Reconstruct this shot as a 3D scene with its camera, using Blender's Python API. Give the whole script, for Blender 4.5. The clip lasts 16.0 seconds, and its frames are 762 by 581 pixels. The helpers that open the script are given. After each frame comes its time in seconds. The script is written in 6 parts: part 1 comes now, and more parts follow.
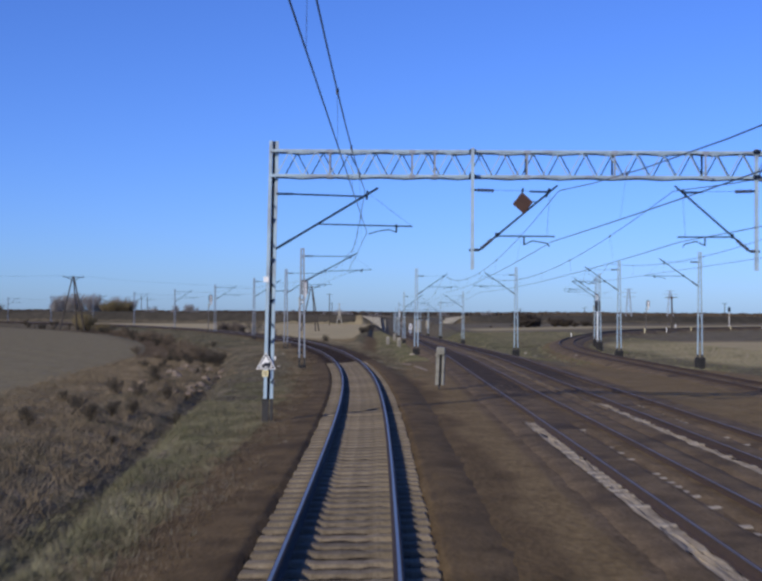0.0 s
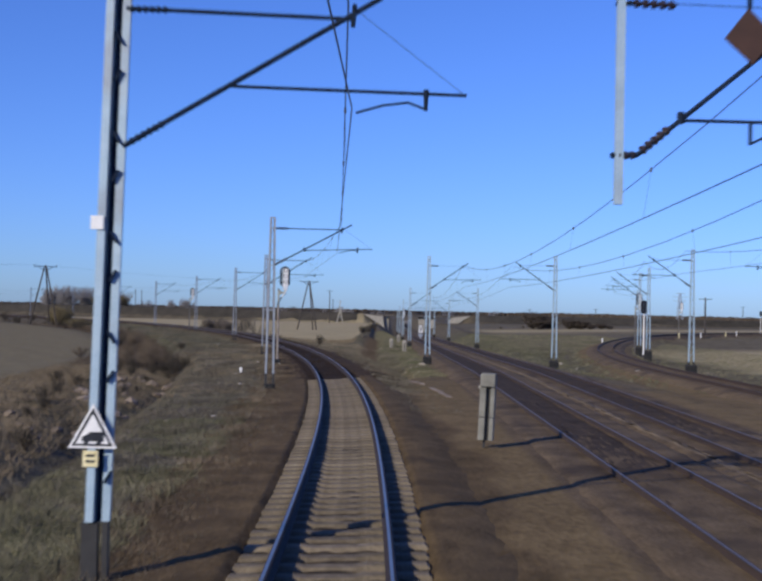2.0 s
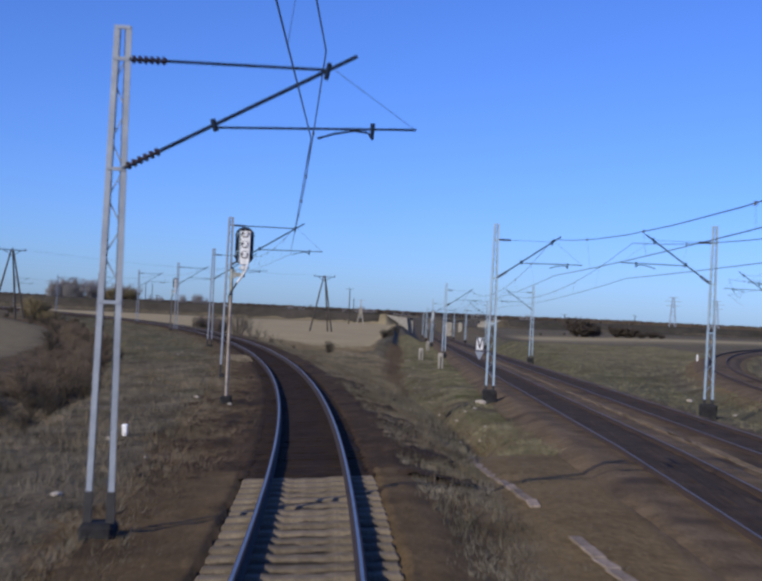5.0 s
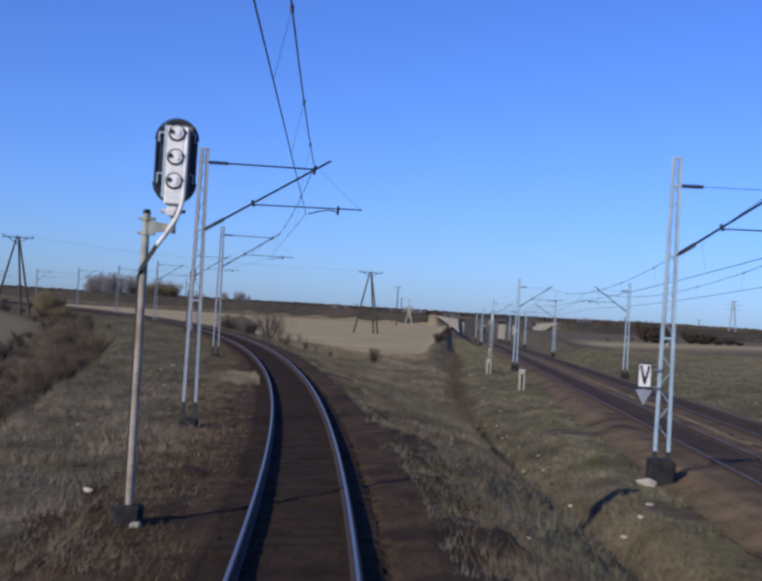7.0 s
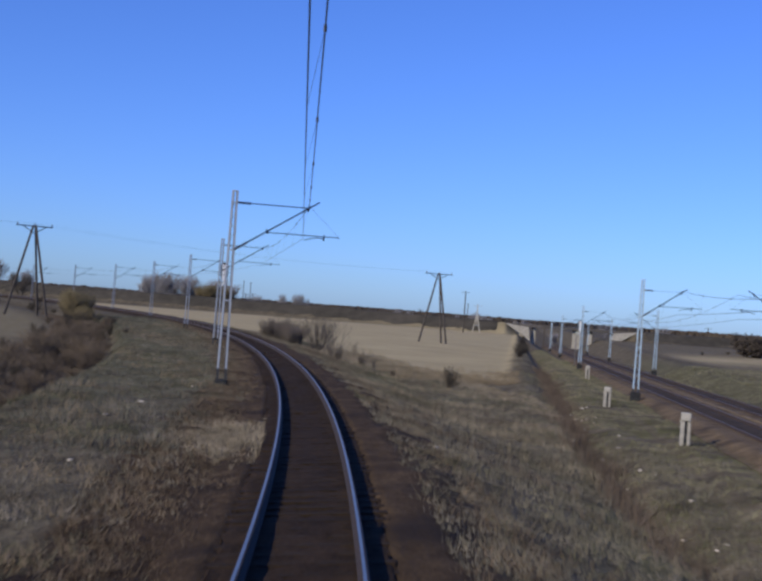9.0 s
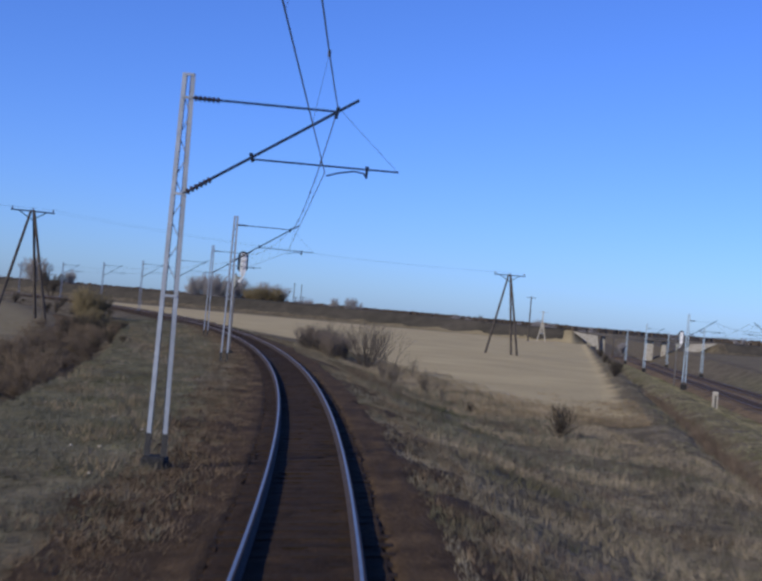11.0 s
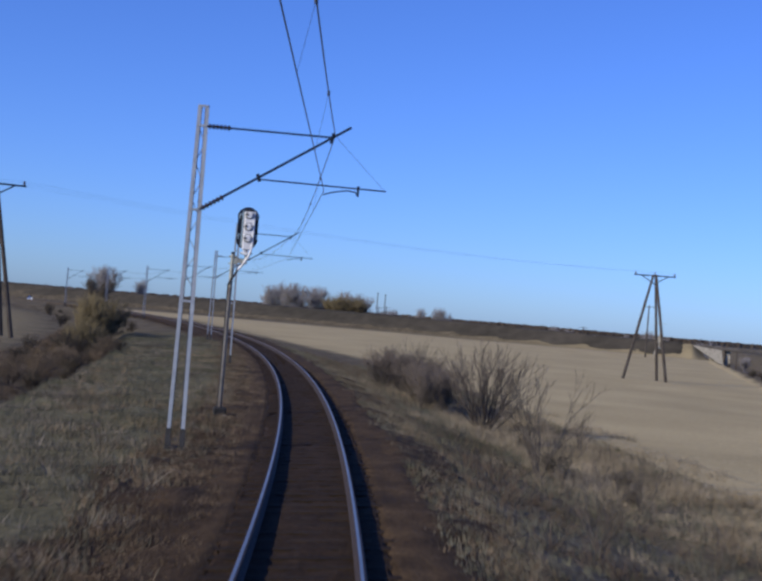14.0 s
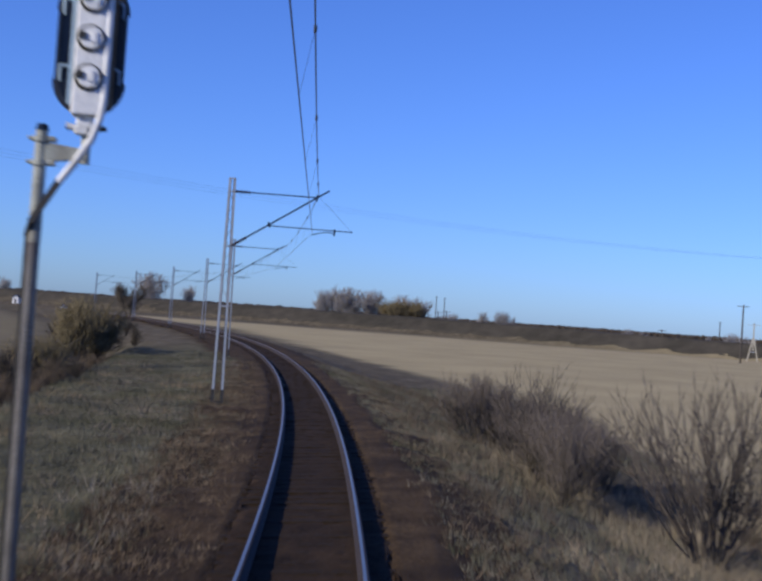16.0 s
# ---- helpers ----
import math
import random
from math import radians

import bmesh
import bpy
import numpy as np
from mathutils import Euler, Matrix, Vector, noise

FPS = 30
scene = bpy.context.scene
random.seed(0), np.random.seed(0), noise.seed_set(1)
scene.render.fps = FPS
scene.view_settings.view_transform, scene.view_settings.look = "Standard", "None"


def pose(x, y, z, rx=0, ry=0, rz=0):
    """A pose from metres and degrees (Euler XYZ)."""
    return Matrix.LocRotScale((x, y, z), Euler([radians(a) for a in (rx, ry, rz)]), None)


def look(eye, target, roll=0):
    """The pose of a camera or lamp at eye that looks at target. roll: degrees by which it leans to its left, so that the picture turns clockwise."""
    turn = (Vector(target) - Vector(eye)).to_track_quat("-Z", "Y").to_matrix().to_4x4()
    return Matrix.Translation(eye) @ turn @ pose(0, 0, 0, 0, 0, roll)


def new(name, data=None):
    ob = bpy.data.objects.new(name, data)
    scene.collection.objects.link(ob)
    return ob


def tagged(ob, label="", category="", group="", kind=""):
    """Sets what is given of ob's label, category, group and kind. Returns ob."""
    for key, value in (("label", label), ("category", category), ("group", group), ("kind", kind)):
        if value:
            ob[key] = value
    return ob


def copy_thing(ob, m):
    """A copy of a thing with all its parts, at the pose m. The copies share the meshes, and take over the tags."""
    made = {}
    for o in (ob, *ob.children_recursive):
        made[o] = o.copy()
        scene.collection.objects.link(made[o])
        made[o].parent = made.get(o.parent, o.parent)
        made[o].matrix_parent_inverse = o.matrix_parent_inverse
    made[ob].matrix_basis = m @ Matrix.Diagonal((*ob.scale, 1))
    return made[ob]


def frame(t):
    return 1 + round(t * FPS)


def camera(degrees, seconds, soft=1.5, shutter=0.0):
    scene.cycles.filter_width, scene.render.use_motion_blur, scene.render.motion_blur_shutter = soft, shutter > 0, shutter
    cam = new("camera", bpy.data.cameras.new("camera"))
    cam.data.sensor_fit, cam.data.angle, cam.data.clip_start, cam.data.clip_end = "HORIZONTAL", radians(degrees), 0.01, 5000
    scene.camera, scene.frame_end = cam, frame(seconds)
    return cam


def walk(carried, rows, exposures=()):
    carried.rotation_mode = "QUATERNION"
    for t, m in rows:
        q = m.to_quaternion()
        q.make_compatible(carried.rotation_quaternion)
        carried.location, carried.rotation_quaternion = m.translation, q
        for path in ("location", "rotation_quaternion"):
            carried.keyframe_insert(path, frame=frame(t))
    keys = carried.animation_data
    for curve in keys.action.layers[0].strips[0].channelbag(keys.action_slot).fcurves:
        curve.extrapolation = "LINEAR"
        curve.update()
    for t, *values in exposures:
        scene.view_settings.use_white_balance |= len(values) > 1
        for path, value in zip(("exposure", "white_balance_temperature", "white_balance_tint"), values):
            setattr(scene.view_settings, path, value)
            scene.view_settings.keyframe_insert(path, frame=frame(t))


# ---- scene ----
# camera riding in a train cab, about three metres above the rails
cam = camera(35.85, 16.0, 2.8, 0.4)
PATH = [
    (0.0, 0.553, 0.0, 3.069, 0.234, 1.114, 0.286),
    (0.5, 0.541, 5.425, 3.071, 0.261, 1.012, 0.449),
    (1.0, 0.523, 10.882, 3.073, 0.323, 1.049, 0.512),
    (1.5, 0.498, 16.369, 3.075, 0.361, 1.059, 0.993),
    (2.0, 0.464, 21.888, 3.077, 0.387, 1.033, 1.213),
    (2.5, 0.416, 27.438, 3.08, 0.488, 1.019, 1.43),
    (3.0, 0.348, 33.019, 3.082, 0.603, 1.048, 1.725),
    (3.5, 0.255, 38.632, 3.084, 0.781, 1.108, 2.14),
    (4.0, 0.131, 44.275, 3.086, 0.955, 1.083, 2.303),
    (4.5, -0.032, 49.949, 3.088, 1.197, 1.057, 2.455),
    (5.0, -0.243, 55.653, 3.089, 1.514, 1.032, 2.609),
    (5.5, -0.511, 61.386, 3.091, 1.926, 1.006, 2.796),
    (6.0, -0.849, 67.146, 3.094, 2.444, 0.981, 3.082),
    (6.5, -1.253, 72.933, 3.096, 3.09, 0.924, 3.186),
    (7.0, -1.726, 78.747, 3.099, 3.802, 0.912, 3.326),
    (7.5, -2.268, 84.585, 3.101, 4.584, 0.851, 4.145),
    (8.0, -2.882, 90.447, 3.102, 5.343, 0.856, 4.446),
    (8.5, -3.569, 96.332, 3.104, 6.131, 0.881, 4.719),
    (9.0, -4.331, 102.238, 3.105, 6.856, 0.968, 4.264),
    (9.5, -5.166, 108.166, 3.106, 7.53, 0.976, 4.627),
    (10.0, -6.065, 114.116, 3.107, 8.195, 0.984, 4.783),
    (10.5, -7.034, 120.086, 3.106, 8.86, 0.992, 4.863),
    (11.0, -8.079, 126.075, 3.106, 9.526, 1.0, 4.942),
    (11.5, -9.201, 132.082, 3.106, 10.194, 1.009, 5.022),
    (12.0, -10.4, 138.105, 3.106, 10.942, 1.07, 5.103),
    (12.5, -11.677, 144.144, 3.105, 11.637, 1.087, 5.199),
    (13.0, -13.032, 150.197, 3.105, 12.322, 1.197, 4.654),
    (13.5, -14.467, 156.264, 3.105, 13.07, 1.214, 5.075),
    (14.0, -15.979, 162.345, 3.104, 13.708, 1.185, 4.791),
    (14.5, -17.571, 168.437, 3.104, 14.367, 1.206, 4.135),
    (15.0, -19.243, 174.539, 3.103, 15.095, 1.325, 4.597),
    (15.5, -20.997, 180.651, 3.102, 15.822, 1.313, 4.205),
    (16.0, -22.832, 186.772, 3.101, 16.462, 1.217, 3.982),
]
walk(cam, [(t, pose(x, y, z, 90 + pitch, 0, yaw) @ pose(0, 0, 0, 0, 0, roll)) for t, x, y, z, yaw, pitch, roll in PATH],
     [(0.0, -0.05), (6.5, -0.04), (9.0, 0.04), (16.0, 0.08)])

# ---- daylight: low sun from behind on one side, clear sky ----
SUN_EL, SUN_AZ = radians(26), radians(221)
world = bpy.data.worlds.new("sky")
scene.world = world
world.use_nodes = True
wn = world.node_tree
sky = wn.nodes.new("ShaderNodeTexSky")
sky.sky_type = "NISHITA"
sky.sun_disc = False
sky.sun_elevation, sky.sun_rotation = SUN_EL, SUN_AZ
sky.air_density, sky.dust_density, sky.ozone_density = 1.0, 0.31, 2.0
back = wn.nodes["Background"]
back.inputs["Strength"].default_value = 0.098
tone = wn.nodes.new("ShaderNodeMix")
tone.data_type, tone.blend_type = "RGBA", "MULTIPLY"
tone.inputs[0].default_value = 1.0
tone.inputs[7].default_value = (0.48, 0.772, 1.67, 1.0)
wn.links.new(sky.outputs["Color"], tone.inputs[6])
wn.links.new(tone.outputs[2], back.inputs["Color"])
sun_data = bpy.data.lights.new("sun", "SUN")
sun_data.energy, sun_data.angle, sun_data.color = 4.4, radians(0.53), (1.0, 0.89, 0.73)
sun = new("sun", sun_data)
sun_dir = Vector((math.sin(SUN_AZ) * math.cos(SUN_EL), math.cos(SUN_AZ) * math.cos(SUN_EL), math.sin(SUN_EL)))
sun.matrix_world = look(sun_dir * 100, (0, 0, 0))

# ---- materials ----
def material(name, dark, light, scale=6.0, rough=0.85, metal=0.0, bump=0.0, detail=6.0, fine=60.0, vary=0.0, spots=None, sward=0.0):
    """Two colours mixed by a coarse and a fine noise, with a fine relief; vary shifts each piece's brightness; spots: a third colour in patches; sward: how far the normal of a blade leans to the upright."""
    m = bpy.data.materials.new(name)
    m.use_nodes = True
    nt = m.node_tree
    n, l = nt.nodes, nt.links
    bsdf = n["Principled BSDF"]
    tc = n.new("ShaderNodeTexCoord")
    a = n.new("ShaderNodeTexNoise")
    a.inputs["Scale"].default_value, a.inputs["Detail"].default_value = scale, detail
    b = n.new("ShaderNodeTexNoise")
    b.inputs["Scale"].default_value, b.inputs["Detail"].default_value = fine, 3.0
    l.new(tc.outputs["Object"], a.inputs["Vector"])
    l.new(tc.outputs["Object"], b.inputs["Vector"])
    mix = n.new("ShaderNodeMath")
    mix.operation = "MULTIPLY_ADD"
    mix.inputs[1].default_value = 0.55
    l.new(b.outputs["Fac"], mix.inputs[0])
    half = n.new("ShaderNodeMath")
    half.operation = "MULTIPLY"
    half.inputs[1].default_value = 0.5
    l.new(a.outputs["Fac"], half.inputs[0])
    l.new(half.outputs[0], mix.inputs[2])
    ramp = n.new("ShaderNodeValToRGB")
    ramp.color_ramp.elements[0].position, ramp.color_ramp.elements[1].position = 0.36, 0.68
    ramp.color_ramp.elements[0].color, ramp.color_ramp.elements[1].color = (*dark, 1), (*light, 1)
    l.new(mix.outputs[0], ramp.inputs[0])
    col = ramp.outputs[0]
    if spots:
        s = n.new("ShaderNodeTexNoise")
        s.inputs["Scale"].default_value, s.inputs["Detail"].default_value = scale * 0.35, 5.0
        l.new(tc.outputs["Object"], s.inputs["Vector"])
        sr = n.new("ShaderNodeValToRGB")
        sr.color_ramp.elements[0].position, sr.color_ramp.elements[1].position = 0.52, 0.68
        l.new(s.outputs["Fac"], sr.inputs[0])
        sm = n.new("ShaderNodeMix")
        sm.data_type = "RGBA"
        sm.inputs[7].default_value = (*spots, 1)
        l.new(sr.outputs[0], sm.inputs[0])
        l.new(col, sm.inputs[6])
        col = sm.outputs[2]
    if vary:
        info = n.new("ShaderNodeObjectInfo")
        rng = n.new("ShaderNodeMapRange")
        rng.inputs[3].default_value, rng.inputs[4].default_value = 1 - vary, 1 + vary
        l.new(info.outputs["Random"], rng.inputs[0])
        hsv = n.new("ShaderNodeHueSaturation")
        l.new(rng.outputs[0], hsv.inputs["Value"])
        l.new(col, hsv.inputs["Color"])
        col = hsv.outputs[0]
    l.new(col, bsdf.inputs["Base Color"])
    if rough >= 0.84:
        bsdf.inputs["Specular IOR Level"].default_value = 0.08
    bsdf.inputs["Roughness"].default_value, bsdf.inputs["Metallic"].default_value = rough, metal
    if sward:
        # clumps and thin places, from a hand's width to some metres
        patch = n.new("ShaderNodeTexNoise")
        patch.inputs["Scale"].default_value, patch.inputs["Detail"].default_value, patch.inputs["Roughness"].default_value = 0.55, 4.0, 0.62
        l.new(tc.outputs["Object"], patch.inputs["Vector"])
        shade = n.new("ShaderNodeMapRange")
        shade.inputs[1].default_value, shade.inputs[2].default_value = 0.36, 0.62
        shade.inputs[3].default_value, shade.inputs[4].default_value = 0.8, 1.42
        l.new(patch.outputs["Fac"], shade.inputs[0])
        tint = n.new("ShaderNodeMix")
        tint.data_type, tint.blend_type = "RGBA", "MULTIPLY"
        tint.inputs[0].default_value = 1.0
        l.new(col, tint.inputs[6])
        l.new(shade.outputs[0], tint.inputs[7])
        l.new(tint.outputs[2], bsdf.inputs["Base Color"])
        geo = n.new("ShaderNodeNewGeometry")
        lean = n.new("ShaderNodeVectorMath")
        lean.operation = "MULTIPLY_ADD"
        l.new(geo.outputs["Normal"], lean.inputs[0])
        lean.inputs[1].default_value = (1 - sward,) * 3
        lean.inputs[2].default_value = (0, -0.25 * sward, sward)
        unit = n.new("ShaderNodeVectorMath")
        unit.operation = "NORMALIZE"
        l.new(lean.outputs[0], unit.inputs[0])
        l.new(unit.outputs[0], bsdf.inputs["Normal"])
    if bump:
        bp = n.new("ShaderNodeBump")
        bp.inputs["Strength"].default_value, bp.inputs["Distance"].default_value = bump, 0.03
        l.new(mix.outputs[0], bp.inputs["Height"])
        l.new(bp.outputs[0], bsdf.inputs["Normal"])
    return m


RAIL_TOP = material("polished_rail_steel", (0.4, 0.325, 0.25), (0.58, 0.475, 0.37), 3, 0.4, 1.0)
RAIL_DULL = material("dulled_rail_top", (0.15, 0.118, 0.085), (0.25, 0.197, 0.145), 3, 0.5, 0.8)
RAIL_SIDE = material("rusty_rail_steel", (0.018, 0.013, 0.012), (0.05, 0.033, 0.024), 9, 0.8, 0.1, 0.2)
RAIL_RUST = material("brown_rusty_rail", (0.032, 0.021, 0.016), (0.07, 0.044, 0.03), 9, 0.8, 0.2)
CONCRETE_TIE = material("weathered_concrete_sleeper", (0.088, 0.073, 0.053), (0.222, 0.186, 0.136), 5, 0.9, 0, 0.4, vary=0.2)
TIMBER_TIE = material("dark_timber_sleeper", (0.014, 0.0095, 0.006), (0.036, 0.025, 0.015), 8, 0.85, 0, 0.5, vary=0.25)
# dusty stone, darkened to put the shade between sleepers into its colour
BALLAST_GAP = material("dusty_gap_shade_ballast", (0.017, 0.013, 0.0085), (0.062, 0.048, 0.033), 1.6, 0.95, 0, 0.9, fine=16)
BALLAST_BROWN = material("rust_brown_ballast", (0.009, 0.006, 0.0036), (0.046, 0.0295, 0.017), 1.6, 0.95, 0, 1.0, fine=16)
RUST_STONE = ((0.02, 0.0128, 0.0066), (0.082, 0.055, 0.029))
DUST_STONE = ((0.05, 0.034, 0.016), (0.14, 0.098, 0.049))
GREY_STONE = ((0.06, 0.043, 0.024), (0.17, 0.124, 0.074))
BALLAST_STAINED = material("stained_brown_ballast", (0.024, 0.0175, 0.012), (0.08, 0.059, 0.041), 1.4, 0.95, 0, 0.8, fine=14)
BALLAST_RUST = material("rusty_shoulder_stone", *RUST_STONE, 1.3, 0.95, 0, 1.0, fine=14, spots=(0.026, 0.018, 0.0115))
BALLAST_DUST = material("dusty_rust_shoulder", *DUST_STONE, 1.3, 0.95, 0, 0.8, fine=14, spots=(0.065, 0.045, 0.023))
BALLAST_GREY = material("grey_brown_ballast", *GREY_STONE, 1.2, 0.95, 0, 0.6, fine=14, spots=(0.05, 0.037, 0.026))
PALE_GRIT = material("pale_grit", (0.19, 0.16, 0.118), (0.35, 0.3, 0.225), 1.6, 0.95, 0, 0.5, fine=16)
SAND = material("pale_gritty_sand", (0.1, 0.08, 0.055), (0.21, 0.165, 0.115), 1.6, 0.95, 0, 0.5, fine=16)
GALV = material("pale_painted_lattice_steel", (0.255, 0.365, 0.455), (0.4, 0.52, 0.6), 3, 0.5, 0.15, 0.1, spots=(0.26, 0.3, 0.34))
GALV_GREY = material("grey_galvanised_steel", (0.19, 0.22, 0.26), (0.32, 0.36, 0.41), 3, 0.6, 0.2, 0.1, vary=0.1)
BLACK_PAINT = material("tar_black_paint", (0.012, 0.012, 0.013), (0.03, 0.03, 0.03), 6, 0.7, 0, 0.2)
# own colour of the bracket arms; elsewhere it stands for shade on pale steel
ARM_SHADE_STEEL = material("dark_arm_and_shade_steel", (0.008, 0.014, 0.028), (0.018, 0.03, 0.054), 5, 0.86, 0.0)
INSULATOR = material("brown_glazed_insulator", (0.02, 0.013, 0.012), (0.045, 0.03, 0.026), 8, 0.3)
WIRE = material("weathered_copper_wire", (0.035, 0.045, 0.06), (0.06, 0.07, 0.085), 2, 0.5, 0.4)
DARK_CONCRETE = material("tarred_foundation_concrete", (0.013, 0.014, 0.016), (0.04, 0.04, 0.04), 4, 0.9, 0, 0.4)
CONCRETE = material("pale_weathered_concrete", (0.2, 0.19, 0.16), (0.38, 0.36, 0.31), 4, 0.9, 0, 0.35, spots=(0.17, 0.15, 0.12))
POST_CONCRETE = material("dark_lichened_concrete", (0.13, 0.13, 0.112), (0.26, 0.255, 0.222), 4, 0.9, 0, 0.35, spots=(0.09, 0.09, 0.075))
WHITE = material("white_sign_enamel", (0.66, 0.67, 0.66), (0.82, 0.82, 0.8), 5, 0.4)
BLACK = material("black_sign_enamel", (0.006, 0.008, 0.013), (0.014, 0.018, 0.027), 5, 0.45)
YELLOW = material("faded_yellow_plate", (0.6, 0.52, 0.26), (0.78, 0.72, 0.45), 5, 0.5)
RUST_PLATE = material("rust_brown_plate", (0.042, 0.021, 0.014), (0.08, 0.04, 0.025), 4, 0.7, 0, 0.2)
RUSTY_ROD = material("ochre_rusted_rod", (0.12, 0.075, 0.04), (0.27, 0.19, 0.11), 9, 0.8, 0, 0.2)
SIGNAL_WHITE = material("white_signal_housing", (0.55, 0.57, 0.58), (0.8, 0.81, 0.8), 6, 0.5, 0, 0.15, spots=(0.42, 0.42, 0.4))
SIGNAL_FOOT = material("dark_lower_signal_post", (0.06, 0.056, 0.05), (0.17, 0.158, 0.142), 3, 0.35, 0, 0.2, spots=(0.07, 0.052, 0.04))
SIGNAL_PALE = material("pale_rust_streaked_post", (0.13, 0.108, 0.086), (0.4, 0.35, 0.295), 4, 0.45, 0, 0.2, spots=(0.16, 0.1, 0.06))
SIGNAL_POST = material("mossy_grey_signal_post", (0.17, 0.185, 0.155), (0.4, 0.42, 0.37), 3, 0.6, 0, 0.2, spots=(0.12, 0.1, 0.075))
WOOD_POLE = material("dark_weathered_wooden_pole", (0.035, 0.03, 0.027), (0.085, 0.075, 0.066), 2, 0.85, 0, 0.3)
BARK = material("grey_brown_bark", (0.03, 0.026, 0.023), (0.08, 0.067, 0.057), 5, 0.9, 0, 0.3)
TWIG = material("brown_bare_twigs", (0.036, 0.032, 0.025), (0.088, 0.076, 0.058), 2, 0.9)
TWIG_GREY = material("grey_bare_twigs", (0.055, 0.048, 0.04), (0.14, 0.122, 0.1), 2, 0.9)
TWIG_OLIVE = material("ochre_bare_twigs", (0.09, 0.076, 0.044), (0.19, 0.158, 0.094), 1, 0.9)
TWIG_DUN = material("dun_bare_twigs", (0.068, 0.058, 0.05), (0.155, 0.132, 0.112), 1.2, 0.9, vary=0.25)
TWIG_RUSSET = material("russet_bare_twigs", (0.075, 0.06, 0.043), (0.17, 0.134, 0.096), 0.8, 0.9, vary=0.25)
# far trees' trunks and twigs, paled to put the distance haze into their colour
HAZED_TWIG = material("haze_pale_tree_twigs", (0.17, 0.165, 0.168), (0.28, 0.27, 0.272), 0.5, 0.9)
HAZE_WOOD = material("distant_winter_wood", (0.045, 0.036, 0.027), (0.08, 0.064, 0.047), 0.08, 0.95, fine=1.2)
SCRUB = material("dark_bank_scrub", (0.036, 0.033, 0.025), (0.068, 0.06, 0.047), 0.05, 0.95, fine=0.35)
BLADES = material("dry_grass_blades", (0.056, 0.053, 0.04), (0.2, 0.178, 0.132), 0.6, 0.9, fine=3, spots=(0.075, 0.072, 0.044), sward=0.72)
BLADES_GREY = material("grey_olive_grass_blades", (0.045, 0.047, 0.035), (0.152, 0.149, 0.112), 0.6, 0.9, fine=3, spots=(0.06, 0.064, 0.036), sward=0.72)
BLADES_OLIVE = material("olive_grass_blades", (0.1, 0.098, 0.056), (0.235, 0.217, 0.135), 0.4, 0.9, fine=3, spots=(0.07, 0.078, 0.035), sward=0.72)
BLADES_BROWN = material("dark_ditch_weeds", (0.05, 0.039, 0.029), (0.135, 0.105, 0.077), 0.4, 0.9, fine=3, sward=0.72)
BLADES_RUST = material("rusty_brown_weeds", (0.066, 0.05, 0.034), (0.182, 0.14, 0.093), 0.4, 0.9, fine=3, sward=0.72)
BLADES_DARK = material("withered_brown_weeds", (0.108, 0.086, 0.054), (0.255, 0.202, 0.13), 0.4, 0.9, fine=3, sward=0.72)
MAIN_TIE = material("bright_weathered_concrete_sleeper", (0.21, 0.185, 0.14), (0.41, 0.365, 0.29), 5, 0.9, 0, 0.4, vary=0.16)
BLADES_PALE = material("straw_grass_blades", (0.14, 0.12, 0.084), (0.3, 0.255, 0.18), 0.4, 0.9, fine=3, sward=0.72)
BLADES_DRY = material("dun_grass_blades", (0.1, 0.088, 0.066), (0.24, 0.21, 0.162), 0.5, 0.9, fine=3, sward=0.72)
BLADES_GREEN = material("winter_green_grass_blades", (0.06, 0.065, 0.036), (0.165, 0.157, 0.1), 0.4, 0.9, fine=3, sward=0.72)
RUBBLE = material("dirty_broken_concrete", (0.12, 0.095, 0.072), (0.3, 0.245, 0.19), 5, 0.9, 0, 0.4, vary=0.3)
PALE_STONE = material("pale_rubble", (0.3, 0.27, 0.22), (0.55, 0.5, 0.42), 5, 0.9, 0, 0.3, vary=0.2)


# ---- mesh helpers ----
def part(name, bm, mat, parent=None, label="", smooth=False):
    me = bpy.data.meshes.new(name)
    bm.to_mesh(me)
    bm.free()
    if smooth:
        me.polygons.foreach_set("use_smooth", [True] * len(me.polygons))
    for mm in (mat if isinstance(mat, (list, tuple)) else [mat]):
        me.materials.append(mm)
    ob = new(name, me)
    if parent:
        ob.parent = parent
    if label:
        ob["label"] = label
    return ob


def thing(name, label, category, group="", m=None, kind=""):
    ob = tagged(new(name), label, category, group, kind)
    if m is not None:
        ob.matrix_basis = m
    return ob


def box(bm, centre, size, m=None, bevel=0.0):
    g = bmesh.ops.create_cube(bm, size=1)["verts"]
    bmesh.ops.transform(bm, matrix=Matrix.Translation(centre) @ Matrix.Diagonal((*size, 1)), verts=g)
    if bevel:
        es = list({e for v in g for e in v.link_edges})
        g = list({v for f in bmesh.ops.bevel(bm, geom=es, offset=bevel, segments=1, affect="EDGES")["faces"] for v in f.verts} | {v for v in g if v.is_valid})
    if m is not None:
        bmesh.ops.transform(bm, matrix=m, verts=g)
    return bm


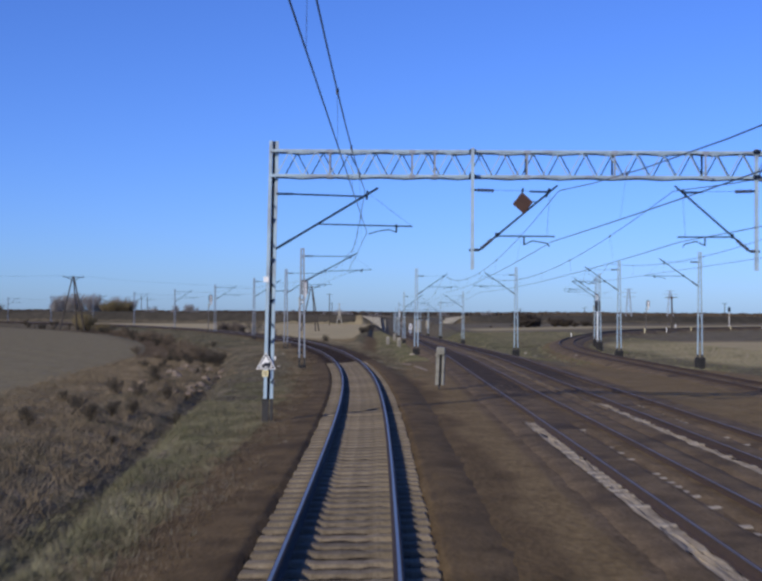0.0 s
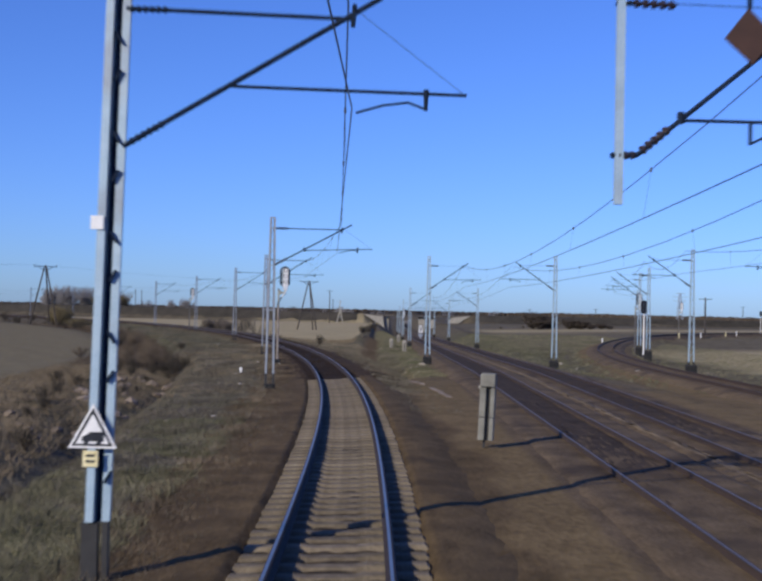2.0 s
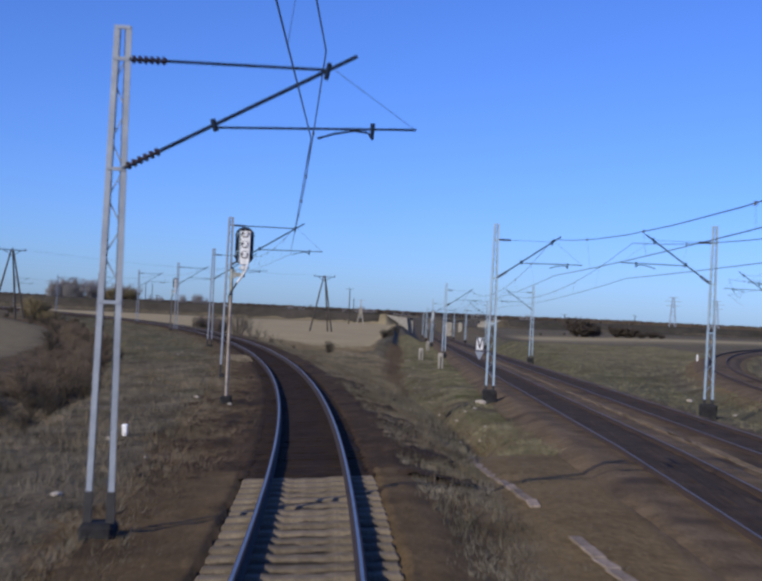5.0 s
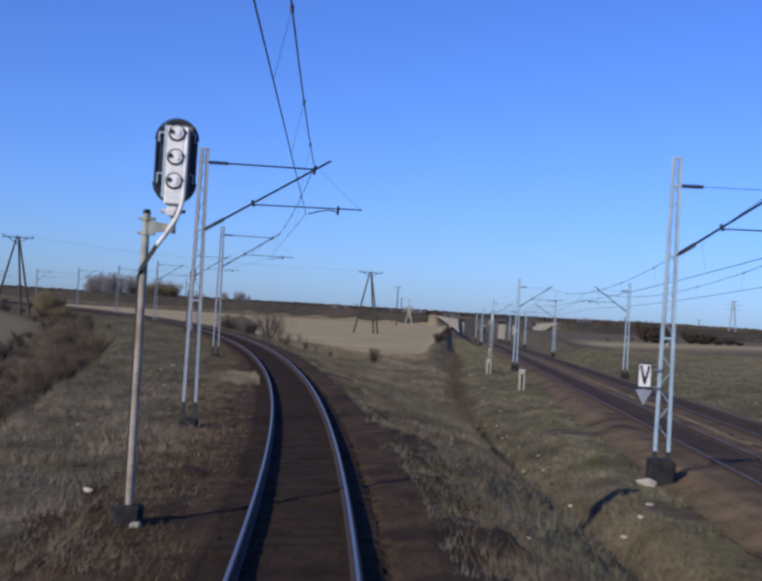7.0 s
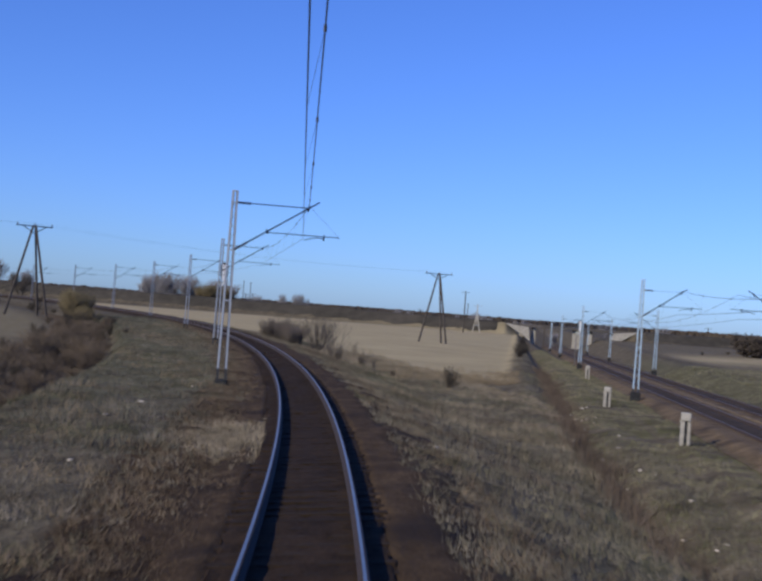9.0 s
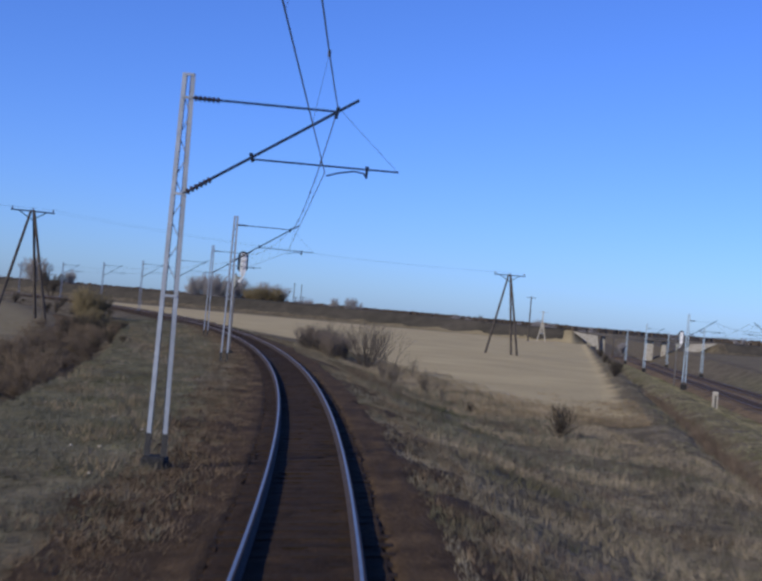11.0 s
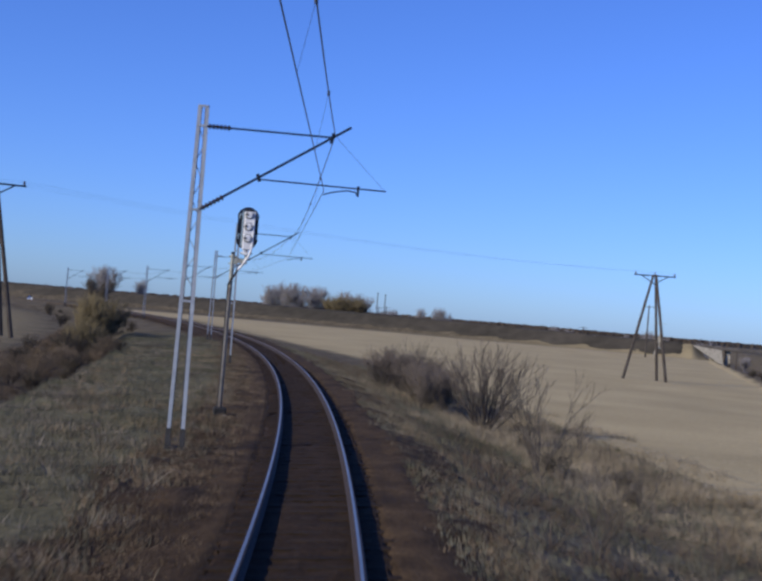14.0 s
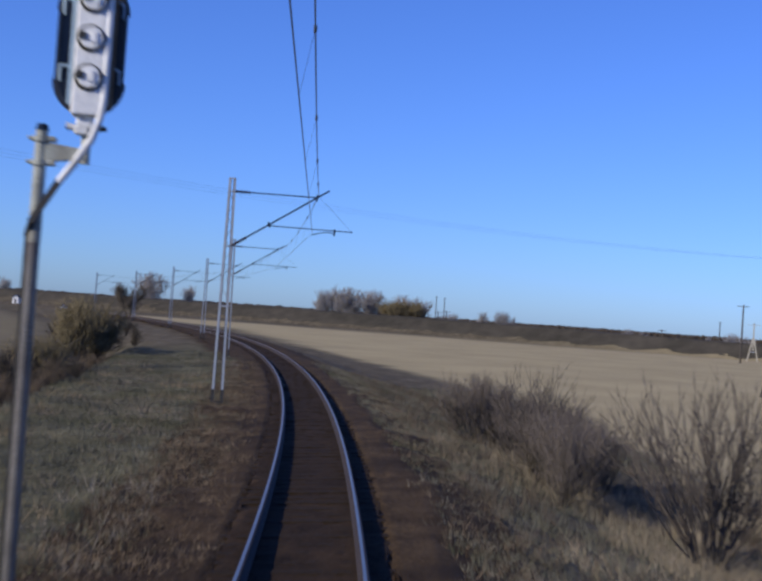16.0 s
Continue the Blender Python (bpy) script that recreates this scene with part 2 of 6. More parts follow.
def tube(bm, a, b, r, r2=None, n=8):
    """A round bar from a to b."""
    a, b = Vector(a), Vector(b)
    d = b - a
    q = d.to_track_quat("Z", "Y").to_matrix().to_4x4()
    g = bmesh.ops.create_cone(bm, cap_ends=True, segments=n, radius1=r, radius2=r if r2 is None else r2, depth=d.length)["verts"]
    bmesh.ops.transform(bm, matrix=Matrix.Translation((a + b) / 2) @ q, verts=g)
    return bm


def bar(bm, a, b, w, h):
    """A square bar from a to b."""
    a, b = Vector(a), Vector(b)
    d = b - a
    q = d.to_track_quat("Z", "Y").to_matrix().to_4x4()
    g = bmesh.ops.create_cube(bm, size=1)["verts"]
    bmesh.ops.transform(bm, matrix=Matrix.Translation((a + b) / 2) @ q @ Matrix.Diagonal((w, h, d.length, 1)), verts=g)
    return bm


def ribbed(bm, a, b, r, count):
    """An insulator: a core with discs."""
    a, b = Vector(a), Vector(b)
    tube(bm, a, b, r * 0.45)
    for i in range(count):
        p = a.lerp(b, (i + 0.5) / count)
        d = (b - a).normalized() * ((b - a).length / count * 0.28)
        tube(bm, p - d, p + d, r, r * 0.8, 10)
    return bm


def sweep(points, section, closed=True):
    """A strip of quads: the section (x across, z up) carried along points (x, y, z, heading, cant)."""
    bm = bmesh.new()
    rows = []
    for x, y, z, h, c in points:
        cx, sx, cc, sc = math.cos(h), math.sin(h), math.cos(c), math.sin(c)
        rows.append([bm.verts.new((x + cx * (u * cc - w * sc), y + sx * (u * cc - w * sc), z + u * sc + w * cc)) for u, w in section])
    n = len(section)
    for r0, r1 in zip(rows, rows[1:]):
        for i in range(n if closed else n - 1):
            j = (i + 1) % n
            bm.faces.new((r0[i], r0[j], r1[j], r1[i]))
    if closed:
        bm.faces.new(rows[0])
        bm.faces.new(rows[-1][::-1])
    bmesh.ops.recalc_face_normals(bm, faces=bm.faces)
    return bm


def mesh_np(name, verts, faces, mat, parent=None, attr=None, smooth=False, bed=None):
    """A mesh out of numpy arrays of corners and of equal-sided faces."""
    me = bpy.data.meshes.new(name)
    k = faces.shape[1]
    me.vertices.add(len(verts))
    me.vertices.foreach_set("co", np.ascontiguousarray(verts, np.float32).ravel())
    me.loops.add(faces.size)
    me.loops.foreach_set("vertex_index", np.ascontiguousarray(faces, np.int32).ravel())
    me.polygons.add(len(faces))
    me.polygons.foreach_set("loop_start", np.arange(0, faces.size, k, dtype=np.int32))
    me.polygons.foreach_set("loop_total", np.full(len(faces), k, np.int32))
    if smooth:
        me.polygons.foreach_set("use_smooth", np.ones(len(faces), bool))
    if attr is not None:
        a = me.color_attributes.new("zone", "FLOAT_COLOR", "POINT")
        a.data.foreach_set("color", np.ascontiguousarray(attr, np.float32).ravel())
    if bed is not None:
        a = me.color_attributes.new("bed", "FLOAT_COLOR", "POINT")
        a.data.foreach_set("color", np.ascontiguousarray(bed, np.float32).ravel())
    me.update()
    me.validate()
    me.materials.append(mat)
    ob = new(name, me)
    if parent:
        ob.parent = parent
    return ob

# ---- the lines of the tracks ----
KNOTS = np.array([-60.0, -20, 0, 20, 40, 60, 80, 110, 160, 220, 400, 900])
BEND = np.array([-0.1, -0.1, 0.1, 0.37, 1.05, 1.83, 2.06, 1.96, 1.91, 1.81, 1.83, 1.83]) / 1000
CANT = np.array([0.0, 0.07, 0.34, 1.13, 1.98, 2.68, 3.83, 5.03, 4.69, 3.64, 3.43, 3.43])
S = np.arange(-60, 900.1, 0.5)
_k = np.interp(S, KNOTS, BEND)
_h = np.concatenate([[0], np.cumsum((_k[1:] + _k[:-1]) / 2 * 0.5)])
_h -= np.interp(0, S, _h)
_m = (_h[1:] + _h[:-1]) / 2
_x = np.concatenate([[0], np.cumsum(-np.sin(_m) * 0.5)])
_y = np.concatenate([[0], np.cumsum(np.cos(_m) * 0.5)])
_x -= np.interp(0, S, _x)
_y -= np.interp(0, S, _y)


def curve_at(s):
    """Place, heading and cant of the curved track's middle at s metres along it."""
    return (float(np.interp(s, S, _x)), float(np.interp(s, S, _y)), float(np.interp(s, S, _h)), radians(float(np.interp(s, KNOTS, CANT))))


def beside(s, across, z=0.0):
    """A pose beside the curved track: x across to the right, y along it."""
    x, y, h, c = curve_at(s)
    return pose(x + math.cos(h) * across, y + math.sin(h) * across, z, 0, 0, math.degrees(h))


def main_z(y):
    """Rail height of the straight main line, which falls away beyond 80 m."""
    return -np.maximum(np.asarray(y, float) - 85, 0) * 0.0112


MAIN_1, MAIN_2, SIDE_X = 5.85, 9.35, 17.0
CHANGE = 78.7


def side_x(y):
    """The side track swings off to the right."""
    u = np.clip(np.asarray(y, float) - 85, 0, 235)
    return SIDE_X + 290 - np.sqrt(290.0 ** 2 - u ** 2)


def wobble(x, y, f, seed=0.0):
    """A cheap smooth noise of about -1 to 1."""
    return (np.sin(x * f * 1.3 + y * f * 0.7 + seed) + np.sin(x * f * 0.6 - y * f * 1.7 + seed * 2.1 + 1.3) + np.sin(x * f * 2.3 + y * f * 2.9 + seed * 0.7)) / 3


_sub = np.arange(0, len(S), 8)


def rail_frame(x, y):
    """Metres along the curved track and across from it, for arrays of places."""
    x, y = np.asarray(x, float), np.asarray(y, float)
    s = np.empty(x.shape)
    lat = np.empty(x.shape)
    fx, fy = x.ravel(), y.ravel()
    so, lo = np.empty(fx.shape), np.empty(fx.shape)
    for a in range(0, len(fx), 4000):
        d = (fx[a:a + 4000, None] - _x[_sub]) ** 2 + (fy[a:a + 4000, None] - _y[_sub]) ** 2
        i = _sub[d.argmin(1)]
        dx, dy = fx[a:a + 4000] - _x[i], fy[a:a + 4000] - _y[i]
        along = -dx * np.sin(_h[i]) + dy * np.cos(_h[i])
        across = dx * np.cos(_h[i]) + dy * np.sin(_h[i])
        so[a:a + 4000] = S[i] + along
        lo[a:a + 4000] = across + _k[i] * along * along / 2
    return so.reshape(x.shape), lo.reshape(x.shape)


def ramp01(v, a, b):
    t = np.clip((v - a) / (b - a), 0, 1)
    return t * t * (3 - 2 * t)


def drain_x(y):
    """The narrow drain at the foot of the main line's bank."""
    return np.interp(y, [86, 100, 113, 128, 148, 178, 223, 450], [2.1, 1.35, 0.0, -0.7, -1.4, -1.55, -1.95, -4.2])


def ground_z(x, y, frame_sl=None):
    s, lat = rail_frame(x, y) if frame_sl is None else frame_sl
    far = ramp01(np.hypot(x, y - 100), 350, 1500)
    # open land: the left-hand fields lie a little higher than those between the lines
    base = np.where(lat < 0, -0.75 - 0.75 * ramp01(s, 80, 125) * (1 - 0.6 * ramp01(-lat, 12.5, 17)) + 0.9 * ramp01(-lat, 25, 90), -1.4) + 0.12 * wobble(x, y, 0.05) * (1 - far)
    base = np.where(x > 13, -0.9 + 0.4 * ramp01(x, 20, 60), base)
    # ditch at the foot of the curved track's bank, on its inner side
    foot = np.interp(s, [0, 20, 33, 47, 85, 112, 130, 210, 300], [5.3, 5.6, 6.2, 7.3, 8.6, 9.2, 10.2, 11.0, 11.4])
    off = lat + foot + 0.3 * wobble(x, y, 0.09)
    ditch = (0.8 * np.exp(-(off / np.where(off < 0, 1.9, 0.7)) ** 2) + 0.35 * np.exp(-(off / 0.4) ** 2)) * (1 - ramp01(s, 300, 340))
    base = base - (0.62 + 0.1 * (1 - ramp01(s, 45, 75))) * ditch
    # level brown yard between the lines near the start
    yard = (1 - ramp01(y, 62, 96)) * ramp01(x, -1, 2.5) * (1 - ramp01(x, 21, 24))
    base = base * (1 - yard) - 0.2 * yard
    # main line: embankment, then a shallow cutting
    mz = main_z(np.minimum(y, 520)) - 0.48 + 0.29 * (1 - ramp01(y, 66, 100))
    out = np.maximum(np.abs(x - 7.7) - 5.6, 0)
    near_main = 1 - ramp01(np.abs(y), 900, 1300)
    cut = mz + out / 2.0
    base = np.where(near_main > 0, np.minimum(base, cut), base)
    base = np.maximum(base, np.where(near_main > 0.5, mz - out / 2.4, -99))
    # drain beside the main line and the low mound beyond it
    deep = ramp01(y, 126, 140)
    drain = np.exp(-((x - drain_x(y)) / (np.where(x < drain_x(y), 0.3, 0.55) + 0.3 * deep)) ** 2) * ramp01(y, 84, 92) * (1 - ramp01(y, 430, 470)) * (0.62 - 0.1 * deep + 0.15 * wobble(x * 0, y, 0.6, 2.0))
    mound = np.exp(-((x + 3.6 + 0.004 * np.maximum(y - 150, 0)) / 1.0) ** 2) * ramp01(y, 150, 190) * (1 - ramp01(y, 440, 475))
    base = base + 0.4 * mound * (1 + 0.3 * wobble(x * 0, y, 0.2, 4.0))
    # banks of the road that crosses on the bridge
    road_y = np.where(x < 11, 482 + 0.32 * np.maximum(-8 - x, 0), 482 + 0.1 * np.maximum(x - 31, 0))
    bank = np.where(x < 11, 2.3 + 0.8 * ramp01(-x, 10, 120), 2.2) - np.maximum(np.abs(y - road_y) - 4.5, 0) / 2.0 - np.maximum(11 - np.abs(x - 11.5) + 9.5, 0) * 0.9
    base = np.maximum(base, np.where((x > -700) & (x < 700), bank, -99))
    # side track's low bank
    sd = np.abs(x - side_x(y))
    side_bank = -0.35 + 0.4 * ramp01(y, 130, 220) - np.maximum(sd - 2.4, 0) / 2.0
    base = np.maximum(base, np.where((y > -50) & (y < 330), side_bank, -99))
    # the curved track's own bank
    brink = foot - 1.15 + 0.35 * wobble(x, y, 0.25, 3.0)
    inner = -0.34 - np.maximum(-lat - 2.6, 0) * 0.06 - np.maximum(-lat - brink, 0) / 1.25
    outer = -0.2 - 0.06 * ramp01(lat, 2.2, 3.0) - np.maximum(lat - 2.9, 0) / 4.3
    own = np.where(lat < 0, inner, outer)
    own = own - 0.2 * (1 - ramp01(np.abs(lat), 1.5, 2.1))
    flush = -0.22 - np.maximum(lat - 2.6, 0) / 14.0 - 0.2 * (1 - ramp01(lat, 1.5, 2.1))
    own = np.where(lat > 1.0, flush * (1 - ramp01(s, 66, 84)) + own * ramp01(s, 66, 84), own)
    own = np.where((s > -58) & (s < 880), own, -99)
    z = np.maximum(base, own) - drain
    rough = 0.07 * wobble(x, y, 1.1, 2.0) + 0.03 * wobble(x, y, 2.7, 5.0)
    rough = rough * (1 - 0.95 * yard) * np.where((x > -3) & (x < 3.4) & (y > 84), 0.12, 1.0) + 0.13 * wobble(x, y, 0.5, 9.0) * ramp01(-lat, 3.8, 5.5) * (1 - ramp01(-lat, 12, 16))
    return z + rough * (1 - far) * np.where((np.abs(lat) < 2.4) | ((np.abs(x - 7.7) < 6.6) & (y < 480)), 0.0, np.where((lat > 12) & (x < -4) & (y > 186), 0.25, 0.8))


def cover_z(x, y):
    """Height of the ground or of the curved track's stone bed, whichever is higher."""
    sl = rail_frame(x, y)
    s, lat = sl
    k = ramp01(np.abs(lat), 1.85, 3.3)
    bed = np.where(np.abs(lat) < 3.3, -0.195 - 0.145 * k + lat * np.sin(np.radians(np.interp(s, KNOTS, CANT))) * (1 - k), -99)
    return np.maximum(ground_z(x, y, sl), bed)


def graded(parts):
    """Coordinates with a step that changes from stretch to stretch."""
    return np.unique(np.concatenate([np.arange(a, b, st) for a, b, st in parts] + [[parts[-1][1]]]))


def make_ground_material():
    m = bpy.data.materials.new("winter_land")
    m.use_nodes = True
    n, l = m.node_tree.nodes, m.node_tree.links
    bsdf = n["Principled BSDF"]
    bsdf.inputs["Roughness"].default_value = 0.95
    bsdf.inputs["Specular IOR Level"].default_value = 0.06
    tc = n.new("ShaderNodeTexCoord")

    def tex(scale, detail=5.0):
        t = n.new("ShaderNodeTexNoise")
        t.inputs["Scale"].default_value, t.inputs["Detail"].default_value = scale, detail
        l.new(tc.outputs["Object"], t.inputs["Vector"])
        return t.outputs["Fac"]

    def ramp(fac, c0, c1, p0=0.35, p1=0.68):
        r = n.new("ShaderNodeValToRGB")
        r.color_ramp.elements[0].position, r.color_ramp.elements[1].position = p0, p1
        r.color_ramp.elements[0].color, r.color_ramp.elements[1].color = (*c0, 1), (*c1, 1)
        l.new(fac, r.inputs[0])
        return r.outputs[0]

    def blend(fac, a, b):
        x = n.new("ShaderNodeMix")
        x.data_type = "RGBA"
        l.new(fac, x.inputs[0])
        l.new(a, x.inputs[6])
        l.new(b, x.inputs[7])
        return x.outputs[2]

    def both(a, b, wa):
        q = n.new("ShaderNodeMath")
        q.operation = "MULTIPLY_ADD"
        q.inputs[1].default_value = wa
        l.new(a, q.inputs[0])
        w = n.new("ShaderNodeMath")
        w.operation = "MULTIPLY"
        w.inputs[1].default_value = 1 - wa
        l.new(b, w.inputs[0])
        l.new(w.outputs[0], q.inputs[2])
        return q.outputs[0]

    coarse, mid, fine = tex(0.12), tex(0.9), tex(7.0, 8.0)
    grass = ramp(both(mid, fine, 0.5), (0.055, 0.046, 0.031), (0.15, 0.126, 0.084))
    field = ramp(both(coarse, fine, 0.45), (0.285, 0.235, 0.13), (0.43, 0.356, 0.2))
    plough = ramp(both(mid, fine, 0.35), (0.135, 0.113, 0.066), (0.215, 0.183, 0.108))
    soil = ramp(both(mid, fine, 0.4), (0.103, 0.072, 0.034), (0.208, 0.15, 0.074))
    green = ramp(both(mid, fine, 0.5), (0.05, 0.055, 0.025), (0.13, 0.125, 0.065))
    zone = n.new("ShaderNodeVertexColor")
    zone.layer_name = "zone"
    sep = n.new("ShaderNodeSeparateColor")
    l.new(zone.outputs["Color"], sep.inputs[0])
    patch = n.new("ShaderNodeTexNoise")
    patch.inputs["Scale"].default_value, patch.inputs["Detail"].default_value, patch.inputs["Roughness"].default_value = 0.55, 4.0, 0.62
    l.new(tc.outputs["Object"], patch.inputs["Vector"])
    shade = n.new("ShaderNodeMapRange")
    shade.inputs[1].default_value, shade.inputs[2].default_value = 0.36, 0.62
    shade.inputs[3].default_value, shade.inputs[4].default_value = 0.72, 1.2
    l.new(patch.outputs["Fac"], shade.inputs[0])
    tint = n.new("ShaderNodeMix")
    tint.data_type, tint.blend_type = "RGBA", "MULTIPLY"
    tint.inputs[0].default_value = 1.0
    l.new(grass, tint.inputs[6])
    l.new(shade.outputs[0], tint.inputs[7])
    grass = tint.outputs[2]
    c = blend(sep.outputs[0], grass, field)
    c = blend(zone.outputs["Alpha"], c, plough)
    c = blend(sep.outputs[2], c, green)
    c = blend(sep.outputs[1], c, soil)
    bed = n.new("ShaderNodeVertexColor")
    bed.layer_name = "bed"
    sb = n.new("ShaderNodeSeparateColor")
    l.new(bed.outputs["Color"], sb.inputs[0])

    def ragged(fac):
        # the edge of a stone bed breaks up along a noise
        q = n.new("ShaderNodeMath")
        q.operation = "MULTIPLY_ADD"
        q.inputs[1].default_value = 1.1
        l.new(both(mid, fine, 0.35), q.inputs[0])
        q.inputs[2].default_value = -0.55
        w = n.new("ShaderNodeMath")
        w.operation = "ADD"
        l.new(fac, w.inputs[0])
        l.new(q.outputs[0], w.inputs[1])
        r = n.new("ShaderNodeMapRange")
        r.interpolation_type = "SMOOTHSTEP"
        r.inputs[1].default_value, r.inputs[2].default_value = 0.3, 0.7
        l.new(w.outputs[0], r.inputs[0])
        return r.outputs[0]

    stone = tex(14.0, 3.0)
    c = blend(ragged(sb.outputs[0]), c, ramp(both(stone, mid, 0.55), *RUST_STONE))
    c = blend(ragged(sb.outputs[1]), c, ramp(both(stone, mid, 0.55), *DUST_STONE))
    c = blend(ragged(sb.outputs[2]), c, ramp(both(stone, mid, 0.55), *GREY_STONE))
    l.new(c, bsdf.inputs["Base Color"])
    bp = n.new("ShaderNodeBump")
    bp.inputs["Strength"].default_value, bp.inputs["Distance"].default_value = 0.7, 0.06
    l.new(fine, bp.inputs["Height"])
    l.new(bp.outputs[0], bsdf.inputs["Normal"])
    return m


def build_ground():
    xs = graded([(-3000, -600, 150), (-600, -200, 20), (-200, -70, 4), (-70, -40, 1.2), (-40, 14, 0.42), (14, 40, 1.0), (40, 120, 5), (120, 600, 40), (600, 3000, 200)])
    ys = graded([(-300, -20, 40), (-20, 8, 2), (8, 235, 0.6), (235, 330, 1.5), (330, 720, 4), (720, 1200, 40), (1200, 4600, 200)])
    X, Y = np.meshgrid(xs, ys)
    sl = rail_frame(X, Y)
    Z = ground_z(X, Y, sl)
    s, lat = sl
    wob = wobble(X, Y, 0.35, 1.0) * 0.9 + wobble(X, Y, 1.3, 3.0) * 0.5
    edge_r = np.interp(s, [150, 188, 197, 211, 220, 235, 268, 305, 340, 420], [12.5, 11.2, 11.0, 11.3, 11.6, 12.6, 12.9, 11.8, 12.0, 22.0]) + wob
    x_bank = -5.0 + 0.35 * wob
    field = ramp01(lat, edge_r, edge_r + 1.2) * ramp01(-X, -x_bank - 0.6, -x_bank + 0.6) * ramp01(Y + 0.8 * wob, 187, 190) * (1 - ramp01(Y, 455, 500))
    right_field = ramp01(X - 26 - 0.10 * np.maximum(Y - 90, 0) * 0 + wob, 0, 3) * ramp01(Y, 86, 92) * (1 - ramp01(Y, 150, 175)) * (np.abs(X - side_x(Y)) > 4)
    field = np.maximum(field, right_field * 0.85)
    pale_y = 300 + 0.95 * (X - 30) + 6 * wob
    field = np.maximum(field, ramp01(X, 18, 24) * (0.12 + 0.75 * np.exp(-((Y - pale_y) / 24) ** 2)) * ramp01(Y, 150, 180) * (1 - ramp01(Y, 440, 480)))
    hedge = np.interp(s, [0, 60, 100, 160, 230, 330], [13.5, 12.5, 14.5, 15.5, 16.2, 17.5]) + wob * 0.9
    plough = ramp01(-lat, hedge - 0.8, hedge + 4.0) * (1 - 0.75 * ramp01(Y, 420, 600)) * (X < 20)
    soil = ramp01(X, 0.6, 2.2) * (1 - ramp01(X, np.where(Y < 75, 12.4, 11.2) + 0.4 * wob, np.where(Y < 75, 13.4, 12.2) + 0.4 * wob)) * (Y < 520)
    soil *= ramp01(lat, 2.0, 2.8)
    bare = (1 - ramp01(Y, 72, 110)) * 0.9 + 0.1
    soil *= np.where((X < 3.7), bare, 1.0)
    soil = np.maximum(soil, (1 - ramp01(Y, 70, 105)) * ramp01(X, 12, 13) * (1 - ramp01(X, 20, 22 + wob)))
    soil = np.maximum(soil, 1 - ramp01(np.abs(lat - 0.45 + 0.25 * wob), 2.2, 3.3))
    soil = np.maximum(soil, (1 - ramp01(np.abs(X - side_x(Y)), 2.0, 3.0)) * (Y < 330))
    road_y = np.where(X < 11, 482 + 0.32 * np.maximum(-8 - X, 0), 482 + 0.1 * np.maximum(X - 31, 0))
    green = ramp01(wobble(X, Y, 0.22, 7.0) + 0.3 * wobble(X, Y, 1.0, 4.0), 0.1, 0.7) * 0.25 * (lat < -3.5) * (lat > -12)
    green = np.maximum(green, 0.9 * np.exp(-((lat + 4.7) / 1.2) ** 2) * (1 - ramp01(Y, 42, 56)) * ramp01(Y, 15, 24) * ramp01(wobble(X, Y, 0.6, 2.0), -0.6, 0.5))
    green = np.maximum(green, 0.5 * np.exp(-((X - 14.6) / 2.0) ** 2) * ramp01(Y, 92, 110) * (1 - ramp01(Y, 260, 330)))
    green = np.maximum(green, 0.8 * np.exp(-((X - drain_x(Y) + 1.1) / 0.9) ** 2) * ramp01(Y, 92, 100) * (1 - ramp01(Y, 128, 145)))
    green = np.maximum(green, 0.5 * ramp01(-lat, 2.6, 3.4) * (1 - ramp01(-lat, 10, 11)) * ramp01(s, 130, 165) * (1 - ramp01(s, 275, 300)))
    attr = np.stack([field, soil, green, plough], -1).reshape(-1, 4)
    reach = np.where(lat < 0, 3.5 + 0.6 * wob, 2.6 + 0.5 * wob)
    rust = (1 - ramp01(np.abs(lat), reach - 0.5, reach + 1.1)) * (s > -30) * (s < 430)
    dust = rust * (1 - ramp01(s, CHANGE - 6, CHANGE + 4))
    rust = rust - dust
    stony = (1 - ramp01(np.minimum(np.abs(X - MAIN_1), np.abs(X - MAIN_2)), 1.6, 2.5)) * (Y < 520)
    bed = np.stack([rust, dust, stony, np.ones_like(rust)], -1).reshape(-1, 4)
    ny, nx = X.shape
    idx = np.arange(nx * ny).reshape(ny, nx)
    faces = np.stack([idx[:-1, :-1], idx[:-1, 1:], idx[1:, 1:], idx[1:, :-1]], -1).reshape(-1, 4)
    ob = mesh_np("ground", np.stack([X, Y, Z], -1).reshape(-1, 3), faces, make_ground_material(), None, attr, True, bed)
    return tagged(ob, "winter land of dry brown grass, tan fields and bare soil beside the railway", "ground", "", "structure")


build_ground()


# ---- tracks ----
def line_points(kind, a, b, step):
    out = []
    for v in np.arange(a, b + 0.01, step):
        if kind == "curve":
            x, y, h, c = curve_at(v)
            out.append((x, y, 0.0, h, c))
        elif kind == "side":
            h = -math.atan2(float(side_x(v + 0.5) - side_x(v - 0.5)), 1.0)
            out.append((float(side_x(v)), v, 0.02 + 0.4 * float(ramp01(np.float64(v), 130, 220)), h, 0.0))
        else:
            out.append((kind, v, float(main_z(v)), 0.0, 0.0))
    return out


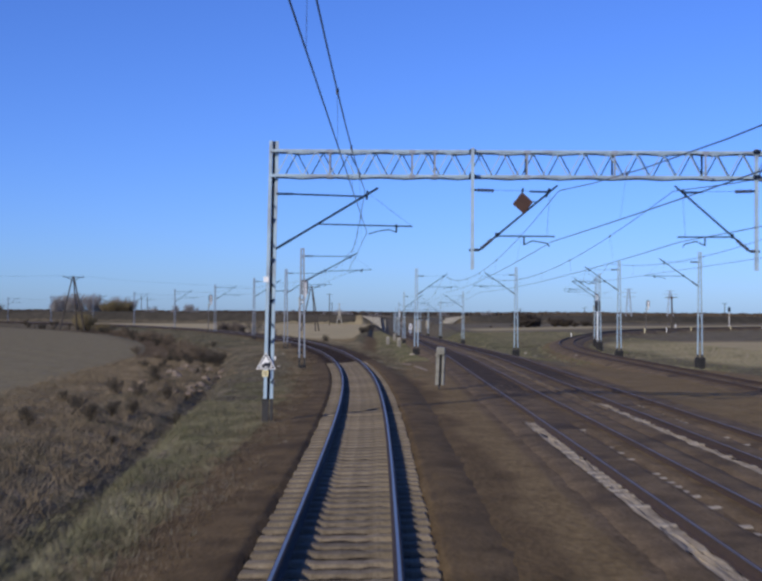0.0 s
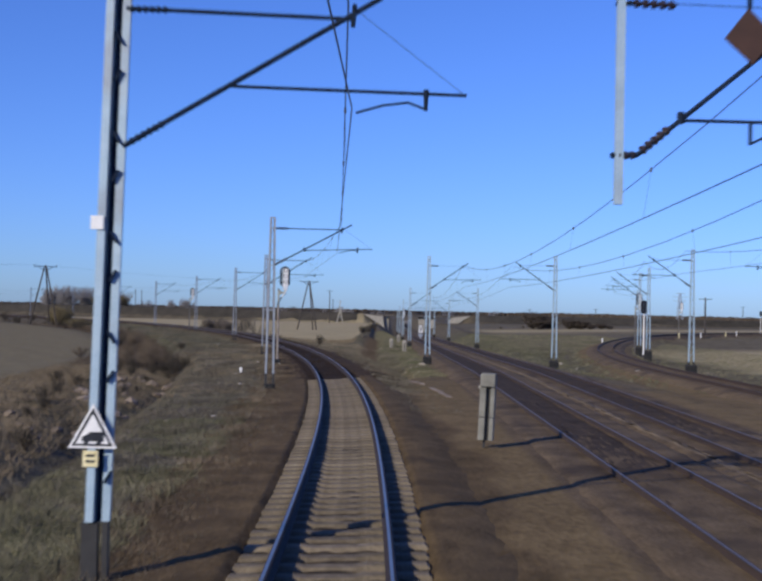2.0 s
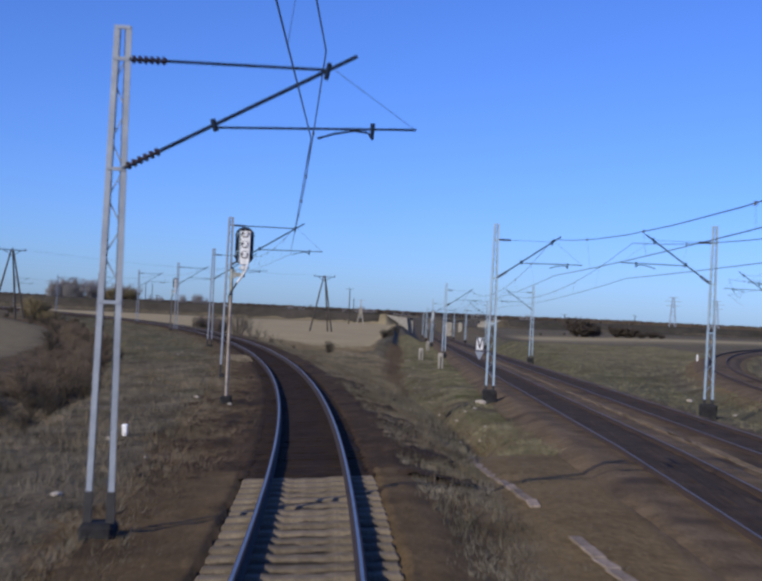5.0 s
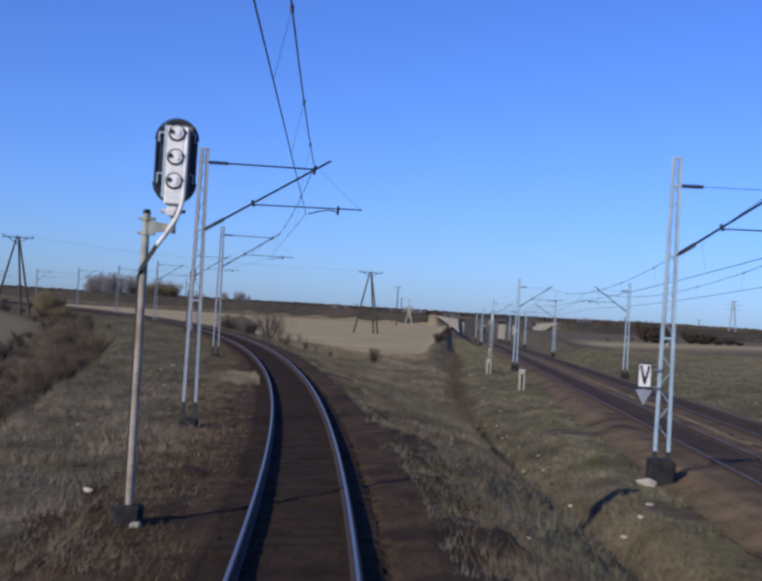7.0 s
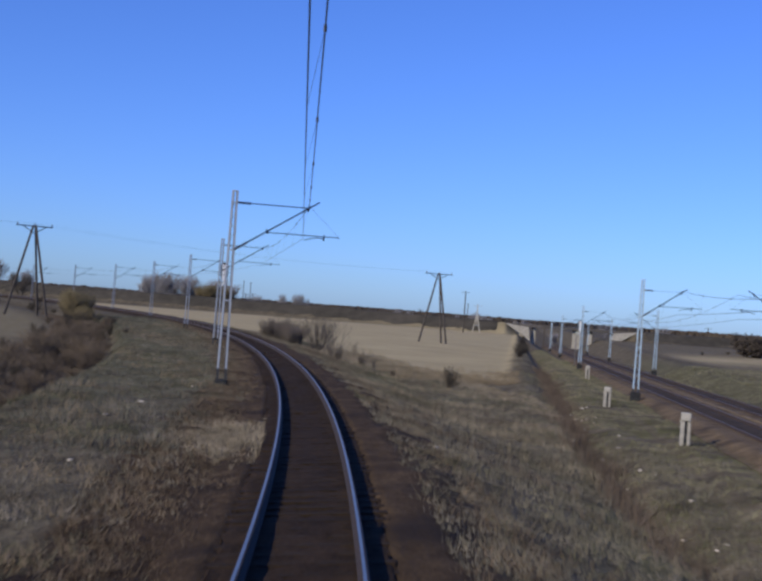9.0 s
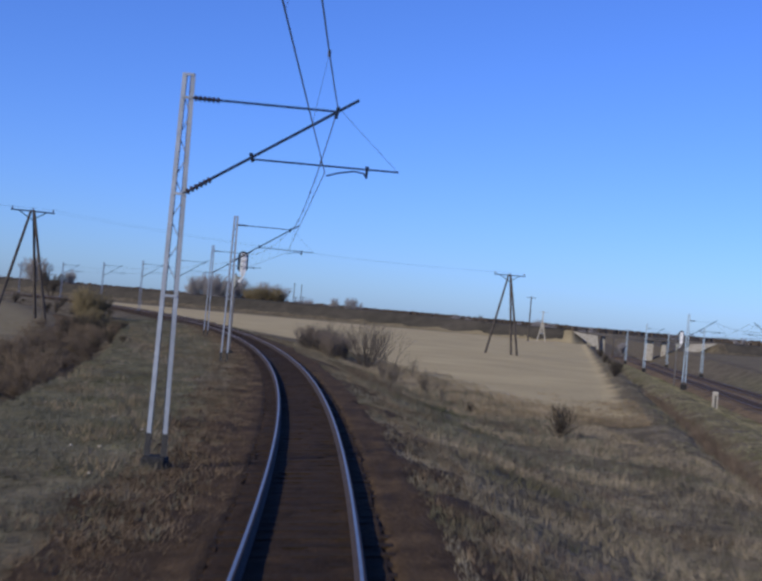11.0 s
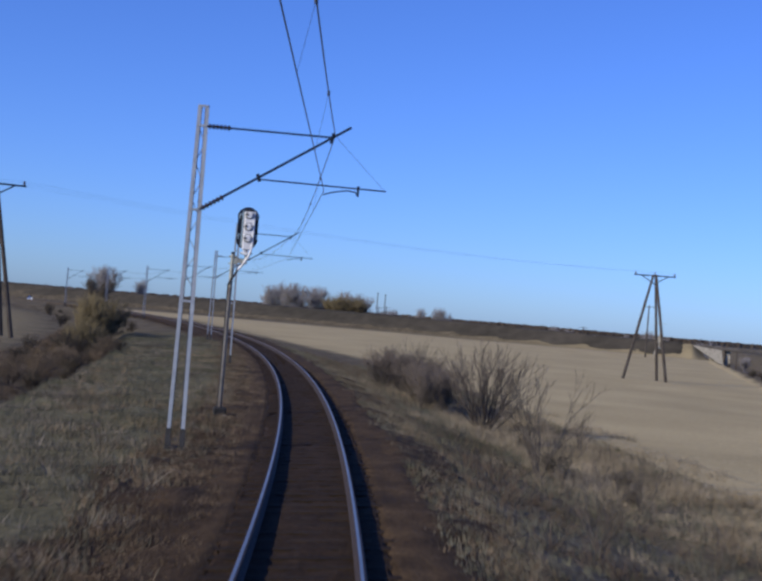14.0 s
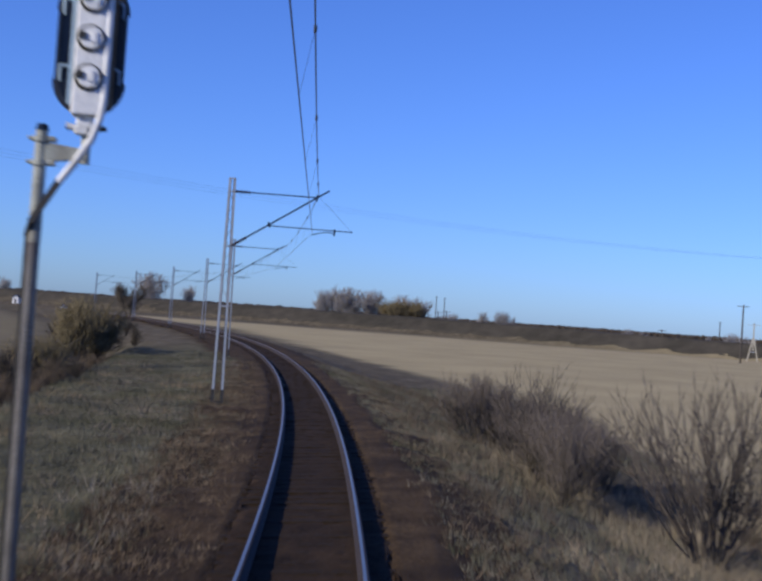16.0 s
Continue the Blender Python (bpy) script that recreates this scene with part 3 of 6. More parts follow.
RAIL_BODY = [(-0.075, -0.2), (0.075, -0.2), (0.075, -0.16), (0.012, -0.14), (0.012, -0.045), (0.034, -0.03), (0.036, -0.006), (-0.036, -0.006), (-0.034, -0.03), (-0.012, -0.045), (-0.012, -0.14), (-0.075, -0.16)]
RAIL_HEAD = [(-0.026, -0.007), (0.018, -0.007), (0.016, -0.001), (0.012, 0.0), (-0.018, 0.0), (-0.024, -0.001)]


def shifted(section, across):
    return [(u + across, w) for u, w in section]


def lay_rails(track, pts, top, side):
    for sign in (-1, 1):
        rail = part("rail", sweep(pts, shifted(RAIL_BODY, sign * 0.7535)), side, track)
        part("running_surface", sweep(pts, shifted(RAIL_HEAD, sign * 0.7535)), top, rail, "polished steel running surface")


def ballast_bed(track, pts, mat, half, top, toe, label, seed, foot=-0.55, bare=None, tilt_all=False, loose=1.0):
    """A stone bed whose surface is broken by lumps and whose shoulders run out softly; bare(u, y): how far it sinks to show the sleepers."""
    rng = np.random.default_rng(seed)
    us = np.concatenate([np.linspace(-toe, -half, 8)[:-1], np.linspace(-half, half, 31 if bare else 15), np.linspace(half, toe, 8)[1:]])
    verts, rows = [], len(us)
    for x, y, z, h, c in pts:
        slump = [loose * 0.35 * (toe - half) * math.sin(y * 0.9 + 2 * math.sin(y * 0.37 + q)) * math.sin(y * 0.23 + q) for q in (0.3, 1.9)]
        for u in us:
            k = min(max((abs(u) - half) / (toe - half), 0.0), 1.0)
            w = top + (foot - top) * k * k * (3 - 2 * k) + rng.normal(0, 0.006 if bare and toe < 2.6 else 0.012) + rng.normal(0, 0.022) * (k > 0.25) * loose
            w += slump[u > 0] * 0.16 * (k > 0.05)
            if bare:
                w -= bare(u, y)
            uu = u + rng.normal(0, 0.02)
            verts.append((x + math.cos(h) * uu, y + math.sin(h) * uu, z + uu * math.sin(c) * (1 - k * (not tilt_all)) + w))
    n = len(pts)
    idx = np.arange(n * rows).reshape(n, rows)
    faces = np.stack([idx[:-1, :-1], idx[:-1, 1:], idx[1:, 1:], idx[1:, :-1]], -1).reshape(-1, 4)
    ob = mesh_np("ballast", np.array(verts), faces, mat, track)
    ob["label"] = label
    return ob


def sleeper_mesh(concrete, mat):
    """One sleeper, its top 0.18 m under the rail's running surface at the seats."""
    bm = bmesh.new()
    if concrete:
        outline = [(-1.28, -0.2), (-1.24, -0.165), (-0.45, -0.165), (-0.3, -0.185), (0.3, -0.185), (0.45, -0.165), (1.24, -0.165), (1.28, -0.2)]
        half = 0.115
        rows = []
        for yy, dz in ((-half - 0.03, -0.12), (-half, -0.006), (-half + 0.02, 0), (half - 0.02, 0), (half, -0.006), (half + 0.03, -0.12)):
            rows.append([bm.verts.new((u, yy, w + dz)) for u, w in outline])
    else:
        outline = [(-1.29, -0.19), (-1.27, -0.178), (1.27, -0.178), (1.29, -0.19)]
        half = 0.12
        rows = []
        for yy, dz in ((-half, -0.12), (-half, -0.008), (-half + 0.015, 0), (half - 0.015, 0), (half, -0.008), (half, -0.12)):
            rows.append([bm.verts.new((u, yy, w + dz)) for u, w in outline])
    for r0, r1 in zip(rows, rows[1:]):
        for i in range(len(outline) - 1):
            bm.faces.new((r0[i], r0[i + 1], r1[i + 1], r1[i]))
    bm.faces.new([r[0] for r in rows])
    bm.faces.new([r[-1] for r in rows][::-1])
    bmesh.ops.recalc_face_normals(bm, faces=bm.faces)
    me = bpy.data.meshes.new("sleeper")
    bm.to_mesh(me)
    bm.free()
    me.materials.append(mat)
    return me


TIE_CONCRETE, TIE_TIMBER = sleeper_mesh(True, CONCRETE_TIE), sleeper_mesh(False, TIMBER_TIE)
TIE_MAIN = sleeper_mesh(True, MAIN_TIE)
for _me in (TIE_CONCRETE, TIE_TIMBER):
    _me.transform(Matrix.Translation((0, 0, -0.026)))


def pose_on(x, y, z, h, c):
    return pose(x, y, z, 0, 0, math.degrees(h)) @ pose(0, 0, 0, 0, -math.degrees(c), 0)


def joined_ties(me, mats, track, name="sleepers_beyond"):
    base = np.array([v.co for v in me.vertices])
    polys = [list(p.vertices) for p in me.polygons]
    verts, faces = [], []
    for m in mats:
        o = len(verts)
        verts.extend(tuple(m @ Vector(v)) for v in base)
        faces.extend([i + o for i in p] for p in polys)
    jm = bpy.data.meshes.new(name)
    jm.from_pydata(verts, [], faces)
    jm.materials.append(me.materials[0])
    ob = new(name, jm)
    ob.parent = track
    ob["kind"] = "stuff"
    return ob


def build_tracks():
    rng = random.Random(4)
    own = thing("track_curve", "single curved railway track with bright worn rails on concrete then dark timber sleepers", "railway track", "railway tracks", None, "structure")
    lay_rails(own, line_points("curve", -20, 420, 1.5), RAIL_TOP, RAIL_SIDE)
    ballast_bed(own, line_points("curve", -20, CHANGE + 1, 0.4), BALLAST_DUST, 1.7, -0.182, 3.0, "rusty brown crushed stone", 2, -0.3, lambda u, y: 0.11 * (abs(u) < 1.33), False, 0.0)
    ballast_bed(own, line_points("curve", CHANGE, 230, 0.4) + line_points("curve", 231, 420, 2), BALLAST_RUST, 1.85, -0.195, 3.3, "rusty brown crushed stone", 6, -0.34, lambda u, y: 0.08 * (abs(u) < 1.12))
    ballast_bed(own, line_points("curve", CHANGE, 230, 0.4) + line_points("curve", 231, 420, 2), BALLAST_BROWN, 1.12, -0.215, 1.3, "dark rust-brown crushed stone between sleepers", 5, -0.3, None, True)
    ballast_bed(own, line_points("curve", -20, CHANGE, 0.35), BALLAST_GAP, 1.26, -0.265, 1.42, "dusty grey-brown crushed stone, darkened as shade between sleepers", 1, -0.33, None, True)
    main = []
    for k, cx in enumerate((MAIN_1, MAIN_2)):
        tr = thing("track_main", "straight main line railway track with half-buried pale sleepers in brown ballast", "railway track", "railway tracks", None, "structure")
        pts = line_points(cx, -15, 85, 5) + line_points(cx, 90, 640, 10)
        lay_rails(tr, pts, RAIL_DULL, RAIL_RUST)
        def bare(u, y, end=36 + 8 * k):
            band = 1.0 if u < -0.72 and u > -1.14 else 0.7 if 0.12 < u < 0.4 else 0.0
            return 0.075 * band * (1 - min(max((y - end + 1.5) / 1.5, 0.0), 1.0))
        ballast_bed(tr, line_points(cx, -10, 120, 0.5) + line_points(cx, 122, 640, 4), BALLAST_GREY, 1.5, -0.135, 2.5, "grey-brown crushed stone heaped over the sleepers", 13 + k, -0.45, bare, False, 0.0)
        ballast_bed(tr, line_points(cx, 42 + 6 * k, 120, 0.5) + line_points(cx, 122, 400, 4), BALLAST_STAINED, 0.6, -0.092, 0.72, "dark stained crushed stone between the rails", 33 + k, -0.24, lambda u, y, a=44 + 6 * k: 0.055 * (1 - min(max((y - a) / 24, 0.0), 1.0)), False, 0.0)
        if k == 0:
            pts = [(x + 2.3 - 0.3 * float(ramp01(np.float64(y), 30, 65)), y, z, h, c) for x, y, z, h, c in line_points(cx, 40, 240, 1.0)]
            for ex, end in ((MAIN_1 - 1.02, 35.5), (MAIN_2 - 1.1, 43)):
                ballast_bed(tr, line_points(ex, 6, end, 0.5), PALE_GRIT, 0.17, -0.172, 0.27, "pale grit between bare sleeper ends", 29, -0.26)
            ballast_bed(tr, pts, SAND, 0.1, -0.128, 0.22, "pale dusty strip between the tracks", 23, -0.3)
        main.append(tr)
    side = thing("track_side", "rusty side track swinging away on a low brown bank", "railway track", "railway tracks", None, "structure")
    lay_rails(side, line_points("side", -10, 300, 3), RAIL_RUST, RAIL_RUST)
    ballast_bed(side, line_points("side", -10, 300, 1.0), BALLAST_GREY, 1.2, -0.15, 2.9, "brown crushed stone sunk in soil", 7, -0.8, None, False, 0.0)
    return own, main, side


OWN, MAIN, SIDE = build_tracks()


# ---- overhead line ----
def cantilever(parent, reach, mat=ARM_SHADE_STEEL, z_top=6.75, z_low=5.05, tie_r=0.022, zr2=5.78):
    """The bracket of a mast: x towards the track, whose middle lies reach metres off; heights over the rails."""
    tie = bmesh.new()
    tube(tie, (0.1, 0, z_top), (reach + 0.0, 0, z_top), tie_r)
    tie_ob = part("tie_tube", tie, mat, parent)
    ins = bmesh.new()
    ribbed(ins, (0.14, 0, z_top), (0.66, 0, z_top), 0.062, 6)
    part("insulator", ins, INSULATOR, tie_ob, "brown ribbed insulator")
    dx, dz = reach, z_top - z_low
    diag = bmesh.new()
    k = 1.14
    tube(diag, (0.08, 0, z_low), (0.08 + (dx - 0.08) * k, 0, z_low + dz * k), 0.029)
    tube(diag, (reach - 0.03, 0, z_top - 0.14), (reach + 0.01, 0, z_top + 0.1), 0.036)
    diag_ob = part("diagonal_tube", diag, mat, parent)
    low = bmesh.new()
    ribbed(low, (0.14, 0, z_low + 0.04), (0.14 + dx * 0.16, 0, z_low + 0.04 + dz * 0.16), 0.066, 6)
    part("insulator", low, INSULATOR, diag_ob, "brown ribbed insulator")
    reg = bmesh.new()
    x0 = reach * 0.46
    zr = z_low + (x0 - 0.08) / (reach - 0.08) * dz - 0.04
    tube(reg, (x0, 0, zr), (reach + 1.32, 0, zr2), 0.018)
    tube(reg, (x0 - 0.03, 0, zr + 0.12), (x0 + 0.03, 0, zr - 0.05), 0.04)
    tube(reg, (reach + 0.68, 0, zr2 + 0.06), (reach + 0.68, 0, zr2 - 0.18), 0.036, 0.022)
    reg_ob = part("registration_tube", reg, mat, parent)
    arm = bmesh.new()
    pts = [(reach + 0.68, zr2 - 0.17), (reach + 0.62, zr2 - 0.08), (reach + 0.42, zr2 - 0.06), (reach + 0.12, zr2 - 0.12), (reach - 0.12, zr2 - 0.2)]
    for (a, b), (c, d) in zip(pts, pts[1:]):
        tube(arm, (a, 0, b), (c, 0, d), 0.016, None, 6)
    part("steady_arm", arm, mat, reg_ob)
    stay = bmesh.new()
    tube(stay, (reach + 1.3, 0, zr2), (reach + 0.1, 0, z_top), 0.004, None, 4)
    part("stay_wire", stay, WIRE, reg_ob)


def lattice_mast(name, label, group, mat, reach, top=7.35, foot=-0.15, zig_from=0.6, black_to=0.32, base_mat=DARK_CONCRETE, tie_r=0.022, block=(0.5, 0.56, 0.62), rise=0.0, arms=(6.75, 5.05, 5.78)):
    """Two tapering legs with bracing on a foundation block. The object's origin is at rail height under the mast's middle."""
    ob = thing(name, label, "railway mast", group)
    w0, w1 = 0.165, 0.085

    def half(z):
        return w0 + (w1 - w0) * (z - foot) / (top - foot)

    for sx in (-1, 1):
        leg = bmesh.new()
        a, b = Vector((sx * half(black_to), 0, black_to)), Vector((sx * half(top), 0, top))
        bar(leg, a, b, 0.026, 0.085)
        leg_ob = part("leg", leg, mat, ob)
        # dark strip that paints the leg's shaded side
        web = bmesh.new()
        inner = Vector((-sx * 0.0177, 0.004, 0))
        bar(web, a + inner, b + inner, 0.009, 0.076)
        part("web", web, ARM_SHADE_STEEL, leg_ob, "inner flange coloured dark as the leg's shaded side")
        shoe = bmesh.new()
        bar(shoe, (sx * half(foot), 0, foot - 0.1), a, 0.058, 0.12)
        part("painted_foot", shoe, BLACK_PAINT, leg_ob, "black tarred foot")
    z, side = zig_from, 1
    while z < top - 0.5:
        z2 = z + 0.42
        br = bmesh.new()
        tube(br, (side * half(z), 0.03, z), (-side * half(z2), 0.03, z2), 0.011, None, 5)
        part("lattice_bar", br, mat, ob)
        z, side = z2, -side
    for z in (3.05, top - 0.02, arms[1], arms[0]):
        cross = bmesh.new()
        bar(cross, (-half(z) - 0.02, 0, z), (half(z) + 0.02, 0, z), 0.05, 0.05)
        part("cross_bar", cross, mat, ob)
    blk = bmesh.new()
    box(blk, (0, 0, foot - 0.28 + rise), block, None, 0.05)
    part("foundation", blk, base_mat, ob, "dark weathered concrete block")
    cantilever(ob, reach, ARM_SHADE_STEEL, arms[0], arms[1], tie_r, arms[2])
    return ob


OWN_MASTS = [72.8, 110.7, 150.0, 190.7, 230.4, 269.0, 307.0, 345.0, 383.0, 421.0]
MAST_LABEL = "grey two-legged steel mast with bracket arm on a tarred concrete block"
for s, lat, top, arms in ((OWN_MASTS[0], -2.95, 7.06, (6.58, 4.98, 5.77)), (OWN_MASTS[1], -2.97, 7.16, (6.78, 4.94, 5.76)), (OWN_MASTS[2], -3.0, 7.48, (7.0, 5.08, 5.9)), (OWN_MASTS[3], -3.05, 7.55, (7.08, 5.15, 5.95))):
    mast = lattice_mast("overhead_line_mast", MAST_LABEL, "masts along the curved track", GALV_GREY, 3.0, top=top, foot=-0.3 if s > 180 else -0.15, zig_from=3.3, black_to=0.14 if s > 180 else 0.32, arms=arms)
    mast.matrix_basis = beside(s, lat)
for s in OWN_MASTS[4:]:
    copy_thing(mast, beside(s, -3.05))

MAIN_Y = [107.6, 180.0, 252.0, 324.0, 396.0]
pale = lattice_mast("overhead_line_mast", "pale painted lattice mast with bracket arm beside the main line", "masts along the main line", GALV, 2.5, top=7.45, foot=-0.2, tie_r=0.007, block=(0.62, 0.62, 0.9), rise=0.16)
pale.matrix_basis = pose(3.35, MAIN_Y[0], float(main_z(MAIN_Y[0])))
for y in MAIN_Y[1:]:
    copy_thing(pale, pose(3.35, y, float(main_z(y))))
for y in (104.4, 176.0, 248.0, 320.0, 392.0):
    copy_thing(pale, pose(12.1, y, float(main_z(y)), 0, 0, 180))
for x, y in ((22.4, 82.0), (19.7, 96.7), (23.3, 125.5), (25.1, 137.7)):
    copy_thing(pale, pose(x, y, 0.0, 0, 0, 180))


def build_gantry():
    """A lattice beam across the lines, with posts hanging from it that carry the main line's brackets."""
    y0, zt, zb, x0, x1, dy = 36.5, 8.07, 7.3, -3.05, 14.4, 0.22
    g = thing("overhead_line_gantry", "pale painted lattice gantry spanning the tracks with hanging bracket posts", "railway gantry")
    for i, x in enumerate((x0, x1)):
        lean = 0.012 if i == 0 else 0.0
        col = thing("column", "", "")
        col.parent = g
        # the web's dark colour stands for the shaded gap between the flanges
        for name, ox, oy, w, d in (("flange", -0.07, -0.06, 0.19, 0.1), ("flange", 0.115, -0.03, 0.065, 0.1), ("web", 0.05, 0.0, 0.05, 0.12)):
            bm = bmesh.new()
            bar(bm, (x + ox - 3 * lean, y0 + oy, 0.42), (x + ox + 8 * lean, y0 + oy, 8.4), w, d)
            part(name, bm, GALV if name == "flange" else ARM_SHADE_STEEL, col)
        bm = bmesh.new()
        z, sgn = 0.9, 1
        while z < 7.6:
            bar(bm, (x + 0.06, y0 - 0.1, z), (x + 0.14, y0 - 0.1, z + 0.14 * sgn), 0.035, 0.03)
            z, sgn = z + 0.62, -sgn
        part("lattice_bracing", bm, ARM_SHADE_STEEL, col)
        bm = bmesh.new()
        bar(bm, (x - 0.07 - 3 * lean, y0 - 0.06, -0.4), (x - 0.07 - 3 * lean, y0 - 0.06, 0.42), 0.2, 0.11)
        bar(bm, (x + 0.115 - 3 * lean, y0 - 0.03, -0.4), (x + 0.115 - 3 * lean, y0 - 0.03, 0.42), 0.075, 0.11)
        part("painted_foot", bm, BLACK_PAINT, col, "black tarred foot")
        bm = bmesh.new()
        box(bm, (x, y0, -0.5), (0.7, 0.7, 0.4), None, 0.05)
        part("foundation", bm, DARK_CONCRETE, col)
    beam = thing("beam", "", "")
    beam.parent = g
    for yy in (y0 - dy, y0 + dy):
        for z in (zt, zb):
            # an angle iron: an upright leg and a level one turned inwards
            bm = bmesh.new()
            box(bm, ((x0 + x1) / 2, yy, z + 0.02), (x1 - x0, 0.012, 0.075))
            box(bm, ((x0 + x1) / 2, yy + (0.045 if yy < y0 else -0.045), z - 0.023), (x1 - x0, 0.085, 0.012))
            part("chord", bm, GALV, beam)
        # braces of the back face are coloured dark in place of their shade
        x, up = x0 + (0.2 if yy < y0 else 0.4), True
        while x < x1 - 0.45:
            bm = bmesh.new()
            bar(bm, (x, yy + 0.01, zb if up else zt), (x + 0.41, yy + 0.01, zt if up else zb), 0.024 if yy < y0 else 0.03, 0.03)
            part("web_brace", bm, GALV if yy < y0 else ARM_SHADE_STEEL, beam)
            x, up = x + 0.41, not up
    x, up = x0 + 0.2, True
    while x < x1 - 0.8:
        for z in (zt, zb):
            bm = bmesh.new()
            bar(bm, (x, y0 - dy if up else y0 + dy, z - 0.045), (x + 0.8, y0 + dy if up else y0 - dy, z - 0.045), 0.05, 0.035)
            # plan braces and rear posts carry the same painted shade
            part("plan_brace", bm, ARM_SHADE_STEEL, beam)
        x, up = x + 0.8, not up
    for x in (-1.2, 1.35, 2.05, 4.9, 7.6, 10.4):
        for yy in (y0 - dy, y0 + dy):
            bm = bmesh.new()
            bar(bm, (x, yy + 0.02, zb), (x, yy + 0.02, zt), 0.05, 0.05)
            part("splice_post", bm, ARM_SHADE_STEEL if yy > y0 else GALV_GREY, beam)
            for z in (zt, zb):
                bm = bmesh.new()
                box(bm, (x, yy - 0.012, z), (0.2, 0.014, 0.1), None, 0.004)
                part("splice_plate", bm, GALV_GREY, beam)
    for x, sx, centre in ((3.2, 1, MAIN_1), (11.9, -1, MAIN_2)):
        post = thing("hanging_post", "", "")
        post.parent = g
        post.matrix_basis = pose(x, y0 - 0.42, 0, 0, 0, 0 if sx > 0 else 180)
        bm = bmesh.new()
        bar(bm, (0, 0, 4.43), (0, 0, 8.16), 0.1, 0.09)
        part("post", bm, GALV, post)
        for z in (zt, zb):
            bm = bmesh.new()
            box(bm, (0, 0.06, z), (0.2, 0.16, 0.12), None, 0.02)
            part("clamp", bm, ARM_SHADE_STEEL, post)
        r = abs(centre - x) - 0.35
        bm = bmesh.new()
        tube(bm, (-0.06, 0, 6.87), (0.14, 0, 6.87), 0.035)
        tube(bm, (0.6, 0, 6.87), (r - 0.5, 0, 6.84), 0.006, None, 5)
        tube(bm, (r - 0.55, 0, 6.83), (r, 0, 6.82), 0.03)
        tie = part("tie_rod", bm, ARM_SHADE_STEEL, post)
        bm = bmesh.new()
        ribbed(bm, (0.14, 0, 6.87), (0.66, 0, 6.85), 0.06, 5)
        part("insulator", bm, INSULATOR, tie, "brown ribbed insulator")
        bm = bmesh.new()
        tube(bm, (-0.1, 0, 5.02), (0.22, 0, 5.03), 0.036)
        tube(bm, (0.22, 0, 5.03), (r + 0.3, 0, 7.02), 0.03)
        tube(bm, (r - 0.06, 0, 6.66), (r + 0.06, 0, 6.92), 0.04)
        tube(bm, (0.74, 0, 5.42), (0.74, 0, 5.56), 0.045)
        dia = part("diagonal_tube", bm, ARM_SHADE_STEEL, post)
        bm = bmesh.new()
        ribbed(bm, (-0.02, 0, 5.02), (0.2, 0, 5.03), 0.055, 3)
        ribbed(bm, (0.26, 0, 5.07), (0.6, 0, 5.36), 0.06, 5)
        part("insulator", bm, INSULATOR, dia, "brown ribbed insulator")
        bm = bmesh.new()
        tube(bm, (0.76, 0, 5.46), (r + 0.22, 0, 5.45), 0.021)
        tube(bm, (1.58, 0, 5.46), (1.58, 0, 5.18), 0.024)
        reg = part("registration_tube", bm, ARM_SHADE_STEEL, post)
        bm = bmesh.new()
        for (ax, az), (bx, bz) in (((1.58, 5.19), (1.84, 5.32)), ((1.84, 5.32), (r, 5.24)), ((r, 5.24), (r + 0.06, 5.14))):
            tube(bm, (ax, 0, az), (bx, 0, bz), 0.016, None, 6)
        part("steady_arm", bm, ARM_SHADE_STEEL, reg)
        bm = bmesh.new()
        tube(bm, (r + 0.06, 0, 6.75), (r - 0.02, 0, 5.46), 0.005, None, 4)
        part("stay_wire", bm, WIRE, reg)
    # the bracket of the curved track sits on the column itself
    arm = thing("bracket_arm", "", "")
    arm.parent = g
    arm.matrix_basis = pose(-3.05, y0 - 0.14, 0)
    tie = bmesh.new()
    ribbed(tie, (0.24, 0, 6.75), (0.72, 0, 6.75), 0.046, 6)
    tube(tie, (0.2, 0, 6.76), (2.98, 0, 6.68), 0.026)
    part("tie_tube", tie, ARM_SHADE_STEEL, arm)
    dg = bmesh.new()
    tube(dg, (0.2, 0, 5.05), (3.35, 0, 6.95), 0.034)
    ribbed(dg, (0.28, 0, 5.1), (0.7, 0, 5.35), 0.048, 6)
    tube(dg, (3.0, 0, 6.58), (3.02, 0, 6.86), 0.03)
    part("diagonal_tube", dg, ARM_SHADE_STEEL, arm)
    rg = bmesh.new()
    tube(rg, (1.5, 0, 5.82), (4.42, 0, 5.76), 0.021)
    tube(rg, (3.92, 0, 5.82), (3.92, 0, 5.56), 0.036, 0.022)
    part("registration_tube", rg, ARM_SHADE_STEEL, arm)
    st = bmesh.new()
    for a, b in (((3.92, 5.58), (3.7, 5.66)), ((3.7, 5.66), (3.4, 5.62)), ((3.4, 5.62), (3.06, 5.52))):
        tube(st, (a[0], 0, a[1]), (b[0], 0, b[1]), 0.016, None, 6)
    part("steady_arm", st, ARM_SHADE_STEEL, arm)
    sw = bmesh.new()
    tube(sw, (4.4, 0, 5.76), (3.1, 0, 6.75), 0.004, None, 4)
    part("stay_wire", sw, WIRE, arm)
    return g


build_gantry()


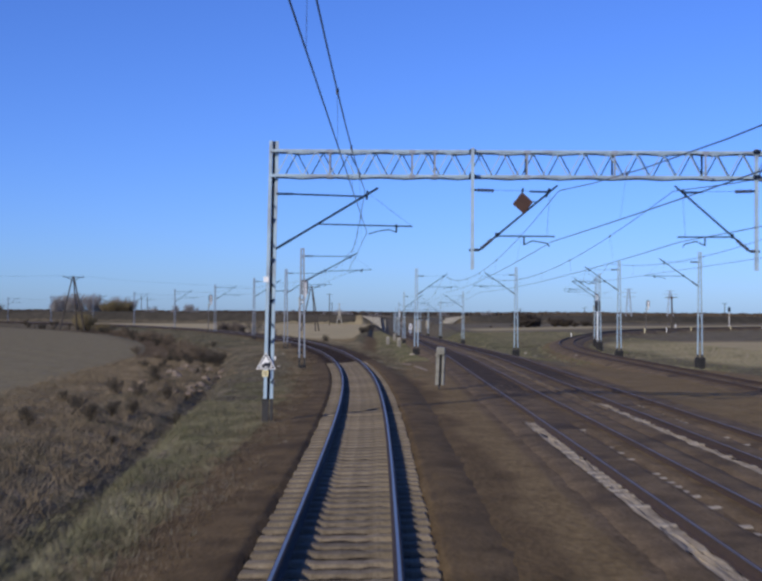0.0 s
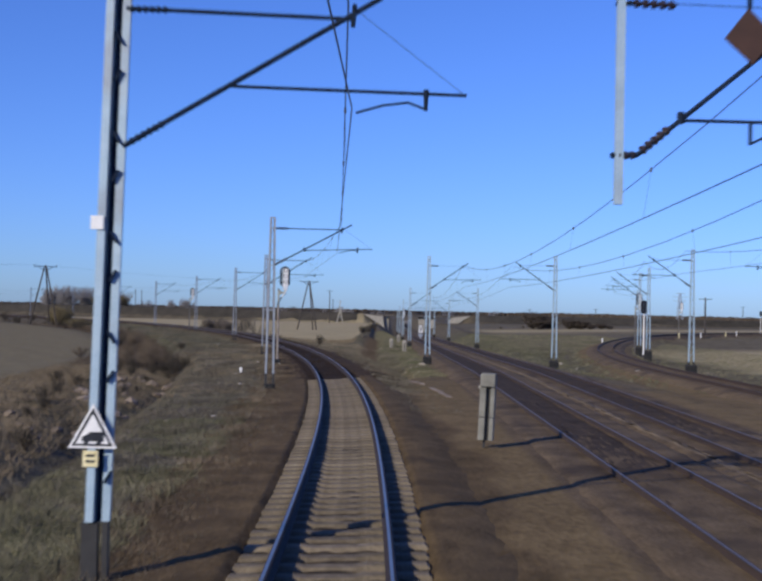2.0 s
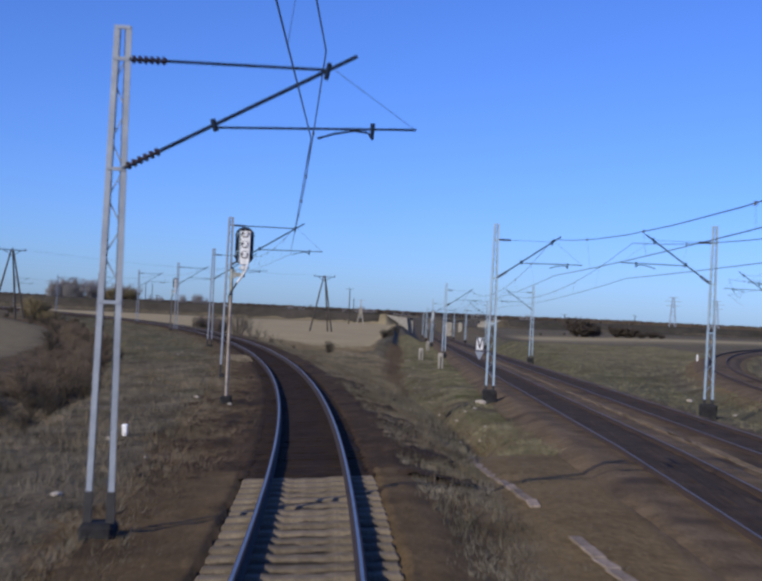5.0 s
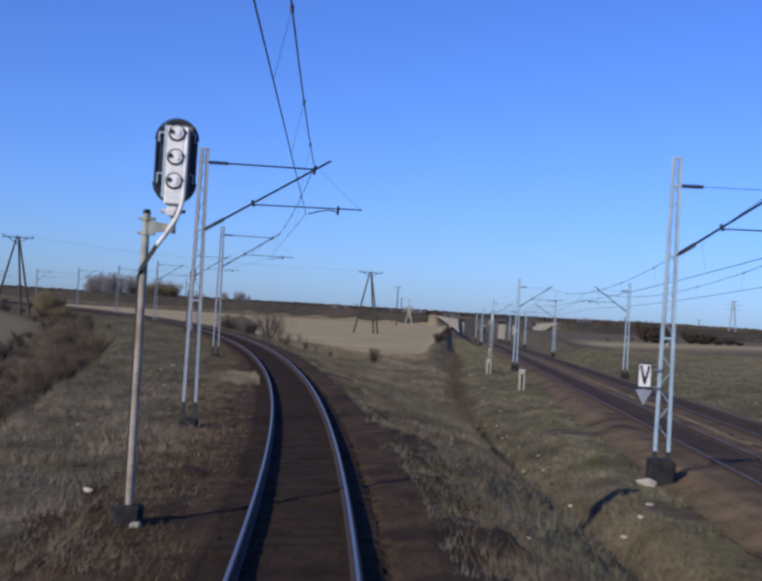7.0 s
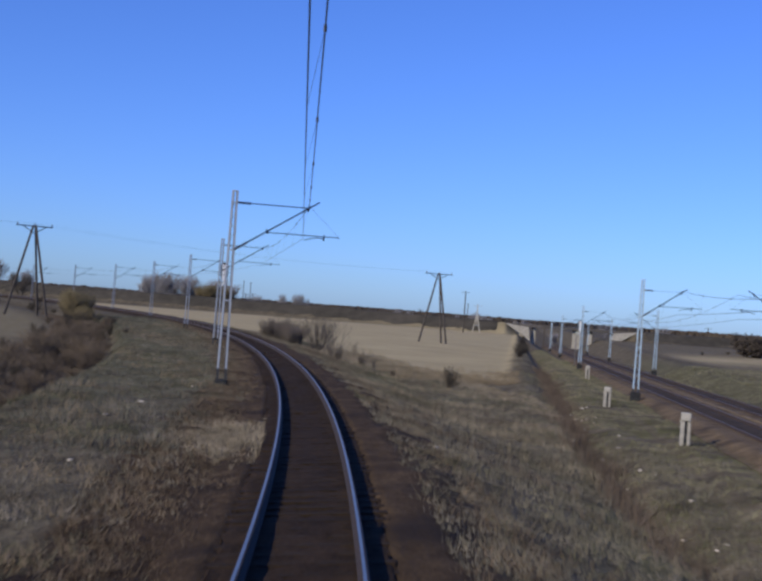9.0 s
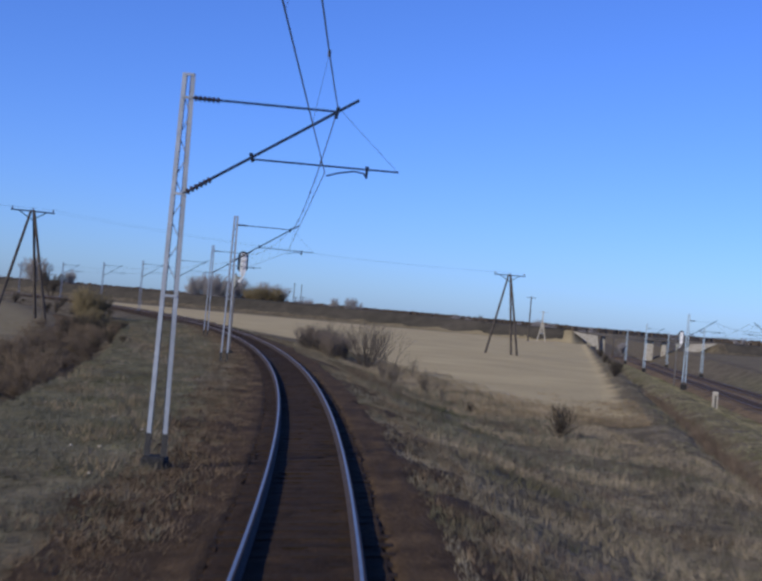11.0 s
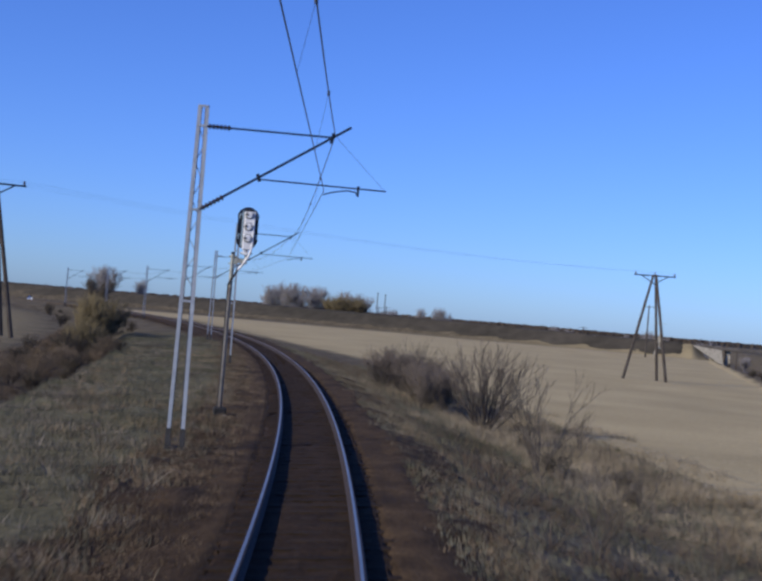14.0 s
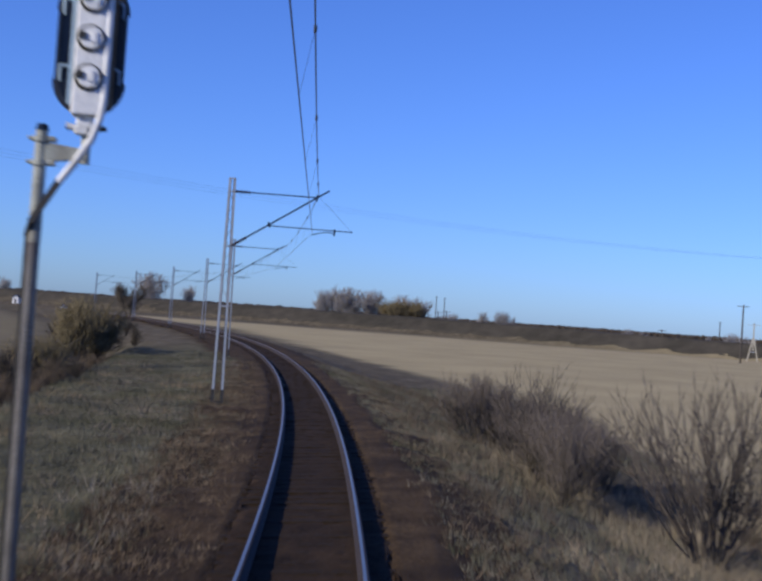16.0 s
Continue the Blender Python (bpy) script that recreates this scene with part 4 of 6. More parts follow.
def flat_shape(bm, corners, y, thick):
    """A plate with the given (x, z) outline, its front at y."""
    f = [bm.verts.new((x, y, z)) for x, z in corners]
    b = [bm.verts.new((x, y + thick, z)) for x, z in corners]
    bm.faces.new(f)
    bm.faces.new(b[::-1])
    n = len(f)
    for i in range(n):
        bm.faces.new((f[i], b[i], b[(i + 1) % n], f[(i + 1) % n]))
    bmesh.ops.recalc_face_normals(bm, faces=bm.faces)
    return bm


def build_signs():
    # warning triangle on the gantry's column
    y, cx = 36.33, -3.13
    sign = thing("warning_sign", "white triangular sign with black vehicle picture on gantry column", "sign", "", pose(cx, y, 0))
    z0, w, h = 1.33, 0.3, 0.55
    part("border_plate", flat_shape(bmesh.new(), [(-w, z0), (w, z0), (0, z0 + h)], 0.0, 0.012), WHITE, sign, "white enamel edge")
    part("black_rim", flat_shape(bmesh.new(), [(-w + 0.045, z0 + 0.027), (w - 0.045, z0 + 0.027), (0, z0 + h - 0.055)], -0.004, 0.003), BLACK, sign, "black border line")
    part("face", flat_shape(bmesh.new(), [(-w + 0.095, z0 + 0.055), (w - 0.095, z0 + 0.055), (0, z0 + h - 0.13)], -0.008, 0.003), WHITE, sign)
    bm = flat_shape(bmesh.new(), [(-0.13, z0 + 0.085), (0.14, z0 + 0.085), (0.14, z0 + 0.2), (-0.03, z0 + 0.2), (-0.06, z0 + 0.17), (-0.13, z0 + 0.14)], -0.012, 0.003)
    for wx in (-0.075, 0.08):
        tube(bm, (wx, -0.013, z0 + 0.085), (wx, -0.009, z0 + 0.085), 0.034, None, 12)
    part("vehicle_picture", bm, BLACK, sign)
    bm = bmesh.new()
    bar(bm, (-0.02, 0.03, z0 + 0.05), (-0.02, 0.03, z0 + h - 0.15), 0.05, 0.03)
    part("fixing_strap", bm, GALV_GREY, sign)
    plate = thing("number_plate", "small faded yellow plate strapped to the gantry column", "plate", "", pose(-3.15, 36.33, 0))
    bm = bmesh.new()
    box(bm, (0, 0, 1.2), (0.19, 0.012, 0.2), None, 0.004)
    part("plate", bm, YELLOW, plate)
    bm = bmesh.new()
    for dz in (0.04, -0.03):
        box(bm, (0, -0.008, 1.2 + dz), (0.11, 0.004, 0.03))
    part("lettering_bar", bm, BLACK, plate)
    refl = thing("reflector_plate", "small square white plate fixed high on the gantry column", "plate", "", pose(-3.14, 36.33, 0))
    bm = bmesh.new()
    box(bm, (0, 0, 4.1), (0.16, 0.014, 0.17), None, 0.004)
    part("plate", bm, WHITE, refl)
    bm = bmesh.new()
    box(bm, (0.0, 0.04, 4.1), (0.06, 0.06, 0.04))
    part("bracket", bm, GALV_GREY, refl)
    # rusty diamond on the gantry's bracket
    dia = thing("diamond_plate", "rust-brown diamond plate hanging from the gantry bracket", "sign", "", pose(4.73, 35.98, 6.47, 0, 0, 8))
    part("plate", flat_shape(bmesh.new(), [(-0.32, -0.04), (0.04, -0.34), (0.32, 0.03), (-0.02, 0.34)], 0, 0.012), RUST_PLATE, dia)
    bm = bmesh.new()
    bar(bm, (0, 0.02, 0.33), (0, 0.02, 0.46), 0.05, 0.03)
    part("hanger", bm, ARM_SHADE_STEEL, dia)
    bm = bmesh.new()
    bar(bm, (0.27, 0.02, 0.05), (0.46, 0.03, 0.03), 0.03, 0.03)
    part("side_hanger", bm, ARM_SHADE_STEEL, dia)
    # board with a V on the first pale mast
    z = 1.58
    vs = thing("v_signal_board", "white board with black V on the pale lattice mast", "sign", "", pose(2.82, 107.4, z + 0.0, 0, 0, 6))
    bm = bmesh.new()
    box(bm, (0, 0, 0.3), (0.36, 0.02, 0.6), None, 0.01)
    part("frame", bm, BLACK, vs, "black border")
    bm = bmesh.new()
    box(bm, (0, -0.014, 0.3), (0.29, 0.008, 0.53))
    part("face", bm, WHITE, vs)
    bm = bmesh.new()
    for sx in (-1, 1):
        flat_shape(bm, [(sx * 0.0, 0.06), (sx * 0.035, 0.14) if sx > 0 else (-0.035, 0.14), (sx * 0.135, 0.54), (sx * 0.07, 0.54), (0, 0.24)], -0.022, 0.004)
    part("letter", bm, BLACK, vs, "black letter V")
    part("lower_triangle", flat_shape(bmesh.new(), [(-0.2, -0.04), (0.2, -0.04), (0.0, -0.42)], 0.0, 0.012), GALV_GREY, vs, "dull grey downward triangle")
    bm = bmesh.new()
    bar(bm, (0.0, 0.03, 0.02), (0.42, 0.1, 0.02), 0.03, 0.03)
    bar(bm, (0.0, 0.03, 0.45), (0.42, 0.1, 0.45), 0.03, 0.03)
    bar(bm, (0.0, 0.025, -0.3), (0.0, 0.025, 0.55), 0.03, 0.02)
    part("bracket", bm, GALV_GREY, vs)


build_signs()


# ---- wires ----
def wire(name, label, points, r, group, droppers=None):
    """A drawn cable through the points, as thin four-sided tube."""
    ob = thing(name, label, "wire", group)
    bm = bmesh.new()
    ring = []
    pts = [Vector(p) for p in points]
    for i, p in enumerate(pts):
        d = (pts[min(i + 1, len(pts) - 1)] - pts[max(i - 1, 0)]).normalized()
        side = d.cross(Vector((0, 0, 1))).normalized() * r
        up = side.cross(d).normalized() * r
        ring.append([bm.verts.new(p + q) for q in (side, up, -side, -up)])
    for a, b in zip(ring, ring[1:]):
        for i in range(4):
            bm.faces.new((a[i], a[(i + 1) % 4], b[(i + 1) % 4], b[i]))
    bmesh.ops.recalc_face_normals(bm, faces=bm.faces)
    part("conductor", bm, WIRE, ob)
    for a, b in droppers or []:
        dm = bmesh.new()
        tube(dm, a, b, 0.0026, None, 4)
        tube(dm, Vector(a) + Vector((0, 0, 0.04)), Vector(a) - Vector((0, 0, 0.05)), r * 2.2, None, 6)
        part("dropper", dm, WIRE, ob)
    return ob


def span(a, b, sag, n=12):
    a, b = Vector(a), Vector(b)
    return [a.lerp(b, i / n) - Vector((0, 0, 4 * sag * (i / n) * (1 - i / n))) for i in range(n)] + [b]


def catenary(supports, label, group, sag=0.75, r_top=0.011, r_low=0.009, every=6.0, low_z=5.57, low_sag=0.02):
    """Messenger and contact wire over the supports, given as (x, y, rail height, shift of the contact wire, shift of the messenger)."""
    top, low, drop = [], [], []
    for (x0, y0, z0, k0, j0), (x1, y1, z1, k1, j1) in zip(supports, supports[1:]):
        t = span((x0 + j0, y0, z0 + 6.86), (x1 + j1, y1, z1 + 6.86), sag)
        lo = span((x0 + k0, y0, z0 + low_z), (x1 + k1, y1, z1 + low_z), low_sag)
        top += t[:-1]
        low += lo[:-1]
        count = max(int(math.hypot(x1 - x0, y1 - y0) / every), 2)
        for i in range(1, count):
            f = i / count * 12
            j, g = int(f), f - int(f)
            drop.append((t[j].lerp(t[j + 1], g), lo[j].lerp(lo[j + 1], g)))
    top.append(t[-1])
    low.append(lo[-1])
    wire("messenger_wire", "dark twisted messenger wire with droppers " + label, top, r_top, group, drop)
    wire("contact_wire", "dark copper contact wire " + label, low, r_low, group)


sup = []
for s in [-1.5, 36.3] + OWN_MASTS:
    m = beside(s, 0.0)
    sup.append((m.translation.x, m.translation.y, 0.0 if s < 140 else 0.2 if s < 180 else 0.28, -0.3 if s < 0 else 0.15 if s < 50 else -0.16, -0.25 if s < 0 else 0.08 if s < 50 else 0.0))
catenary(sup, "over the curved track", "wires over the curved track", 0.5)
for cx, k in ((MAIN_1, 0.2), (MAIN_2, -0.2)):
    ys = [-35.0, 36.1, 107.6, 180.0, 252.0, 324.0, 396.0, 480.0]
    catenary([(cx, y, float(main_z(y)), k * (-1) ** i, 0.0) for i, y in enumerate(ys)], "over the straight main line", "wires over the main line", 1.4, 0.012, 0.011, 9.0, 5.3, 0.28)
catenary([(float(side_x(y)) + 0.5, y, 0.1, 0.0, 0.0) for y in (-10.0, 45.0, 90.0, 103.5, 150.0, 190.0)], "over the side track", "wires over the side track", 0.8, 0.012, 0.01, 9.0)


# ---- signals ----
def stadium(w, h, n=10):
    r = w / 2
    pts = [(r * math.cos(a), h / 2 - r + r * math.sin(a)) for a in np.linspace(0, math.pi, n)]
    return pts + [(r * math.cos(a), -h / 2 + r + r * math.sin(a)) for a in np.linspace(math.pi, 2 * math.pi, n)]


def light_signal(label, group, foot=-0.36, low_mat=SIGNAL_FOOT, low_label="dark grey-brown lower post"):
    """A colour light signal seen from behind; origin at rail height at the post, lamps facing away along y."""
    ob = thing("light_signal", label, "railway signal", group)
    post = bmesh.new()
    tube(post, (0, 0, 3.3), (0, 0, 4.34), 0.06, 0.057, 12)
    post_ob = part("post", post, SIGNAL_POST, ob, "mossy grey tube post")
    # by default the lower post is darker than the upper one
    low = bmesh.new()
    tube(low, (0, 0, foot), (0, 0, 3.3), 0.06, 0.056, 12)
    part("post_foot", low, low_mat, ob, low_label)
    cap = bmesh.new()
    tube(cap, (0, 0, 4.34), (0, 0, 4.4), 0.064, 0.045, 12)
    part("cap", cap, ARM_SHADE_STEEL, post_ob)
    con = bmesh.new()
    bar(con, (-0.072, 0.03, foot + 0.1), (-0.072, 0.03, 3.38), 0.034, 0.034)
    bar(con, (-0.075, 0.02, 3.36), (-0.02, -0.1, 3.5), 0.044, 0.044)
    bar(con, (-0.03, -0.1, 3.48), (0.2, -0.11, 3.88), 0.058, 0.058)
    part("cable_duct", con, BLACK_PAINT, ob, "black cable duct")
    hose = bmesh.new()
    pts = [(0.19, -0.11, 3.86), (0.33, -0.12, 4.06), (0.46, -0.12, 4.28), (0.52, -0.13, 4.46), (0.545, -0.14, 4.62), (0.55, -0.14, 5.1), (0.55, -0.13, 5.66)]
    for a, b in zip(pts, pts[1:]):
        tube(hose, a, b, 0.036, None, 10)
    part("cable_hose", hose, SIGNAL_WHITE, ob, "white painted cable hose")
    arm = bmesh.new()
    flat_shape(arm, [(0.04, 4.05), (0.42, 4.11), (0.42, 4.19), (0.04, 4.23)], -0.05, 0.1)
    tube(arm, (0.4, 0, 4.06), (0.4, 0, 4.5), 0.045, None, 10)
    part("bracket", arm, SIGNAL_POST, ob)
    for z in (4.04, 4.26):
        clamp = bmesh.new()
        tube(clamp, (0, 0, z - 0.025), (0, 0, z + 0.025), 0.08, None, 12)
        box(clamp, (-0.09, -0.01, z), (0.06, 0.05, 0.035), None, 0.008)
        box(clamp, (0.09, -0.02, z), (0.1, 0.08, 0.05), None, 0.01)
        part("clamp", clamp, SIGNAL_POST, ob, "bolted pipe clamp")
    lug = bmesh.new()
    box(lug, (0.36, -0.06, 4.36), (0.13, 0.08, 0.08), None, 0.015)
    tube(lug, (0.22, -0.06, 4.4), (0.3, -0.06, 4.38), 0.03, None, 8)
    part("pivot_lug", lug, SIGNAL_WHITE, ob, "white cast pivot")
    for x in (0.27, 0.53):
        bolt = bmesh.new()
        tube(bolt, (x - 0.05, -0.04, 4.38), (x + 0.05, -0.04, 4.4), 0.024, None, 8)
        part("bolt", bolt, BLACK_PAINT, ob)
    cx, cz = 0.38, 5.16
    board = flat_shape(bmesh.new(), [(cx + a, cz + b) for a, b in stadium(0.61, 1.25, 14)], 0.06, 0.02)
    bo = part("backboard", board, BLACK, ob, "black oval backboard")
    rim = bmesh.new()
    sp = stadium(0.61, 1.25, 14)
    for (a, b), (c, d) in zip(sp, sp[1:] + sp[:1]):
        bar(rim, (cx + a, 0.05, cz + b), (cx + c, 0.05, cz + d), 0.02, 0.06)
    part("rim", rim, BLACK, bo)
    house = bmesh.new()
    box(house, (cx + 0.01, -0.06, cz - 0.08), (0.27, 0.2, 1.18), None, 0.018)
    ho = part("lamp_housing", house, SIGNAL_WHITE, ob, "white lamp housing")
    base = bmesh.new()
    box(base, (cx, -0.04, cz - 0.72), (0.15, 0.12, 0.14), None, 0.02)
    part("housing_base", base, SIGNAL_WHITE, ho)
    for dz in (0.4, 0.04, -0.32):
        # black ring that paints the shadow round each cover
        shadow_ring = bmesh.new()
        tube(shadow_ring, (cx + 0.015, -0.15, cz + dz), (cx + 0.015, -0.172, cz + dz), 0.127, 0.127, 24)
        part("shadow_ring", shadow_ring, BLACK_PAINT, ho, "dark ring painted as the lamp cover's shadow")
        lid = bmesh.new()
        tube(lid, (cx + 0.022, -0.16, cz + dz + 0.004), (cx + 0.022, -0.2, cz + dz + 0.004), 0.11, 0.098, 24)
        lo = part("lamp_cover", lid, SIGNAL_WHITE, ho, "round white lamp cover")
        rib = bmesh.new()
        box(rib, (cx + 0.05, -0.206, cz + dz + 0.004), (0.07, 0.02, 0.11), None, 0.012)
        part("grip", rib, SIGNAL_WHITE, lo)
        knob = bmesh.new()
        box(knob, (cx - 0.06, -0.2, cz + dz + 0.015), (0.075, 0.06, 0.06), None, 0.012)
        part("latch", knob, BLACK_PAINT, ho, "dark latch")
        knob = bmesh.new()
        tube(knob, (cx + 0.125, -0.15, cz + dz + 0.03), (cx + 0.125, -0.2, cz + dz + 0.03), 0.022, None, 8)
        part("wing_nut", knob, BLACK_PAINT, ho)
        hood = bmesh.new()
        tube(hood, (cx, 0.08, cz + dz), (cx, 0.3, cz + dz - 0.02), 0.11, 0.115, 16)
        part("lamp_hood", hood, BLACK, ho)
    for x in (cx - 0.165, cx + 0.215):
        st = bmesh.new()
        bar(st, (x, -0.02, cz - 0.56), (x, -0.02, cz + 0.53), 0.03, 0.05)
        part("frame_rod", st, GALV if x < cx else RUSTY_ROD, bo)
        for z in (-0.2, 0.42):
            loop = bmesh.new()
            out = -0.1 if x < cx else 0.06
            tube(loop, (x, 0.0, cz + z), (x + out, 0.01, cz + z), 0.012, None, 6)
            tube(loop, (x + out, 0.01, cz + z), (x + out, 0.02, cz + z - 0.14), 0.012, None, 6)
            part("stay_loop", loop, GALV, bo)
    blk = bmesh.new()
    box(blk, (0, 0, foot + 0.08), (0.4, 0.4, 0.46), None, 0.04)
    part("foundation", blk, DARK_CONCRETE, ob)
    blk = bmesh.new()
    box(blk, (0.14, -0.16, foot - 0.04), (0.18, 0.18, 0.26), None, 0.04)
    part("packing_stone", blk, CONCRETE, ob, "pale packing stone")
    return ob


light_signal("oval light signal seen from behind, white housing on mossy post", "signals along the curved track", -0.36, SIGNAL_PALE, "pale rust-streaked lower post").matrix_basis = beside(96.7, -2.56)
sig = light_signal("oval light signal seen from behind, white housing on mossy post", "signals along the curved track", -0.66)
sig.matrix_basis = beside(199.9, -2.62) @ pose(0, 0, 0.25, 0, 0, 6)
for x, y, z, turn in ((25.7, 142.5, -0.25, 0), (48.2, 215.8, -0.1, 0), (3.2, 262.0, -2.0, 0)):
    copy_thing(sig, pose(x, y, z, 0, 0, turn))


def front_signal(x, y, z):
    ob = thing("light_signal", "black-faced light signal on a white post beside the side track", "railway signal", "signals by the side track", pose(x, y, z))
    bm = bmesh.new()
    tube(bm, (0, 0, -0.3), (0, 0, 3.5), 0.07, 0.06, 12)
    part("post", bm, WHITE, ob, "white painted post")
    part("backboard", flat_shape(bmesh.new(), [(a, 4.1 + b) for a, b in stadium(0.62, 1.3, 12)], 0.0, 0.02), BLACK, ob)
    for dz in (0.3, 0.0, -0.3):
        bm = bmesh.new()
        tube(bm, (0, -0.01, 4.1 + dz), (0, -0.22, 4.09 + dz), 0.11, 0.12, 14)
        part("lamp_hood", bm, BLACK, ob)
    bm = bmesh.new()
    box(bm, (0, 0.11, 4.1), (0.28, 0.18, 1.0), None, 0.02)
    part("lamp_housing", bm, SIGNAL_WHITE, ob)
    return ob


front_signal(24.1, 131.0, -0.1)
front_signal(84.6, 288.6, 0.3)


# ---- small concrete posts ----
def slotted_post(label, m, w, h, mat, lift=-0.3, split=0.42):
    """A concrete marker: cap block, two uprights and a black filler for the shade in the slot between them."""
    ob = thing("concrete_post", label, "post", "slotted concrete posts", m)
    cap_h = min(0.33, h * 0.24)
    bm = bmesh.new()
    box(bm, (0, 0, h - cap_h / 2), (w, w * 0.9, cap_h), None, 0.025)
    part("cap_block", bm, mat, ob)
    for sx, ww in ((-1, 0.42), (1, 0.3)):
        for z0, z1 in ((lift, h * split), (h * split + 0.015, h - cap_h - 0.015)):
            bm = bmesh.new()
            box(bm, (sx * (w / 2 - ww * w / 2), 0, (z0 + z1) / 2), (ww * w, w * 0.82, z1 - z0), None, 0.015)
            part("upright", bm, mat, ob)
    # black filler, coloured as the shade inside the slot
    bm = bmesh.new()
    box(bm, (0.02, 0.03, (h - 0.3 + lift) / 2), (w * 0.4, w * 0.4, h - 0.3 - lift), None, 0.01)
    part("slot_shade", bm, BLACK_PAINT, ob, "black filler standing for the slot's shade")
    if lift > 0:
        bm = bmesh.new()
        bar(bm, (-0.05, 0, -0.15), (-0.03, 0, lift + 0.2), 0.06, 0.06)
        part("stake", bm, BLACK_PAINT, ob, "dark iron stake")
    bm = bmesh.new()
    tube(bm, (-w * 0.62, -0.05, h - cap_h - 0.02), (-w * 0.45, -0.05, h - cap_h - 0.02), 0.05, None, 10)
    part("cable_gland", bm, CONCRETE, ob)
    return ob


slotted_post("grey slotted concrete marker post with a block cap in brown soil", pose(2.88, 50.7, -0.42, 0, 2, -10), 0.37, 2.05, POST_CONCRETE, 0.42, 0.475)
slotted_post("pale slotted concrete marker post on the grassy slope", pose(2.25, 148.8, -1.3, 0, 0, -6), 0.38, 1.35, CONCRETE)
slotted_post("pale slotted concrete marker post on the grassy slope", pose(0.9, 171.0, -1.6, 0, 0, -6), 0.4, 1.3, CONCRETE)
slotted_post("pale slotted concrete marker post on the grassy slope", pose(2.2, 214.0, -1.9, 0, 0, -6), 0.4, 1.3, CONCRETE)


def stake(x, y, h, mat, label, name="marker_post"):
    z = float(ground_z(np.array([x]), np.array([y]))[0])
    ob = thing(name, label, "marker post", "marker posts", pose(x, y, z - 0.1))
    bm = bmesh.new()
    box(bm, (0, 0, h / 2), (0.13, 0.1, h + 0.1), None, 0.012)
    part("post", bm, mat, ob)
    bm = bmesh.new()
    box(bm, (0, -0.0, h + 0.02), (0.15, 0.12, 0.1), None, 0.02)
    part("head", bm, mat, ob)
    return ob


stake(-7.5, 86.0, 0.34, WHITE, "short white-headed marker stake in dry grass")
stake(27.0, 168.0, 0.6, WHITE, "short white-headed marker stake in dry grass")
stake(70.5, 260.5, 0.9, WHITE, "short white-headed marker stake in dry grass")
stake(67.6, 272.7, 1.5, WHITE, "tall pale marker stake by the side track")
for i in range(7):
    yy = 205 + i * 12.0 + 3.0 * (i % 3)
    stake(float(side_x(yy)) + 2.6, yy, 0.7 + 0.25 * (i % 3 == 0), WHITE if i % 2 else YELLOW, "pale marker stake along the side track bank")


# ---- power line poles ----
def tripod_pole(label, m, h, spread):
    ob = thing("power_pole", label, "power pole", "wooden power poles", m)
    for x, y in ((-spread * 0.62, -0.5), (spread * 0.28, 1.4), (spread * 0.45, -1.2)):
        bm = bmesh.new()
        tube(bm, (x, y, -0.6), (0.06 * x, 0.06 * y, h), 0.17, 0.12, 10)
        part("leg", bm, WOOD_POLE, ob)
    bm = bmesh.new()
    bar(bm, (-2.1, 0, h - 0.1), (2.1, 0, h - 0.1), 0.14, 0.12)
    part("cross_arm", bm, ARM_SHADE_STEEL, ob)
    for sx in (-1, 1):
        bm = bmesh.new()
        bar(bm, (sx * 1.35, 0, h - 0.12), (0, 0, h - 0.95), 0.09, 0.09)
        part("strut", bm, ARM_SHADE_STEEL, ob)
    for x in (-1.95, 0.0, 1.95):
        bm = bmesh.new()
        ribbed(bm, (x, 0, h - 0.06), (x, 0, h + 0.26), 0.09, 3)
        part("insulator", bm, INSULATOR, ob)
    return ob


PA, PB = Vector((-17.5, 286.3, 0)), Vector((-62.0, 235.4, 0))
tripod_pole("dark three-legged wooden power pole standing in the tan field", pose(PA.x, PA.y, -1.4, 0, 0, 6), 10.95, 4.2)
tripod_pole("dark three-legged wooden power pole at the field's edge", pose(PB.x, PB.y, 0.0, 0, 0, 30), 10.1, 4.4)
for off in (-1.95, 0.0, 1.95):
    a = PB + Vector((off * 0.87, off * 0.5, 10.35))
    b = PA + Vector((off, 0, 9.8))
    wire("power_cable", "thin sagging power cable between wooden poles", span(a, b, 0.9, 16), 0.0032, "power cables")
    a2 = a + Vector((-60, -68, 0.6))
    wire("power_cable", "thin sagging power cable between wooden poles", span(a2, a, 1.2, 16), 0.0032, "power cables")


def a_pole(x, y, z, h, label, mat=CONCRETE):
    ob = thing("power_pole", label, "power pole", "concrete power poles", pose(x, y, z))
    for sx in (-1, 1):
        bm = bmesh.new()
        bar(bm, (sx * 1.25, 0, -0.4), (sx * 0.12, 0, h * 0.62), 0.32, 0.3)
        part("leg", bm, mat, ob)
    bm = bmesh.new()
    bar(bm, (0, 0, h * 0.3), (0, 0, h), 0.26, 0.24)
    part("shaft", bm, mat, ob)
    bm = bmesh.new()
    bar(bm, (-1.3, 0, h - 0.4), (1.3, 0, h - 0.4), 0.1, 0.1)
    bar(bm, (-0.6, 0, h * 0.28), (0.6, 0, h * 0.28), 0.14, 0.14)
    part("cross_arm", bm, GALV_GREY, ob)
    return ob


a_pole(-17.3, 453.0, -1.6, 8.6, "pale concrete power pole with splayed legs at the field's end")


